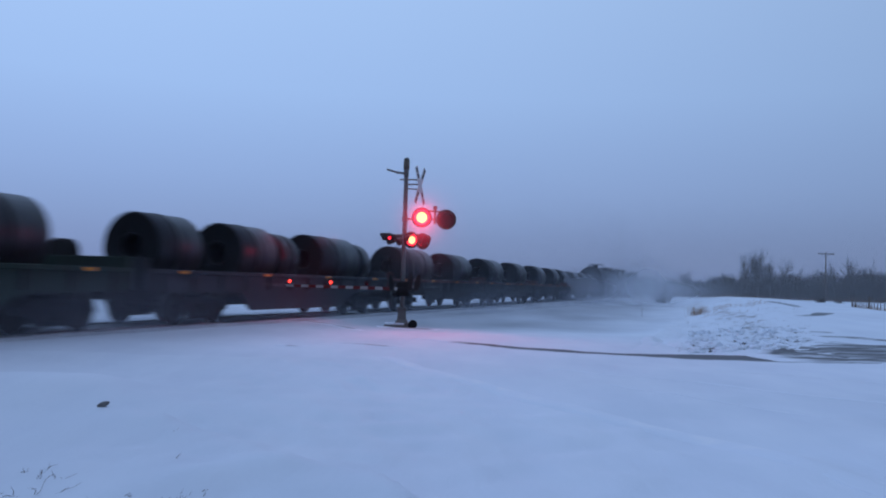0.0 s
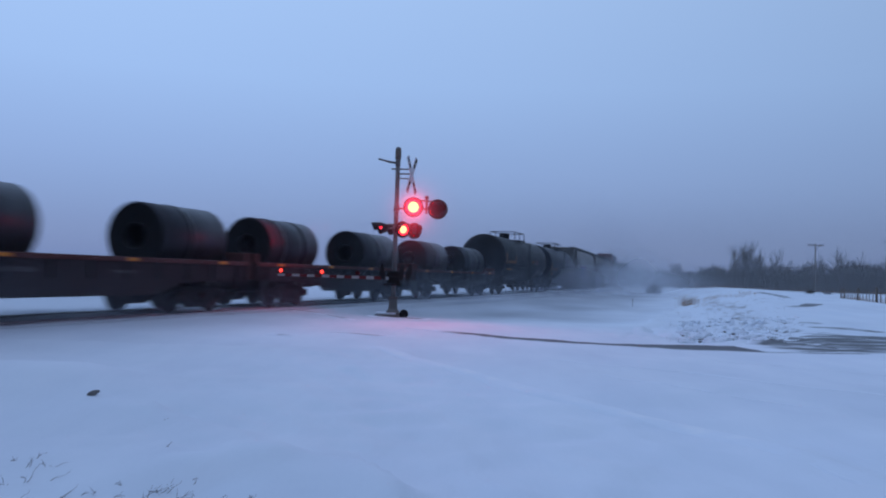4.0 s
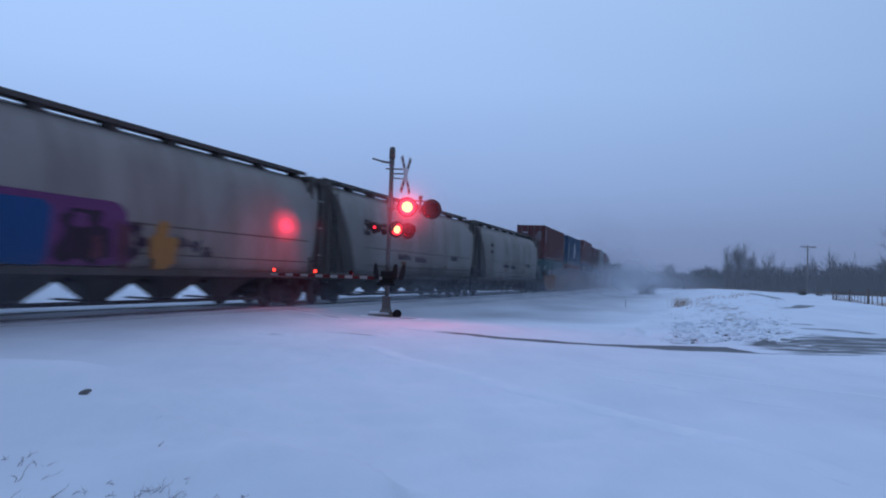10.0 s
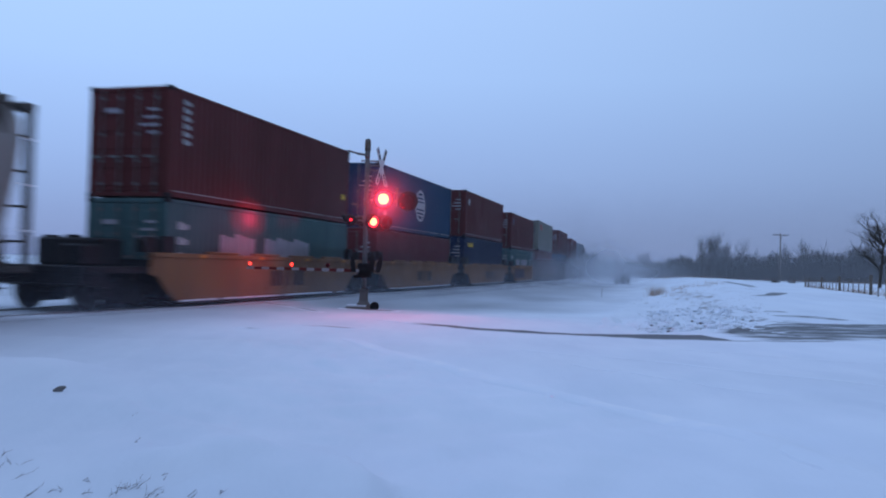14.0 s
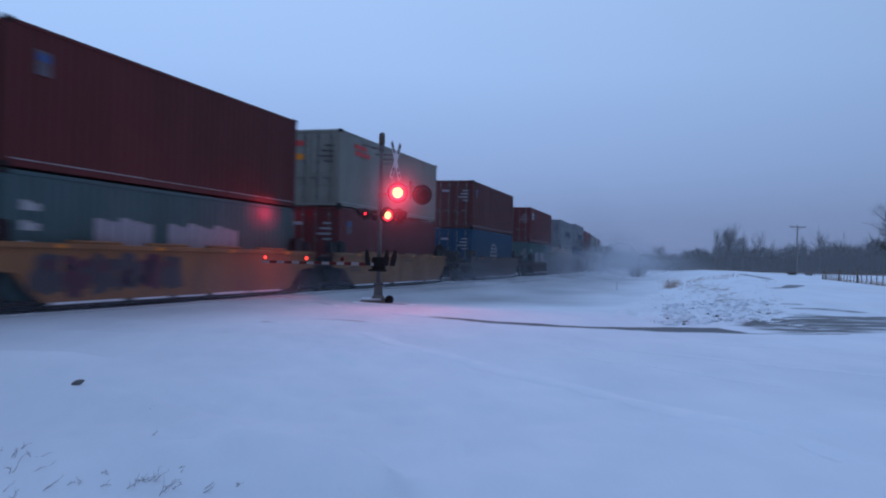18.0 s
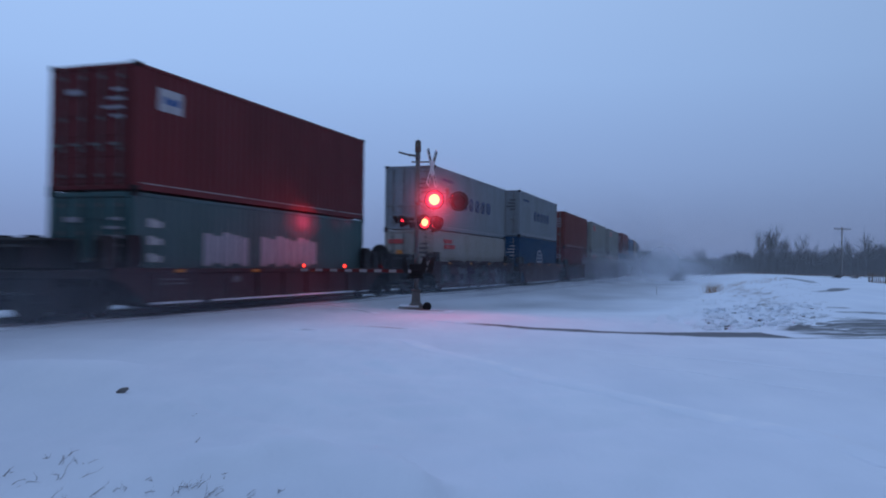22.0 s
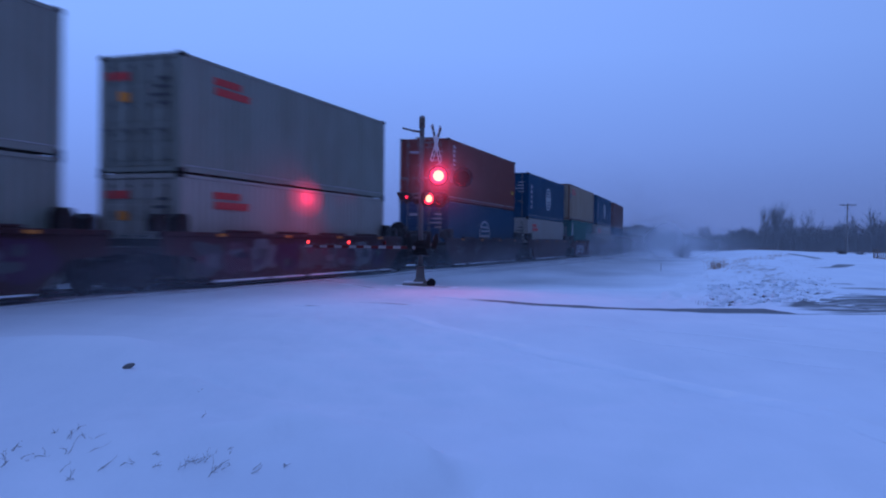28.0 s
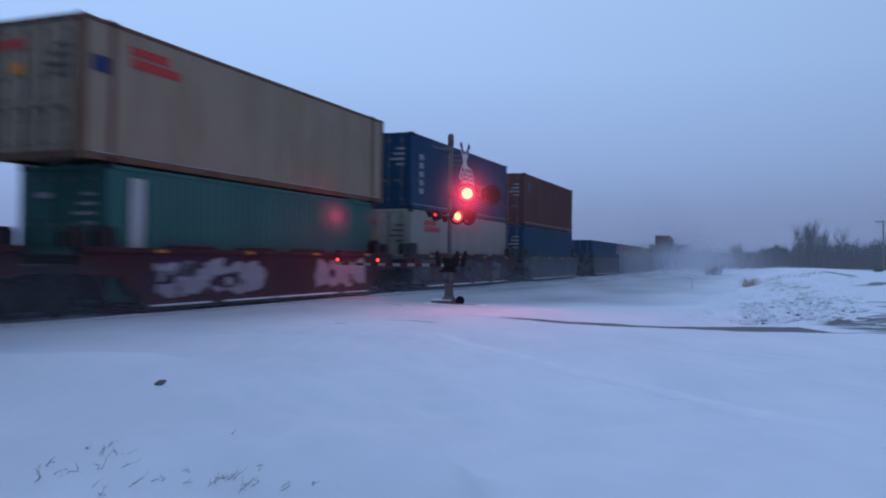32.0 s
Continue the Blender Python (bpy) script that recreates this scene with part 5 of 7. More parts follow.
def container(colour, height, k_mid, z, length=12.19, mark="", far=False):
    """A shipping container, its doors toward the head of the train."""
    size = "forty-five-foot" if length > 13 else "forty-foot"
    lower = z < 1.0
    ob = thing("shipping_container", f"{COLOUR_WORDS[colour]} steel {size} container " + ("set in a well car" if lower else "stacked on another container"), "container", "containers on the train")
    pm = PAINTS[colour]
    for sign in (1, -1):
        piece("side_wall", cached(("side", length, height, colour, sign), side_wall_mesh, length, height, pm, sign), ob)
    piece("roof", cached(("roof", length, height, colour), roof_mesh, length, height, pm), ob)
    piece("floor", cached(("floor", length, colour), floor_mesh, length, pm), ob)
    piece("end_wall", cached(("end", length, height, colour), end_wall_mesh, length, height, pm), ob)
    container_frame(ob, length, height, colour, RUSTYTAN if colour == "tan" else pm)
    h = length / 2
    for x in (-6.02, 6.02):
        for y in (-1.15, 1.15):
            for zz in (0.055, height - 0.05):
                piece("corner_casting", CASTING, ob, pose(x if length < 13 else x, y, zz))
    for y in (-0.54, 0.54):
        d = piece("door", cached(("door", height, colour), door_mesh, height, pm), ob, pose(-h + 0.05, y, 0))
        for i in range(5):
            piece("door_panel", cached(("door_panel", height, colour), door_panel_mesh, height, pm), d, pose(0, 0, 0.28 + i * (height - 0.50) / 5))
        for q in (-0.27, 0.27):
            piece("lock_rod", cached(("lock_rod", height), lock_rod_mesh, height), d, pose(0, q, 0))
    side = -1.222
    if not far:
        mark_end(ob, colour, height, -h + 0.005)
    if mark == "red_logo":
        for x0, x1, z0, z1 in ((1.35, 2.55, 0.56, 0.38), (1.40, 2.95, 0.82, 0.63)):
            bm = B()
            k = int((x1 - x0) / 0.19)
            for j in range(k):
                a = -h + x0 + j * (x1 - x0) / k
                prism(bm, [(a, height - z0), (a + 0.17, height - z0), (a + 0.19, height - z1), (a + 0.02, height - z1)], "y", side - 0.006, side + 0.03)
            part("logo", bm, REDMARK, ob, "red logo block")
        bm = B()
        box(bm, -h - 0.012, -h - 0.004, 0.25, 1.0, height - 0.62, height - 0.42)
        part("logo", bm, REDMARK, ob, "red logo block on the doors")
        bm = B()
        box(bm, -h - 0.012, -h - 0.004, 0.30, 0.62, height - 1.15, height - 0.92)
        part("plate", bm, ORANGE, ob, "orange square plate")
    elif mark == "blue_blocks":
        for i in range(5):
            x = -h + 4.2 + i * 1.05
            bm = B()
            z0, z1 = height * 0.40, height * 0.62
            ring = [(x, z0 + 0.15), (x + 0.15, z0), (x + 0.5, z0), (x + 0.65, z0 + 0.15), (x + 0.65, z1 - 0.15), (x + 0.5, z1), (x + 0.15, z1), (x, z1 - 0.15)]
            inn = [(x + 0.32 + (a - x - 0.325) * 0.42, (z0 + z1) / 2 + (b - (z0 + z1) / 2) * 0.5) for a, b in ring]
            vs = [[bm.verts.new((a, side - 0.006, b)) for a, b in r] for r in (ring, inn)]
            vb = [[bm.verts.new((a, side + 0.02, b)) for a, b in r] for r in (ring, inn)]
            for j in range(8):
                jj = (j + 1) % 8
                bm.faces.new((vs[0][j], vs[0][jj], vs[1][jj], vs[1][j]))
                bm.faces.new((vs[0][jj], vs[0][j], vb[0][j], vb[0][jj]))
                bm.faces.new((vs[1][j], vs[1][jj], vb[1][jj], vb[1][j]))
            part("logo_block", bm, BLUEMARK, ob, "dark blue plain logo shape")
        bars(ob, "small_logo", [(-h + 0.9, -h + 2.6, height - 0.62, height - 0.48)], side, BLUEMARK, "dark blue small logo bar")
    elif mark in ("round_logo", "low_round_logo"):
        low = mark == "low_round_logo"
        cx, cz, rx, rz = (-h + 6.0, 1.40, 0.95, 0.72) if low else (-h + 6.3, height * 0.5, 0.80, 0.80)
        bm = B()
        arc = range(0, 13) if low else range(0, 24)
        step = math.pi / 12
        for i in arc:
            if low and i == 12:
                continue
            a, b = i * step, (i + 1) * step
            ring = [(cx + q * rx * math.cos(c), cz + q * rz * math.sin(c)) for q, c in ((1.0, a), (1.0, b), (0.86, b), (0.86, a))]
            prism(bm, ring, "y", side - 0.006, side + 0.03)
        white = SPRAY["bright"] if low else WHITEMARK
        part("logo_ring", bm, white, ob, "white ring of a round logo")
        for z0, z1, half in (((-0.30, -0.02, 1.0), (-0.42, -0.34, 0.95), (-0.62, -0.50, 0.92), (0.12, 0.22, 0.62), (0.32, 0.42, 0.5)) if low else ((-0.16, 0.16, 0.92), (-0.34, -0.24, 0.72), (0.24, 0.34, 0.72), (-0.52, -0.44, 0.55), (0.44, 0.52, 0.55))):
            bm = B()
            x = cx - half * rx
            k = 6 if z1 - z0 > 0.2 else 1
            w = 2 * half * rx / k
            for i in range(k):
                prism(bm, [(x + i * w, cz + z0), (x + (i + 0.84 if k > 1 else 1) * w, cz + z0), (x + (i + 0.84 if k > 1 else 1) * w, cz + z1), (x + i * w, cz + z1)], "y", side - 0.006, side + 0.03)
            part("logo_bar", bm, white, ob, "white bar of a round logo")
        if not low:
            bars(ob, "letter_bar", [(-h + 0.75, -h + 1.1, 0.6 + i * 0.33, 0.82 + i * 0.33) for i in range(5)], side, SPRAY["bright"], "white bar of an upright row")
    elif mark == "white_words":
        for x0, n in ((-h + 2.6, 5), (-h + 5.3, 8)):
            bars(ob, "letter_bar", [(x0 + i * 0.42, x0 + i * 0.42 + 0.36, 0.92 + 0.07 * (i % 2), 1.80 - 0.05 * ((i + 1) % 3)) for i in range(n)], side, SPRAY["bright"], "tall white bar of a name")
        bars(ob, "number_bar", [(-h + 0.5, -h + 1.0, 1.0 + i * 0.4, 1.2 + i * 0.4) for i in range(3)], side, WHITEMARK, "small white bar")
    elif mark == "upright_bars":
        bars(ob, "letter_bar", [(-h + 0.62, -h + 0.95, height - 1.45 + i * 0.21, height - 1.31 + i * 0.21) for i in range(6)], side, WHITEMARK, "white bar of an upright row")
        bars(ob, "plate", [(h - 0.7, h - 0.4, 0.9, 1.1)], side, YELLOW, "small yellow plate")
    elif mark == "label":
        bars(ob, "label_plate", [(-h + 0.78, -h + 1.16, height - 0.98, height - 0.48)], side, SPRAY["white"], "pale rectangular label")
        bars(ob, "label_stripe", [(-h + 0.82, -h + 1.12, height - 0.70, height - 0.54)], side - 0.006, LABELBLUE, "blue stripe of the label")
    elif mark == "wide_label":
        bars(ob, "label_plate", [(-h + 0.75, -h + 1.65, height - 0.98, height - 0.45)], side, WHITEMARK, "pale rectangular label")
        bars(ob, "label_stripe", [(-h + 0.95, -h + 1.55, height - 0.80, height - 0.62)], side - 0.006, LABELBLUE, "blue stripe of the label")
    elif mark == "dot":
        bm = B()
        lathe(bm, [(side - 0.006, 0.2), (side + 0.02, 0.2)], "y", (-h + 0.95, 0, height - 0.7), 16, False)
        part("logo", bm, WHITEMARK, ob, "small pale round logo")
    elif mark == "yellow":
        bars(ob, "label_plate", [(-h + 0.9, -h + 2.3, height - 0.62, height - 0.36)], side, YELLOW, "yellow rectangular label")
    elif mark == "white_band":
        bars(ob, "label_band", [(-h + 0.62, -h + 1.05, 0.5, height - 0.25)], side, WHITEMARK, "upright white band of bars")
    if colour == "tan" and not far:
        bars(ob, "plate", [(-h + 0.30, -h + 0.74, height - 1.10, height - 0.78)], side - 0.008, BLUEMARK, "dark blue plate")
    if not lower and not far:
        piece("snow_line", cached(("snow line", length), snow_line_mesh, length), ob)
    ob["base"] = z
    rolls(ob, k_mid)
    return ob


# -- well cars --
WELLPAINT = {
    "orange": paint("faded_orange_paint", (0.30, 0.145, 0.068), 0.65, 0, (0.10, 0.055, 0.04), 0.6),
    "maroon": paint("maroon_paint", (0.052, 0.018, 0.021), 0.65, 0, (0.025, 0.017, 0.017), 0.5, spec=0.12),
    "rust": paint("rust_brown_paint", (0.075, 0.042, 0.032), 0.65, 0, (0.07, 0.04, 0.03), 0.5),
    "darkred": paint("dull_red_paint", (0.062, 0.018, 0.021), 0.65, 0, (0.03, 0.017, 0.017), 0.5),
    "slate": paint("slate_grey_paint", (0.07, 0.073, 0.08), 0.6, 0, (0.05, 0.05, 0.05), 0.5),
}


def graffiti(parent, x0, x1, z0, z1, y, seed, colours, count):
    rnd = random.Random(seed)
    for c in range(count):
        bm = B()
        w = (x1 - x0) / count
        cx = x0 + w * (c + 0.5)
        blob(bm, cx, (z0 + z1) / 2 + rnd.uniform(-0.06, 0.06), w * 0.52, (z1 - z0) * 0.44, y - 0.004 * (c % 2), seed * 31 + c)
        part("graffiti", bm, colours[c % len(colours)], parent, "spray-painted patch of graffiti")
        for j in range(2):
            bm = B()
            blob(bm, cx + rnd.uniform(-0.35, 0.35) * w, (z0 + z1) / 2 + rnd.uniform(-0.25, 0.25) * (z1 - z0), w * rnd.uniform(0.08, 0.24), (z1 - z0) * rnd.uniform(0.06, 0.2), y - 0.010 - 0.003 * j, seed * 57 + 9 * c + j)
            part("graffiti", bm, colours[(c + 1 + j) % len(colours)] if rnd.random() < 0.6 else SPRAY["black"], parent, "spray-painted patch of graffiti")


def well_car(colour, mid, first, last, style="deep", tags=""):
    """A well-car unit: two deep side girders, a floor, end platforms, trucks under its ends."""
    words = {"orange": "faded orange", "maroon": "dark maroon", "rust": "rust-brown", "darkred": "dull red", "slate": "slate-grey"}[colour]
    ob = thing("well_car", f"{words} steel well car, dirty" + (", sprayed with graffiti" if tags else ""), "railcar", "well cars of the train")
    pm = WELLPAINT[colour]
    top, low, h = (1.38, 0.17, 6.55) if style == "deep" else (1.08, 0.30, 6.55)
    for y, sgn in ((-1.5, 1), (1.5, -1)):
        bm = B()
        # web with cut-up ends above the trucks
        fore, aft = (0.0 if first else 0.75), (0.0 if last else 0.75)
        prism(bm, [(-h + 0.55 + fore, low), (h - 0.55 - aft, low), (h - 0.1 - aft, low + 0.30), (h + 0.25 - aft, 0.78), (h + 0.55, 0.84), (h + 0.55, top - 0.12), (-h - 0.55, top - 0.12), (-h - 0.55, 0.84), (-h - 0.25 + fore, 0.78), (-h + 0.1 + fore, low + 0.30)], "y", y, y + sgn * 0.06)
        part("side_girder", bm, pm, ob)
        bm = B()
        rounded_box(bm, -h - 0.55, h + 0.55, min(y - sgn * 0.05, y + sgn * 0.14), max(y - sgn * 0.05, y + sgn * 0.14), top - 0.12, top, 0.015)
        if style == "deep":
            for i in range(4):
                a = -4.6 + i * 2.6
                rounded_box(bm, a, a + 1.7, min(y - sgn * 0.03, y + sgn * 0.10), max(y - sgn * 0.03, y + sgn * 0.10), top + 0.002, top + 0.07, 0.02)
        part("top_chord", bm, pm, ob)
        bm = B()
        rounded_box(bm, -h + 0.5 + fore, h - 0.5 - aft, min(y - sgn * 0.09, y + sgn * 0.2), max(y - sgn * 0.09, y + sgn * 0.2), low - 0.10, low - 0.04, 0.012)
        part("bottom_chord", bm, STEEL, ob)
        if sgn > 0:
            rnd = random.Random(int(mid * 10))
            x = -h + 0.7 + fore
            while x < h - 1.2 - aft:
                ln = min(rnd.uniform(0.8, 4.2), h - 0.7 - aft - x)
                bm = B()
                prism(bm, [(y - 0.060, low - 0.042), (y - 0.002, low - 0.042), (y - 0.002, low + rnd.uniform(-0.01, 0.012)), (y - 0.035, low - 0.018), (y - 0.058, low - 0.03)], "x", x, x + ln)
                part("snow_ledge", bm, SNOW, ob, "line of snow caught on the bottom chord")
                x += ln + rnd.uniform(0.1, 0.7)
        if style != "deep":
            for i in range(9):
                bm = B()
                x = -5.6 + i * 1.4
                rounded_box(bm, x - 0.06, x + 0.06, min(y - sgn * 0.05, y), max(y - sgn * 0.05, y), low, top - 0.12, 0.01)
                part("rib", bm, pm, ob)
        for i in range(4):
            bm = B()
            x = -5.0 + i * 3.3
            box(bm, x, x + 0.28, min(y - sgn * 0.058, y - sgn * 0.05), max(y - sgn * 0.058, y - sgn * 0.05), top - 0.10, top - 0.03)
            part("reflector", bm, ORANGE, ob, "small orange reflector plate")
    bm = B()
    box(bm, -h + 0.4, h - 0.4, -1.4, 1.4, low - 0.05, low + 0.02)
    part("floor", bm, STEEL, ob)
    for sgn in (-1, 1):
        end = (first if sgn < 0 else last)
        reach = h + (2.85 if end else 1.3)
        bm = B()
        rounded_box(bm, min(sgn * (h + 0.1), sgn * reach), max(sgn * (h + 0.1), sgn * reach), -1.42, 1.42, 0.86, 1.02, 0.02)
        prism(bm, [(sgn * (h - 0.3), 0.30), (sgn * (h + 0.1), 0.86), (sgn * (h + 0.1), 1.2), (sgn * (h - 0.3), 1.2)], "y", -1.4, 1.4)
        part("end_platform", bm, STEEL, ob)
        for a, b, top_z in (((-7.40, -6.92, 1.76), (-6.60, -6.12, 1.80)) if sgn < 0 else ((5.72, 6.16, 1.80), (6.45, 6.80, 1.70))):
            for y0, y1 in ((-1.50, -1.27), (1.27, 1.50)):
                bm = B()
                prism(bm, [(a, top - 0.01), (b, top - 0.01), (b, top_z - 0.1), (b - 0.09, top_z), (a + 0.09, top_z), (a, top_z - 0.1)], "y", y0, y1)
                part("corner_guide", bm, STEEL, ob, "dark steel corner guide")
        if end:
            if sgn > 0:
                bm = B()
                wx = h + 2.62
                lathe(bm, [(-0.04, 0.30), (-0.04, 0.36), (0.04, 0.36), (0.04, 0.30)], "x", (wx, -0.55, 1.66), 18)
                for a in range(5):
                    c = 2 * math.pi * a / 5
                    rod(bm, (wx, -0.55, 1.66), (wx, -0.55 + 0.33 * math.cos(c), 1.66 + 0.33 * math.sin(c)), 0.02, seg=5)
                part("hand_brake", bm, STEEL, ob, "round hand-brake wheel")
                bm = B()
                rounded_box(bm, wx - 0.36, wx - 0.04, -0.78, -0.32, 1.02, 1.62, 0.03)
                part("brake_stand", bm, STEEL, ob)
                for x in (h + 1.0, h + 1.75):
                    bm = B()
                    rod(bm, (x, -1.30, 1.0), (x, -1.30, 1.72), 0.06, seg=8)
                    part("grab_post", bm, STEEL, ob)
            else:
                bm = B()
                rounded_box(bm, -h - 2.5, -h - 1.75, -1.05, -0.45, 1.02, 1.52, 0.05)
                part("brake_cylinder", bm, STEEL, ob)
            bm = B()
            rounded_box(bm, min(sgn * (h + 0.8), sgn * (h + 1.7)), max(sgn * (h + 0.8), sgn * (h + 1.7)), -0.9, 0.9, 1.02, 1.42 if sgn > 0 else 1.68, 0.05)
            part("brake_valve", bm, STEEL, ob)
            truck(ob, sgn * (h + 1.05))
            coupler(ob, sgn * (h + 2.52), sgn)
            for y in (-1.45, 1.45):
                ladder(ob, sgn * (h + 2.45), y, 0.30, 1.0, 0.42)
            bm = B()
            prism(bm, [(sgn * (h + 1.9), 0.52), (sgn * (h + 2.8), 0.62), (sgn * (h + 2.8), 0.86), (sgn * (h + 1.9), 0.86)], "y", -1.30, 1.30)
            part("end_sill", bm, STEEL, ob)
        elif sgn < 0:
            truck(ob, -7.9)
    if tags == "mixed":
        graffiti(ob, -6.0, 5.6, 0.28, 1.20, -1.5, int(mid), [SPRAY["ash"], SPRAY["pink"], SPRAY["white"], SPRAY["purple"], SPRAY["ash"]], 9)
    elif tags == "white":
        graffiti(ob, -5.2, -1.2, 0.26, 1.24, -1.5, 5, [SPRAY["purple"]], 2)
        graffiti(ob, -5.0, -0.9, 0.32, 1.16, -1.506, 7, [SPRAY["bright"]], 5)
        graffiti(ob, 1.8, 5.0, 0.32, 1.16, -1.506, 9, [SPRAY["bright"]], 4)
    elif tags == "dark":
        graffiti(ob, -5.6, -0.6, 0.28, 1.20, -1.5, 11, [SPRAY["ash"], SPRAY["pink"], SPRAY["ash"]], 6)
    elif tags == "block":
        bars(ob, "letter_bar", [(-0.9, 0.0, 0.45, 0.95), (0.2, 0.5, 0.45, 0.95), (0.7, 1.6, 0.45, 0.95)], -1.5, FADEDMARK, "faded dark bar of a company mark")
    else:
        bars(ob, "number_bar", [(-5.6, -4.9, 0.95, 1.00), (-5.6, -4.6, 0.80, 0.84), (-5.6, -4.5, 0.70, 0.74), (-2.6, -2.25, 0.72, 0.88), (0.6, 1.6, 1.10, 1.14)], -1.5, SPRAY["black"] if colour == "orange" else SPRAY["white"], "small faded bar of a number")
    ob["base"] = 0.0
    rolls(ob, mid)
    return ob


# -- covered hoppers --
HOPPERGREY = paint("dirty_hopper_grey", (0.285, 0.27, 0.255), 0.6, 0, (0.085, 0.072, 0.06), 0.55, 0.7)
HOPPERMID = paint("grimy_frame_paint", (0.13, 0.12, 0.11), 0.65, 0, (0.05, 0.042, 0.036), 0.6)
HOPPERDARK = paint("grimy_end_steel", (0.085, 0.078, 0.072), 0.7, 0, (0.05, 0.04, 0.035), 0.5)


def hopper_car(mid, seed, length=19.0):
    ob = thing("covered_hopper", "dirty grey curved-side covered hopper car" + (" with graffiti along its side" if seed == 1 else ""), "railcar", "covered hoppers of the train")
    h = length / 2
    # body: a rounded cross-section, its ends cut back toward the bottom
    half = [(0.0, 4.30), (0.75, 4.28), (1.10, 4.16), (1.36, 3.9), (1.52, 3.45), (1.59, 2.8), (1.60, 2.1), (1.57, 1.5), (1.50, 1.02), (0.8, 0.98), (0.0, 0.98)]
    outline = [(-y, z) for y, z in half] + [(y, z) for y, z in half[-2:0:-1]]

    def ring(x, cut, scale=1.0):
        return [Vector((x + cut * (4.3 - z) / 3.3, y * scale, z)) for y, z in outline]
    bm = B()
    loft(bm, [ring(-h + 0.55, 2.0, 0.975), ring(-h + 0.72, 1.95), ring(-h + 1.6, 1.6), ring(-h + 3.2, 0.6), ring(-2, 0), ring(2, 0), ring(h - 3.2, -0.2), ring(h - 1.2, -0.5), ring(h + 0.36, -0.75), ring(h + 0.52, -0.85, 0.975)])
    bmesh.ops.recalc_face_normals(bm, faces=bm.faces)
    part("body", bm, HOPPERGREY, ob)
    for z, y in ((2.10, 1.602), (1.42, 1.565)):
        bm = B()
        for sgn in (-1, 1):
            rounded_box(bm, -h + 3.1, h - 0.6, sgn * y - 0.012, sgn * y + 0.012, z, z + 0.035, 0.005)
        part("panel_seam", bm, HOPPERMID, ob)
    bm = B()
    for y in (-1.6, 1.46):
        rounded_box(bm, -h, h, y, y + 0.14, 0.92, 1.10, 0.015)
    part("side_sill", bm, HOPPERDARK, ob)
    # roof walk with its stands, hatches along the middle
    for y in (-0.95, 0.95):
        bm = B()
        rounded_box(bm, -h + 0.1, h - 0.1, y - 0.22, y + 0.22, 4.34, 4.39, 0.01)
        rounded_box(bm, -h + 0.1, h - 0.1, y - 0.24, y - 0.21, 4.31, 4.43, 0.005)
        part("roof_walk", bm, HOPPERDARK, ob)
        for i in range(9):
            bm = B()
            x = -h + 0.6 + i * (length - 1.2) / 8
            rounded_box(bm, x - 0.20, x + 0.20, y - 0.14, y + 0.14, 4.10, 4.34, 0.01)
            part("walk_stand", bm, HOPPERDARK, ob)
    bm = B()
    rounded_box(bm, -h + 1.2, h - 1.2, -0.38, 0.38, 4.29, 4.40, 0.03)
    part("trough_hatch", bm, HOPPERGREY, ob)
    # bays
    for i in range(5):
        bm = B()
        c = -4.35 + 2.65 * i
        loft(bm, [[Vector((c + sx * a, sy * b, z)) for sx, sy in ((-1, -1), (1, -1), (1, 1), (-1, 1))] for a, b, z in ((1.22, 0.78, 0.98), (0.90, 0.52, 0.80), (0.34, 0.16, 0.34), (0.32, 0.13, 0.22))], False)
        bmesh.ops.recalc_face_normals(bm, faces=bm.faces)
        bay = part("hopper_bay", bm, HOPPERDARK, ob)
        bm = B()
        rounded_box(bm, c - 0.36, c + 0.36, -0.16, 0.16, 0.20, 0.27, 0.01)
        rod(bm, (c - 0.3, -0.95, 0.28), (c - 0.3, 0.95, 0.28), 0.03, seg=6)
        part("outlet_gate", bm, STEEL, bay)
    bm = B()
    rod(bm, (-h + 2.6, -1.2, 0.30), (h - 2.6, -1.2, 0.30), 0.05, seg=6)
    box(bm, -h - 0.1, h + 0.1, -0.2, 0.2, 0.72, 0.95)
    part("centre_sill", bm, STEEL, ob)
    for s in (-1, 1):
        bm = B()
        for y in (-1.42, 1.42):
            rounded_box(bm, min(s * (h - 0.22), s * (h - 0.06)), max(s * (h - 0.22), s * (h - 0.06)), y - 0.07, y + 0.07, 0.95, 4.25, 0.01)
        rounded_box(bm, min(s * (h - 0.25), s * h), max(s * (h - 0.25), s * h), -1.5, 1.5, 4.10, 4.28, 0.01)
        rod(bm, (s * (h - 0.15), -1.42, 4.2), (s * (h - 1.9), -1.3, 1.1), 0.05, seg=6)
        part("end_frame", bm, HOPPERMID, ob)
        if s > 0:
            # the open cage over the rear platform: corner posts, cross bars and a walk on top
            bm = B()
            for y in (-1.38, 1.38):
                rounded_box(bm, h + 0.56, h + 0.70, y - 0.07, y + 0.07, 0.95, 4.22, 0.01)
            for z in (1.5, 2.2, 2.9, 3.6):
                rod(bm, (h + 0.63, -1.38, z), (h + 0.63, 1.38, z), 0.025, seg=6)
            rounded_box(bm, h + 0.40, h + 0.72, -1.45, 1.45, 4.10, 4.24, 0.01)
            rounded_box(bm, h - 1.0, h + 0.72, -1.45, 1.45, 0.88, 1.0, 0.01)
            part("end_cage", bm, HOPPERDARK, ob, "dark open steel cage over the end platform")
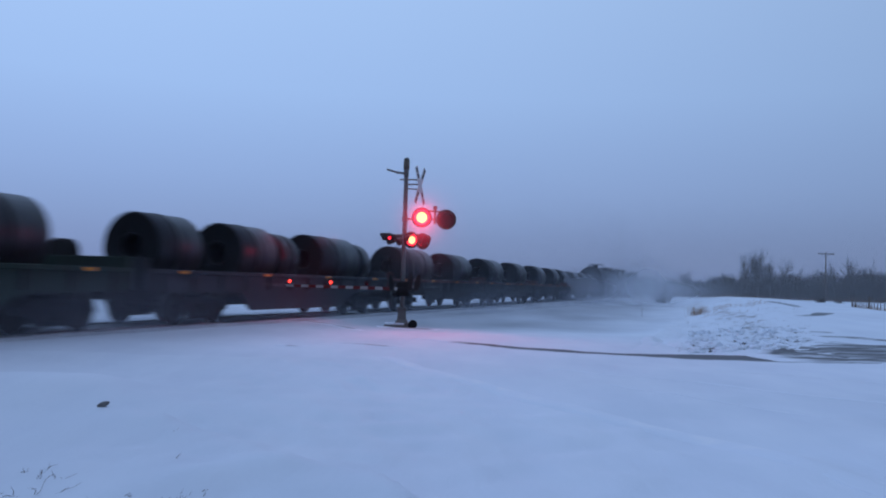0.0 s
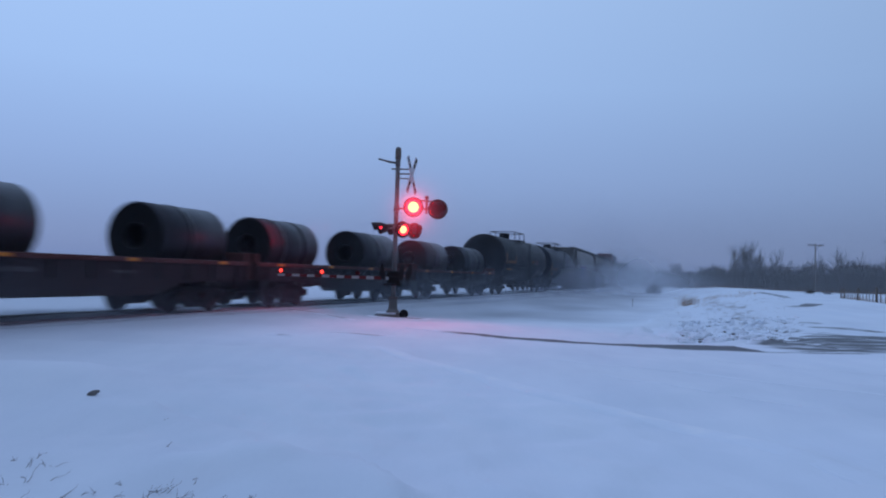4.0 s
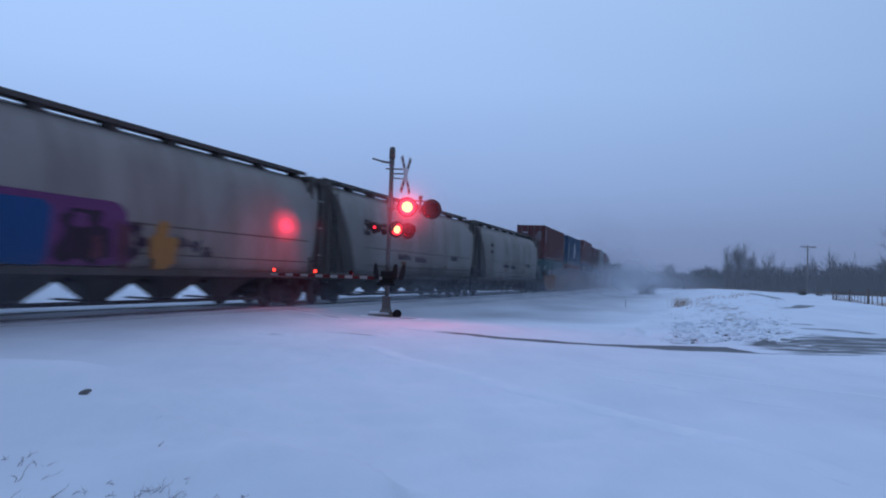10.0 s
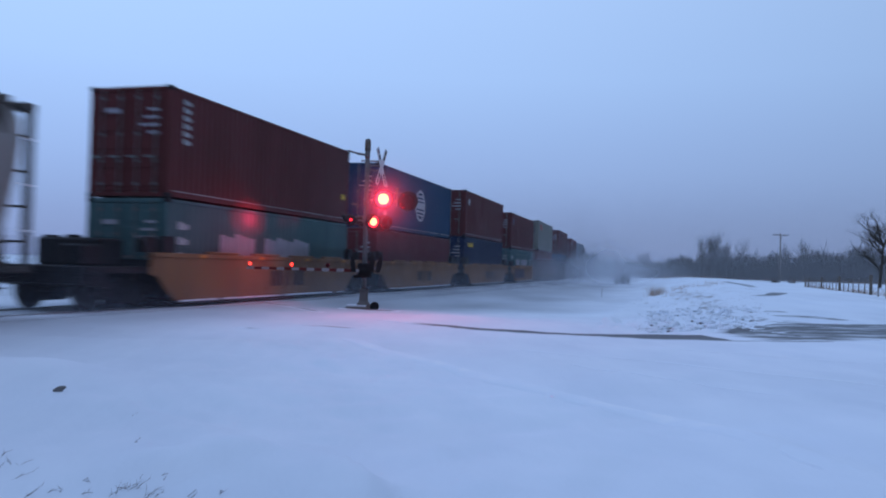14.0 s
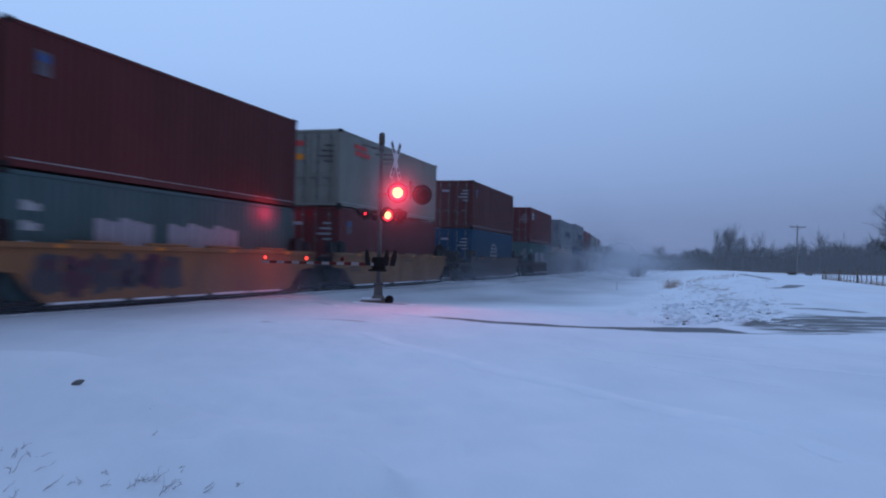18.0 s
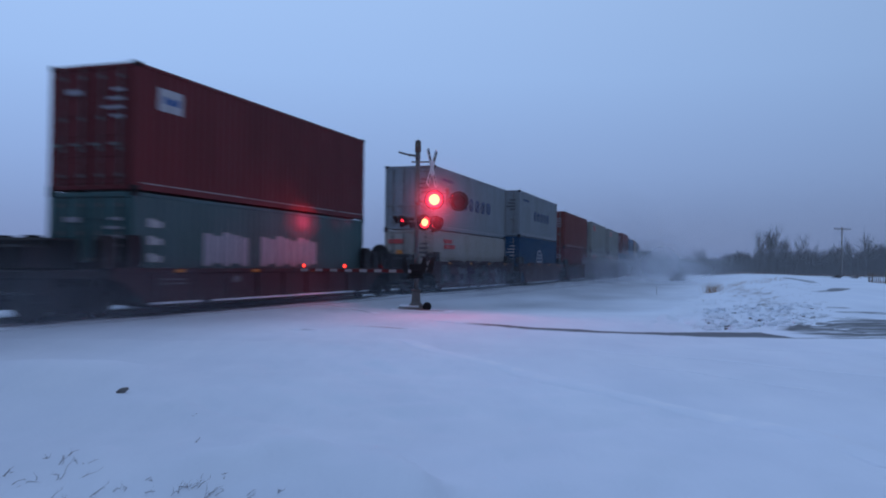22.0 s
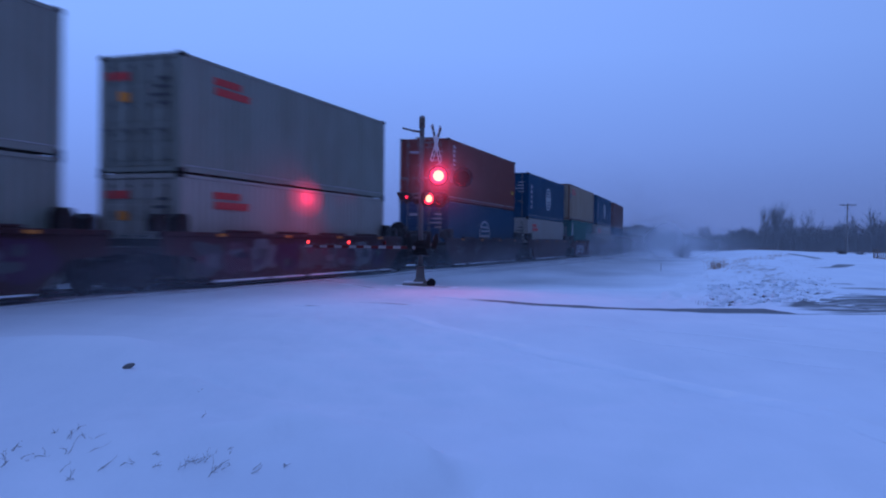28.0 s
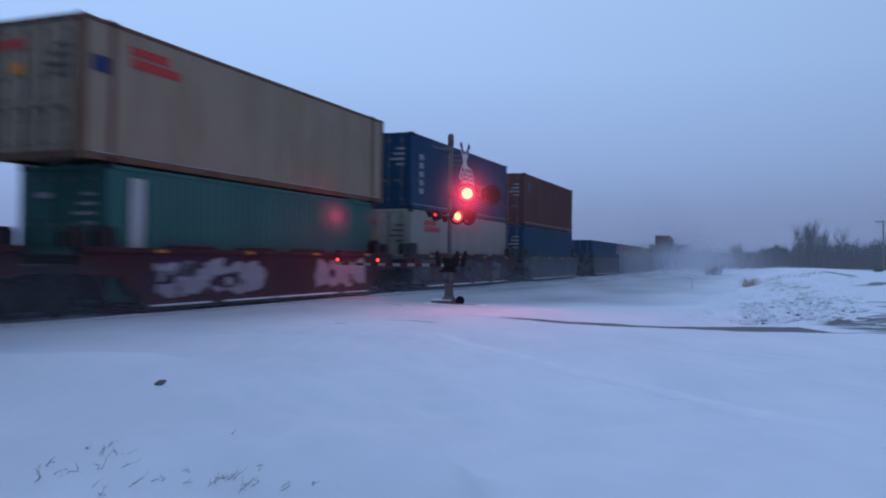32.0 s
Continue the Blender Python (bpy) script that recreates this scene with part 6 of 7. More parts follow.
            for z in (1.7, 2.6, 3.5):
                bm = B()
                rod(bm, (h + 0.20, -1.62, z), (h + 0.62, -1.50, z), 0.02, seg=6)
                part("grab_iron", bm, SIGNWHITE, ob, "pale grab iron")
            bm = B()
            rounded_box(bm, h - 0.5, h + 0.5, -0.9, 0.9, 1.0, 1.55, 0.05)
            part("brake_rigging", bm, STEEL, ob)
        bm = B()
        rounded_box(bm, min(s * (h - 2.1), s * (h + 0.05)), max(s * (h - 2.1), s * (h + 0.05)), -1.5, 1.5, 0.90, 1.0, 0.01)
        part("end_platform", bm, HOPPERDARK, ob)
        ladder(ob, s * (h - 0.35), -1.56 if s < 0 else -1.66, 0.45, 4.3 if s < 0 else 1.6, 0.42)
        ladder(ob, s * (h + 0.02), 0.9, 1.0, 4.5, 0.42, "y")
        bm = B()
        lathe(bm, [(-0.03, 0.24), (-0.03, 0.28), (0.03, 0.28), (0.03, 0.24)], "x", (s * (h + 0.02) if s < 0 else h - 0.1, 0.5, 1.9 if s < 0 else 1.3), 16)
        part("hand_brake", bm, STEEL, ob)
        truck(ob, -h + 1.35 if s < 0 else h - 0.95)
        coupler(ob, s * (h + 0.02), s)
    side = -1.61
    if seed == 1:
        def sprayed(x, z, wide, high, lift, colour, seed_no, rough=0.10, square=0.6):
            bm = B()
            blob(bm, x, z, wide / 2, high / 2, side - lift, seed_no, 30, rough, square)
            part("graffiti", bm, SPRAY[colour], ob, colour + " spray-painted patch of graffiti")
        sprayed(-h + 6.6, 1.82, 5.9, 1.42, 0.002, "violet", 61, 0.05, 0.28)
        sprayed(-h + 5.5, 1.76, 3.3, 1.26, 0.010, "blue", 62, 0.04, 0.2)
        sprayed(-h + 8.1, 1.70, 1.5, 1.10, 0.010, "black", 63, 0.28)
        sprayed(-h + 8.0, 2.05, 0.5, 0.30, 0.018, "violet", 64, 0.3)
        sprayed(-h + 8.5, 1.50, 0.35, 0.5, 0.018, "pink", 65, 0.3)
        sprayed(-h + 9.35, 1.65, 0.5, 0.95, 0.010, "pink", 66, 0.3)
        for i, (x, z) in enumerate(((9.75, 2.0), (9.95, 1.7), (9.7, 1.45), (11.55, 1.75), (12.1, 1.7), (12.6, 1.55))):
            sprayed(-h + x, z, 0.42, 0.26, 0.012, "black" if i < 3 else "ash", 70 + i, 0.4)
        sprayed(-h + 10.8, 1.52, 1.05, 0.80, 0.008, "amber", 67, 0.22)
        sprayed(-h + 10.75, 1.95, 0.45, 0.55, 0.012, "amber", 68, 0.22)
        bars(ob, "number_bar", [(-h + 3.4, -h + 4.1, 2.55, 2.75), (-h + 3.4, -h + 4.1, 2.25, 2.45)], side - 0.004, BLACK, "dark number bar")
    else:
        bars(ob, "number_bar", [(-h + 3.0, -h + 3.7, 3.0, 3.2), (-h + 3.0, -h + 3.7, 2.6, 2.8)], side, BLACK, "dark number bar")
        bars(ob, "mark_bar", [(-h + 6.8, -h + 8.4, 1.75, 2.0), (-h + 9.0, -h + 10.6, 1.7, 1.95), (h - 4.4, h - 3.2, 1.9, 2.15)], side - 0.006, SPRAY["ash"], "blurred dark bar of lettering")
        bars(ob, "orange_mark", [(-h + 7.2, -h + 7.8, 1.55, 1.68), (h - 5.6, h - 5.1, 1.5, 1.62)], side, DULLORANGE, "small orange label")
    ob["base"] = 0.0
    rolls(ob, mid)
    return ob


# -- tank cars --
TANKBLACK = paint("black_tank_paint", (0.011, 0.0115, 0.015), 0.5, 0, (0.028, 0.026, 0.026), 0.4, 0.8, spec=0.11)
TANKBLUE = paint("blue_black_tank_paint", (0.012, 0.016, 0.027), 0.45, 0, (0.05, 0.05, 0.05), 0.4, 0.8)


def tank_car(mid, length, mat, label, marks, rail_at, dome_at):
    ob = thing("tank_car", label, "railcar", "tank cars of the train")
    h, r, zc = length / 2, 1.52, 2.36
    bm = B()
    prof = [(-h + 0.62 - 0.62 * math.cos(a), r * math.sin(a)) for a in (0.02, 0.3, 0.6, 0.9, 1.2, 1.4)]
    prof = prof + [(-h + 0.64, r), (h - 0.64, r)] + [(-x, q) for x, q in prof[::-1]]
    lathe(bm, prof, "x", (0, 0, zc), 44)
    part("tank", bm, mat, ob)
    for x in (-h + 0.64, -2.6, 2.6, h - 0.64):
        bm = B()
        lathe(bm, [(x - 0.03, r + 0.001), (x - 0.03, r + 0.012), (x + 0.03, r + 0.012), (x + 0.03, r + 0.001)], "x", (0, 0, zc), 44)
        part("weld_band", bm, mat, ob)
    # walkway with rails round the dome
    bm = B()
    rounded_box(bm, rail_at - 0.3, rail_at + 1.7, -1.0, 1.0, zc + r - 0.16, zc + r - 0.08, 0.01)
    part("dome_platform", bm, STEEL, ob)
    bm = B()
    z0, z1 = zc + r - 0.16, zc + r + 0.44
    for x in (rail_at - 1.6, rail_at, rail_at + 1.6):
        for y in (-0.9, 0.9):
            rod(bm, (x, y, z0 - 0.25), (x, y, z1), 0.026, seg=6)
    for y in (-0.9, 0.9):
        rod(bm, (rail_at - 1.6, y, z1), (rail_at + 1.6, y, z1), 0.028, seg=6)
    for x in (rail_at - 1.6, rail_at + 1.6):
        rod(bm, (x, -0.9, z1), (x, 0.9, z1), 0.028, seg=6)
    part("safety_rail", bm, STEEL, ob)
    bm = B()
    lathe(bm, [(zc + r - 0.1, 0.36), (zc + r + 0.28, 0.36), (zc + r + 0.36, 0.34), (zc + r + 0.38, 0.05)], "z", (dome_at, 0, 0), 18)
    part("dome", bm, mat, ob)
    bm = B()
    lathe(bm, [(zc + r - 0.1, 0.12), (zc + r + 0.18, 0.12), (zc + r + 0.22, 0.05)], "z", (dome_at - 0.75, 0.0, 0), 10)
    lathe(bm, [(zc + r - 0.1, 0.10), (zc + r + 0.16, 0.10), (zc + r + 0.2, 0.04)], "z", (dome_at + 1.0, 0.2, 0), 10)
    part("valve", bm, STEEL, ob)
    ladder(ob, 0.0, -r - 0.06, 0.55, zc + r - 0.2, 0.5)
    for s in (-1, 1):
        bm = B()
        rounded_box(bm, min(s * (h - 3.1), s * (h + 0.6)), max(s * (h - 3.1), s * (h + 0.6)), -0.32, 0.32, 0.60, 0.98, 0.02)
        rounded_box(bm, min(s * (h - 1.9), s * (h - 1.2)), max(s * (h - 1.9), s * (h - 1.2)), -1.35, 1.35, 0.62, 1.15, 0.04)
        part("stub_sill", bm, STEEL, ob)
    for s in (-1, 1):
        bm = B()
        rounded_box(bm, min(s * (h - 0.1), s * (h + 0.55)), max(s * (h - 0.1), s * (h + 0.55)), -1.45, 1.45, 0.78, 0.86, 0.01)
        for y in (-1.42, 1.42):
            rod(bm, (s * (h + 0.5), y, 0.82), (s * (h + 0.5), y, 1.75), 0.022, seg=6)
        rod(bm, (s * (h + 0.5), -1.42, 1.75), (s * (h + 0.5), 1.42, 1.75), 0.022, seg=6)
        part("end_platform", bm, STEEL, ob)
        truck(ob, s * (h - (1.0 if s < 0 else 1.55)))
        coupler(ob, s * (h + 0.5), s)
        ladder(ob, s * (h + 0.3), -1.45, 0.30, 0.85, 0.4)
    bm = B()
    rod(bm, (-h + 3.0, -1.05, 0.62), (h - 3.0, -1.05, 0.62), 0.035, seg=6)
    lathe(bm, [(0.35, 0.16), (0.9, 0.22)], "z", (0.4, 0, 0), 12)
    part("brake_pipe", bm, STEEL, ob)
    for i, (x0, x1, a0, a1, m, words) in enumerate(marks):
        # bars that follow the round flank, angles in degrees below the level
        bm = B()
        k = 5
        R = r + 0.006
        lo = [[bm.verts.new((x, -R * math.cos(radians(a0 + (a1 - a0) * j / k)), zc + R * math.sin(radians(a0 + (a1 - a0) * j / k)))) for j in range(k + 1)] for x in (x0, x1)]
        for j in range(k):
            bm.faces.new((lo[0][j], lo[1][j], lo[1][j + 1], lo[0][j + 1]))
        part("mark", bm, m, ob, words)
    ob["base"] = 0.0
    rolls(ob, mid)
    return ob


# -- coil cars --
COILRED = paint("faded_red_sill_paint", (0.095, 0.034, 0.032), 0.65, 0, (0.07, 0.04, 0.035), 0.5)
COILGREEN = paint("dark_green_sill_paint", (0.022, 0.040, 0.032), 0.65, 0, (0.05, 0.045, 0.04), 0.5)
COILSLATE = paint("slate_sill_paint", (0.032, 0.036, 0.045), 0.65, 0, (0.05, 0.045, 0.04), 0.5)


def coil_car(mid, length, mat, words, deep=False):
    ob = thing("coil_car", f"{words} flat coil car carrying steel coils", "railcar", "coil cars of the train")
    h = length / 2
    for y, s in ((-1.45, 1), (1.45, -1)):
        bm = B()
        low = 0.32 if deep else 0.50
        prism(bm, [(-h, 1.34), (-h, 0.86), (-h + 4.0, 0.80), (-h + 4.6, low), (h - 4.2, low), (h - 3.0, 0.80), (h, 0.86), (h, 1.34)], "y", y, y + s * 0.10)
        part("side_sill", bm, STEEL if not deep else mat, ob)
        bm = B()
        rounded_box(bm, -h, h, min(y - s * 0.05, y + s * 0.16), max(y - s * 0.05, y + s * 0.16), 1.26, 1.37, 0.015)
        part("top_flange", bm, mat, ob)
        for i in range(12):
            bm = B()
            x = -h + 0.6 + i * (length - 1.2) / 11
            rounded_box(bm, x - 0.05, x + 0.05, min(y - s * 0.05, y), max(y - s * 0.05, y), 0.88, 1.26, 0.01)
            part("stake_pocket", bm, STEEL, ob)
        for i in range(4):
            bm = B()
            x = -h + 1.2 + i * (length - 2.7) / 3
            box(bm, x, x + 0.3, min(y - s * 0.056, y - s * 0.05), max(y - s * 0.056, y - s * 0.05), 1.28, 1.35)
            part("reflector", bm, ORANGE, ob, "small orange reflector plate")
    bm = B()
    # deck with a V trough
    prism(bm, [(-1.42, 1.20), (-1.42, 1.28), (-0.80, 1.28), (-0.25, 1.02), (0.25, 1.02), (0.80, 1.28), (1.42, 1.28), (1.42, 1.20), (0.8, 1.18), (0.3, 0.92), (-0.3, 0.92), (-0.8, 1.18)], "x", -h + 0.02, h - 0.02)
    part("deck", bm, STEEL, ob)
    bm = B()
    box(bm, -h - 0.1, h + 0.1, -0.3, 0.3, 0.62, 0.94)
    part("centre_sill", bm, STEEL, ob)
    for s in (-1, 1):
        bm = B()
        rounded_box(bm, min(s * (h - 0.12), s * h), max(s * (h - 0.12), s * h), -1.44, 1.44, 0.86, 1.62, 0.015)
        part("end_bulkhead", bm, mat, ob)
        truck(ob, s * (h - 1.75) if s > 0 else -h + 2.8)
        coupler(ob, s * h, s)
        ladder(ob, s * (h - 0.4), -1.5, 0.38, 1.25, 0.42)
        bm = B()
        lathe(bm, [(-0.03, 0.28), (-0.03, 0.33), (0.03, 0.33), (0.03, 0.28)], "x", (s * (h + 0.1), 0.7, 1.7), 14)
        rod(bm, (s * (h + 0.1), 0.7, 0.9), (s * (h + 0.1), 0.7, 1.7), 0.03, seg=6)
        part("hand_brake", bm, STEEL, ob)
    bars(ob, "number_bar", [(-2.2, -0.9, 1.0, 1.10), (1.2, 2.0, 1.0, 1.08)], -1.45, SPRAY["ash"], "small bar of a number")
    ob["base"] = 0.0
    rolls(ob, mid)
    return ob


def steel_coil(a, b, r=0.87, bands=1):
    """A roll of sheet steel lying along the train, with its eye and straps."""
    ob = thing("steel_coil", "dark steel coil strapped lengthwise in a coil car", "steel coil", "coils on the train")
    w = (b - a) / 2
    bm = B()
    eye = 0.33
    lathe(bm, [(-w, eye), (-w, r - 0.03), (-w + 0.03, r), (w - 0.03, r), (w, r - 0.03), (w, eye)], "x", (0, 0, r), 40)
    for f in [f for f in bm.faces if len(f.verts) > 8]:
        bm.faces.remove(f)
    lathe(bm, [(-w, eye), (w, eye)], "x", (0, 0, r), 40)
    for f in [f for f in bm.faces if len(f.verts) > 8]:
        bm.faces.remove(f)
    part("coil", bm, COILSTEEL, ob)
    # end faces turn from the sky: their shade is painted as a darker steel
    for x, way in ((-w - 0.004, -1), (w + 0.004, 1)):
        bm = B()
        lathe(bm, [(x, eye + 0.02), (x + 0.010 * way, 0.5 * (r + eye)), (x + 0.002 * way, r - 0.04)], "x", (0, 0, r), 40)
        for f in [f for f in bm.faces if len(f.verts) > 8]:
            bm.faces.remove(f)
        part("end_face", bm, COILEND, ob, "edge of the rolled sheet, shade painted in")
    for i in range(bands):
        x = -w + 2 * w * (0.42 if bands == 1 else (0.25 + 0.45 * i))
        bm = B()
        lathe(bm, [(x - 0.11, r + 0.001), (x - 0.11, r + 0.012), (x + 0.11, r + 0.012), (x + 0.11, r + 0.001)], "x", (0, 0, r), 40)
        part("strap", bm, STRAP, ob)
    ob["base"] = 1.06
    rolls(ob, (a + b) / 2)
    return ob


# coil cars at the head of what is seen
for lead, trail, mat, words, deep in ((-202.0, -187.4, COILGREEN, "dark green", True), (-186.9, -172.3, COILSLATE, "slate-painted", True), (-171.8, -158.1, COILRED, "faded red", False), (-157.6, -143.4, COILRED, "faded red", False),
                                      (-142.9, -129.3, COILRED, "faded red", False), (-128.8, -115.5, COILRED, "faded red", False), (-115.0, -100.6, COILRED, "faded red", False)):
    coil_car((lead + trail) / 2, trail - lead, mat, words, deep)
for i, (a, b) in enumerate(((-192.0, -189.3), (-185.3, -184.0), (-181.6, -180.2), (-179.6, -178.3), (-176.4, -174.0), (-173.6, -172.4), (-168.4, -165.0), (-161.3, -158.5), (-154.1, -151.0), (-146.5, -144.0),
                            (-139.1, -136.5), (-132.0, -129.6), (-126.6, -123.8), (-119.2, -115.9), (-111.6, -108.5), (-104.8, -101.0))):
    if i in (2, 4):
        b += 0.16
    elif i in (3, 5):
        a, b = a + 0.42, b - 0.20
    steel_coil(a - 0.36, b + 0.12, 0.80 if i in (3, 5) else 0.87, 1 if i % 3 else 2)
# two tank cars
tank_car(-90.55, 15.9, TANKBLACK, "black tank car with a railed dome platform, grimy", [
    (-6.4, -4.1, -12, -5, DULLORANGE, "faded orange band of lettering bars"), (-4.4, -4.1, -6, 7, DULLORANGE, "upright orange strip"), (-6.3, -4.8, -29, -26, SPRAY["amber"], "thin faded bars"),
    (-7.15, -6.85, -15, 12, DULLORANGE, "upright orange strip"), (-2.1, -0.5, 2, 5, SPRAY["ash"], "pale bars of lettering"), (-2.1, -0.9, -2, 0, SPRAY["ash"], "pale bars of lettering"), (-2.2, -2.0, 1, 9, REDPAINT, "red mark"),
    (1.4, 2.2, -7, 0, DULLORANGE, "orange square label"), (3.1, 3.6, -9, 3, REDPAINT, "dull red mark"), (5.0, 5.3, -33, -26, WHITEMARK, "white diamond placard"), (6.8, 7.1, -44, -35, WHITEMARK, "white diamond placard"), (6.0, 6.9, -6, 4, SPRAY["ash"], "grey rectangular label")], -0.5, -1.5)
tank_car(-73.3, 15.2, TANKBLUE, "blue-black tank car with a railed dome platform", [
    (-6.3, -4.1, -20, -15, DULLORANGE, "faded orange band of lettering bars"), (-6.0, -4.6, -36, -33, SPRAY["amber"], "thin faded bars"), (-4.0, -3.4, -22, -9, DULLORANGE, "upright orange strip"), (-6.9, -6.6, -27, 3, DULLORANGE, "upright orange strip"),
    (-1.0, 0.0, -25, -22, SPRAY["ash"], "pale bars of lettering"), (1.9, 2.95, -18, -16, SPRAY["white"], "pale bars of lettering"), (1.9, 2.8, -22, -20, SPRAY["white"], "pale bars of lettering"), (1.95, 2.6, -26, -24, SPRAY["ash"], "pale bars of lettering"), (4.0, 4.75, -24, -16, YELLOW, "yellow rectangular label"),
    (5.0, 5.45, -27, -23, SPRAY["ash"], "grey label"), (5.6, 6.4, -22, -12, SPRAY["ash"], "grey panel of small lettering"), (5.95, 6.2, -41, -33, WHITEMARK, "white diamond placard")], 0.1, -0.5)
for i, mid in enumerate((-55.2, -35.1, -15.1)):
    hopper_car(mid, i + 1)

# double stacks: head of the stack, lower box, upper box, marks, high lower box, well
HI, LO, FLOOR = 2.896, 2.591, 0.21
STACKS = [
    (0.0, "teal", "oxide", "white_words", "upright_bars", LO, "orange", "block"), (15.65, "wine", "blue", "", "round_logo", LO, "orange", "block"), (31.46, "navy", "oxide", "yellow", "dot", HI, "orange", "block"),
    (47.34, "teal", "oxide", "white_words", "label", LO, "orange", "dark"), (63.19, "wine", "grey", "label", "red_logo", HI, "orange", ""),
    (82.91, "blue", "oxide", "low_round_logo", "label", HI, "rust", ""), (102.86, "teal", "wine", "white_words", "wide_label", LO, "maroon", ""),
    (122.69, "pale", "coolgrey", "red_logo", "blue_blocks", LO, "darkred", "mixed"), (138.60, "blue", "coolgrey", "low_round_logo", "blue_blocks", HI, "darkred", ""), (154.43, "wine", "brick", "", "", LO, "maroon", "dark"),
    (170.1, "grey", "grey", "red_logo", "red_logo", LO, "maroon", "mixed"), (186.0, "pale", "grey", "red_logo", "red_logo", LO, "darkred", "mixed"),
    (205.65, "blue", "brick", "low_round_logo", "upright_bars", HI, "maroon", ""), (221.40, "pale", "blue", "red_logo", "round_logo", LO, "maroon", ""), (236.90, "green", "tan", "white_band", "red_logo", HI, "darkred", "white"),
    (252.35, "pale", "blue", "red_logo", "round_logo", HI, "darkred", "mixed"), (267.90, "blue", "brown", "", "label", HI, "slate", ""),
    (287.65, "blue", "", "", "", LO, "slate", ""), (303.45, "brick", "", "", "", LO, "slate", ""), (319.25, "tan", "", "", "", LO, "slate", ""), (335.05, "brown", "", "", "", LO, "slate", ""), (350.85, "blue", "", "", "", LO, "slate", ""),
    (374.0, "tan", "brick", "", "", LO, "maroon", ""), (389.8, "pale", "brown", "", "", LO, "maroon", ""), (405.6, "blue", "grey", "", "", LO, "maroon", ""), (421.4, "brick", "brown", "", "", LO, "maroon", ""), (437.2, "grey", "blue", "", "", HI, "maroon", "")]
CAR_HEADS, CAR_TAILS = (0, 5, 6, 7, 12, 17, 22), (4, 5, 6, 11, 16, 21, 26)
for i, (head, low, up, low_mark, up_mark, tall, well, tags) in enumerate(STACKS):
    mid = head + 6.095
    well_car(well, mid, i in CAR_HEADS, i in CAR_TAILS, "ribbed" if i == 6 else "deep", tags)
    container(low, tall, mid, FLOOR, 12.19, low_mark, i > 16)
    if up:
        container(up, HI, mid, FLOOR + tall + 0.02, 13.72 if up == "tan" else 12.19, up_mark, i > 16)


# ---- blown snow, added haze and lamp halo: rigid sheets along the track, over the far field and at the lamp ----
def sheet(name, at, wide, high, turn, mat, label, bow=0.0):
    """An upright, slightly bowed leaf of powder, haze or halo."""
    bm = B()
    k, rows = 12, []
    for i in range(k + 1):
        t = 2 * i / k - 1
        rows.append([bm.verts.new((t * wide / 2, bow * (1 - t * t), h)) for h in (-high / 2, high / 2)])
    for a, b in zip(rows, rows[1:]):
        bm.faces.new((a[0], b[0], b[1], a[1])).smooth = True
    ob = solid(name, bm, mat, label, "blowing snow", "veils of blown snow", "stuff")
    ob.matrix_basis = pose(at[0], at[1], at[2], 0, 0, turn)
    ob.visible_shadow = False
    return ob


CLOUD = powder("snow_powder_cloud", (0.66, 0.69, 0.75), 0.66, 0.22)
HAZE = powder("far_haze", (0.64, 0.66, 0.70), 0.30, 0.01, 0.8)
LAMPHALO = powder("lamp_halo", (0.8, 0.8, 0.82), 0.12, 0.8)
LAMPHALOFAR = powder("thin_lamp_halo", (0.8, 0.8, 0.82), 0.06, 0.8)
for s, wide, high in ((75, 16, 5), (110, 22, 6), (150, 30, 7), (200, 40, 8)):
    p, h = track(s, -2.5, 1.2)
    sheet("snow_cloud", p, wide, high, -16, CLOUD, "pale cloud of snow powder raised by the train", 1.0)
sheet("snow_cloud", (*az(15.0, 84), 1.2), 16, 5, -16, CLOUD, "pale cloud of snow powder raised by the train", 1.0)
sheet("snow_cloud", (*az(13.9, 74), 1.8), 8, 6.5, -14, CLOUD, "pale plume of snow powder beside the rails", 0.5)
def veil(name, s0, s1, side, rows, mat, label, fade=8.0):
    """A long standing veil of powder that follows the track. rows: height at s0, height at s1, density."""
    bm = B()
    dense = bm.verts.layers.float.new("dense")
    k = int((s1 - s0) / 2)
    grid = []
    for i in range(k + 1):
        s = s0 + (s1 - s0) * i / k
        end = ease(s, s0, s0 + fade) * (1 - ease(s, s1 - fade, s1))
        line = []
        for low, high, f in rows:
            p, _ = track(s, side - 0.012 * max(0.0, s), low + (high - low) * i / k)
            v = bm.verts.new(p)
            v[dense] = f * end
            line.append(v)
        grid.append(line)
    for a, b in zip(grid, grid[1:]):
        for j in range(len(rows) - 1):
            bm.faces.new((a[j], b[j], b[j + 1], a[j + 1])).smooth = True
    ob = solid(name, bm, mat, label, "blowing snow", "veils of blown snow", "stuff")
    ob.visible_shadow = False
    return ob


LOWVEIL = veil_powder("blown_snow_at_the_rails", (0.47, 0.51, 0.60), 0.48, 0.22, (1, 1, 2.5))
# the tall veil is powder mist and also imitates lens glare over the darks
TALLVEIL = veil_powder("mist_and_glare_along_the_train", (0.56, 0.59, 0.66), 0.30, 0.09, (1, 1, 1.5))
veil("snow_dust", 2, 60, -2.0, [(0.0, 0.0, 0.55), (0.25, 0.4, 0.60), (0.7, 1.1, 0.28), (1.3, 2.2, 0.10), (2.4, 4.0, 0.0)], LOWVEIL, "thin low veil of powder blowing beside the rails", 20)
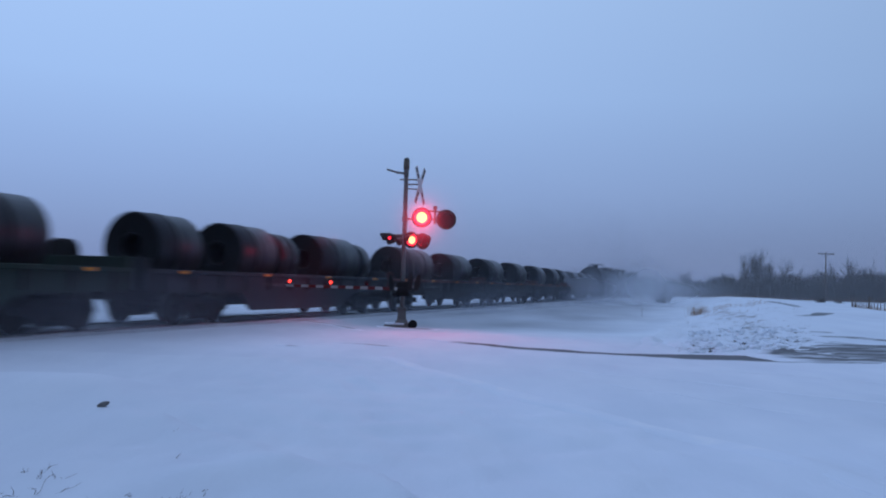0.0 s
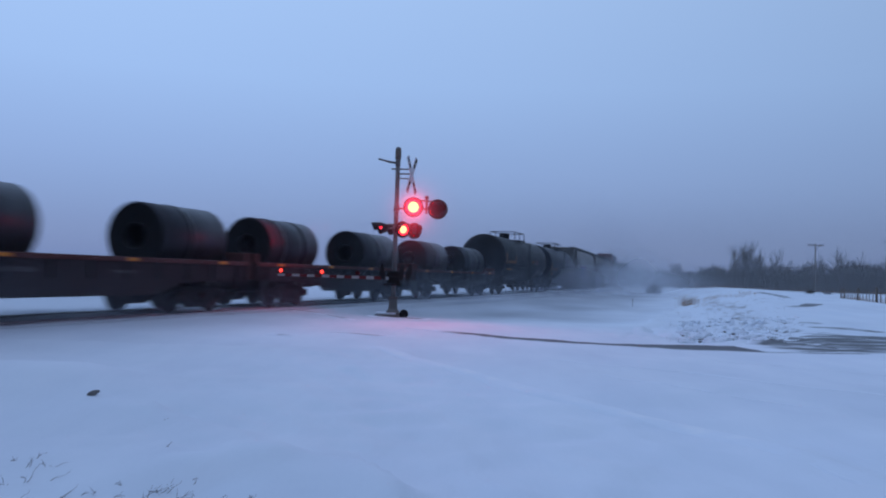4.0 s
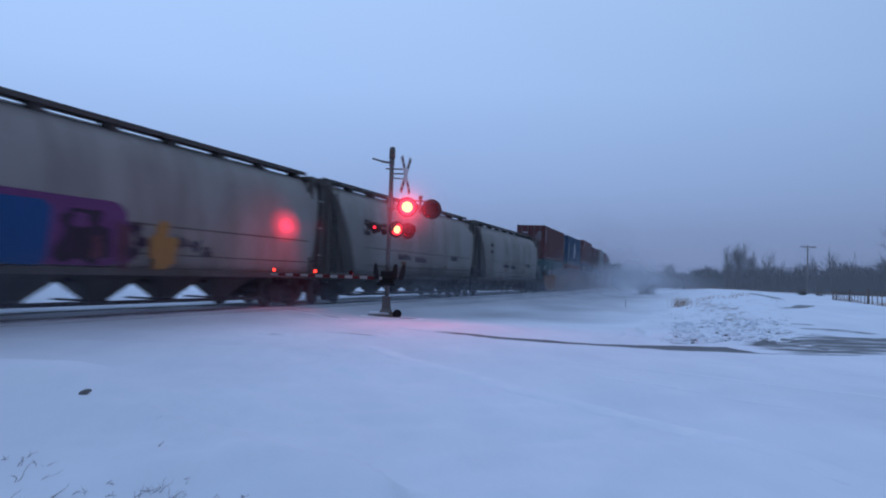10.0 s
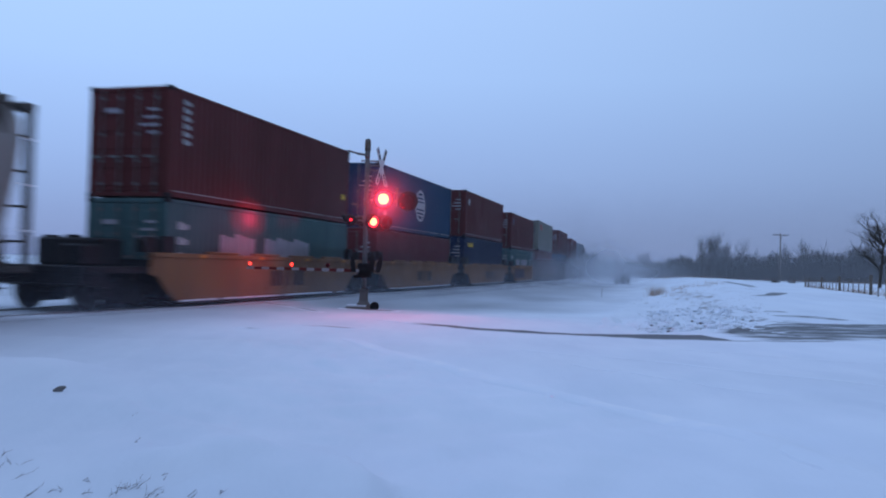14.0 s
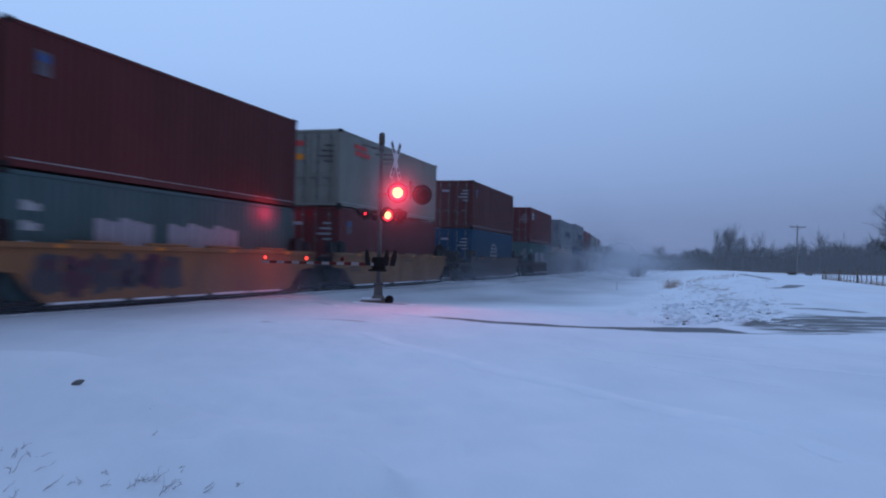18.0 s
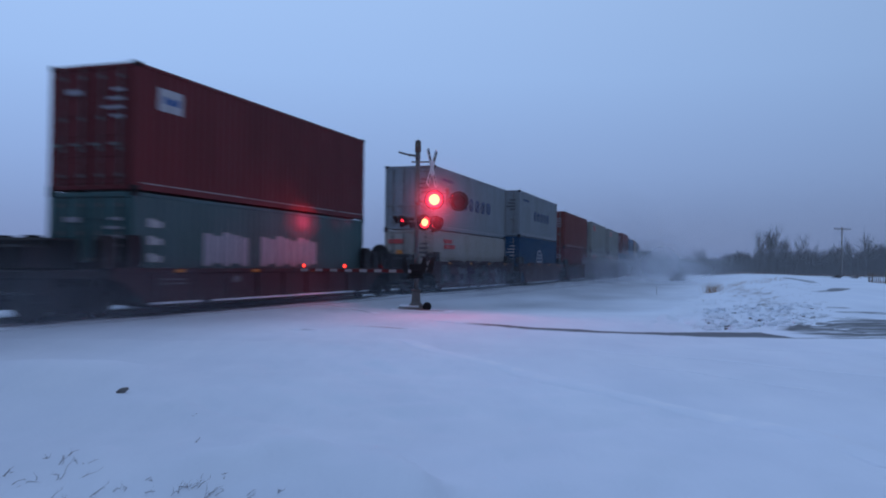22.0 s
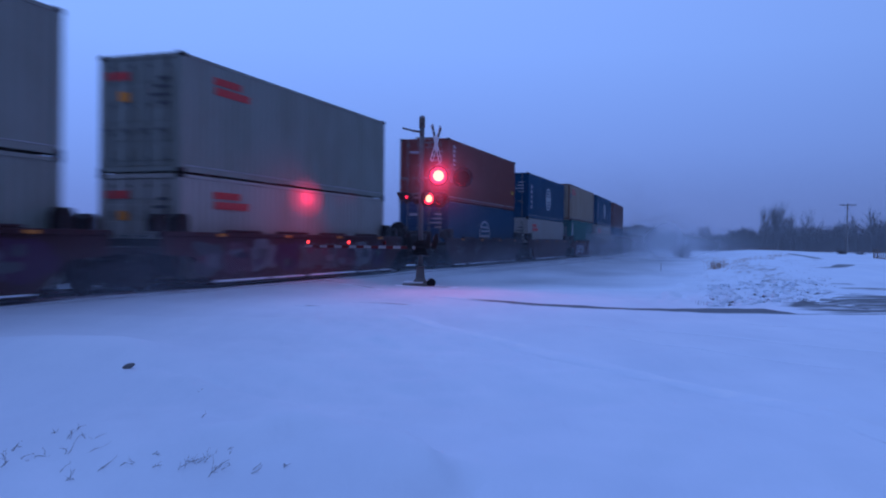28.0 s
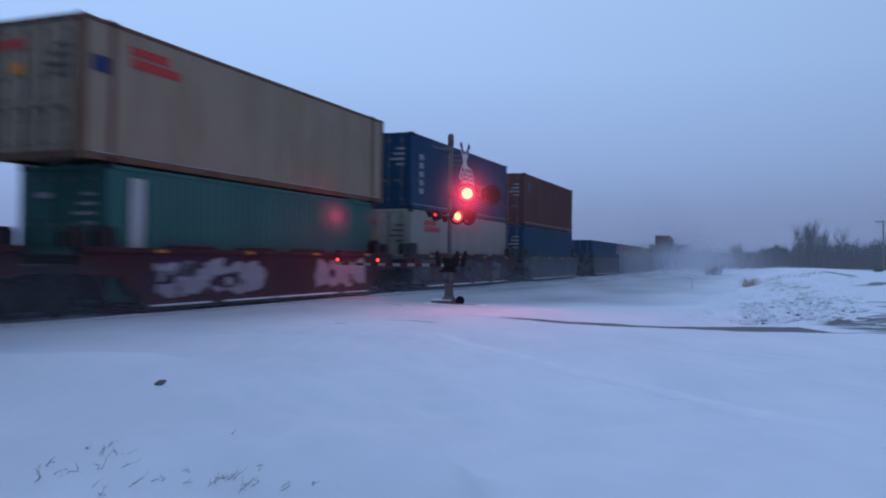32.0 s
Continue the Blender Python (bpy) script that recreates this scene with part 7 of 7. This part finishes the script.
veil("snow_dust", 20, 130, -3.6, [(0.0, 0.0, 0.6), (0.3, 0.9, 0.65), (0.7, 2.4, 0.42), (1.2, 4.2, 0.18), (2.2, 7.0, 0.0)], LOWVEIL, "thin low veil of powder blowing beside the rails", 22)
veil("snow_dust", 14, 150, -2.4, [(0.0, 0.0, 0.18), (1.0, 2.5, 0.22), (3.0, 5.0, 0.20), (5.5, 8.0, 0.10), (8.5, 12.0, 0.0)], TALLVEIL, "wide thin veil that mists the train and lifts its darks", 40)
FARVEIL = veil_powder("blown_snow_far_along_the_train", (0.56, 0.60, 0.68), 0.42, 0.09, (1, 1, 1.5))
veil("snow_dust", 45, 170, -4.4, [(0.0, 0.0, 0.7), (1.0, 2.0, 0.8), (2.4, 4.5, 0.6), (4.5, 8.0, 0.25), (8.0, 13.0, 0.0)], FARVEIL, "wide thin veil that mists the train and lifts its darks", 35)
GUST = powder("snow_gust", (0.50, 0.54, 0.63), 0.22, 0.35, 1.0, (1, 1, 2))
GUSTS = []
for i in range(11):
    gust = sheet("snow_gust", (0, 0, 0), 13 + 3 * (i % 3), 2.0 + 0.4 * (i % 2), 0, GUST, "low gust of powder dragged along by the train", 0.4)
    GUSTS.append((gust, 15 + 28.0 * i))
# added sheet that stands in for distance haze over the woods
x, y = az(19, 160)
sheet("haze_sheet", (x, y, 3), 300, 34, -19, HAZE, "faint wide sheet added to haze the far woods", 4)
# two sheets added to imitate the lamp's glare, only partly snow in the air
sheet("haze_sheet", (-0.62, 23.92, 3.22), 2.2, 2.2, 0, LAMPHALO, "sheet added to carry the lamp's red halo", 0.0)
sheet("haze_sheet", (-0.62, 23.55, 3.25), 5.0, 5.0, 0, LAMPHALOFAR, "sheet added to carry the lamp's red halo", 0.0)


# ---- what moves ----
def flip_rows(m, lit_first):
    """A bulb plate's turns: lit for half of each second, then dark."""
    rows = []
    def key(t, deg):
        if 0 <= t <= 32:
            rows.append((t, m @ pose(0, 0, 0, 0, deg, 0)))
    shown, deg = (True, 0) if lit_first else (False, 180)
    key(0, deg)
    for n in range(33):
        for t in (n + 0.367, n + 0.867):
            if t + 0.1 > 32:
                continue
            key(t, deg)
            key(t + 0.0333, deg + 60)
            key(t + 0.0667, deg + 120)
            deg += 180
            key(t + 0.1, deg)
    rows.append((32, m @ pose(0, 0, 0, 0, deg, 0)))
    return rows


def motions():
    for ob, middle in ROLLING:
        rows = []
        for t, head in RUN:
            p, h = track(head + middle, 0, RAIL + ob["base"])
            rows.append((t, pose(p.x, p.y, p.z, 0, 0, h)))
        del ob["base"]
        walk(ob, rows)
    for gust, start in GUSTS:
        rows = []
        for t in range(0, 33, 2):
            p, h = track(start - 9.0 * t, -2.3, RAIL + 0.55)
            rows.append((t, pose(p.x, p.y, p.z, 0, 0, h)))
        walk(gust, rows)
    for hub, m, lit_first, steady in BULBS:
        if not steady:
            walk(hub, flip_rows(m, lit_first))


motions()
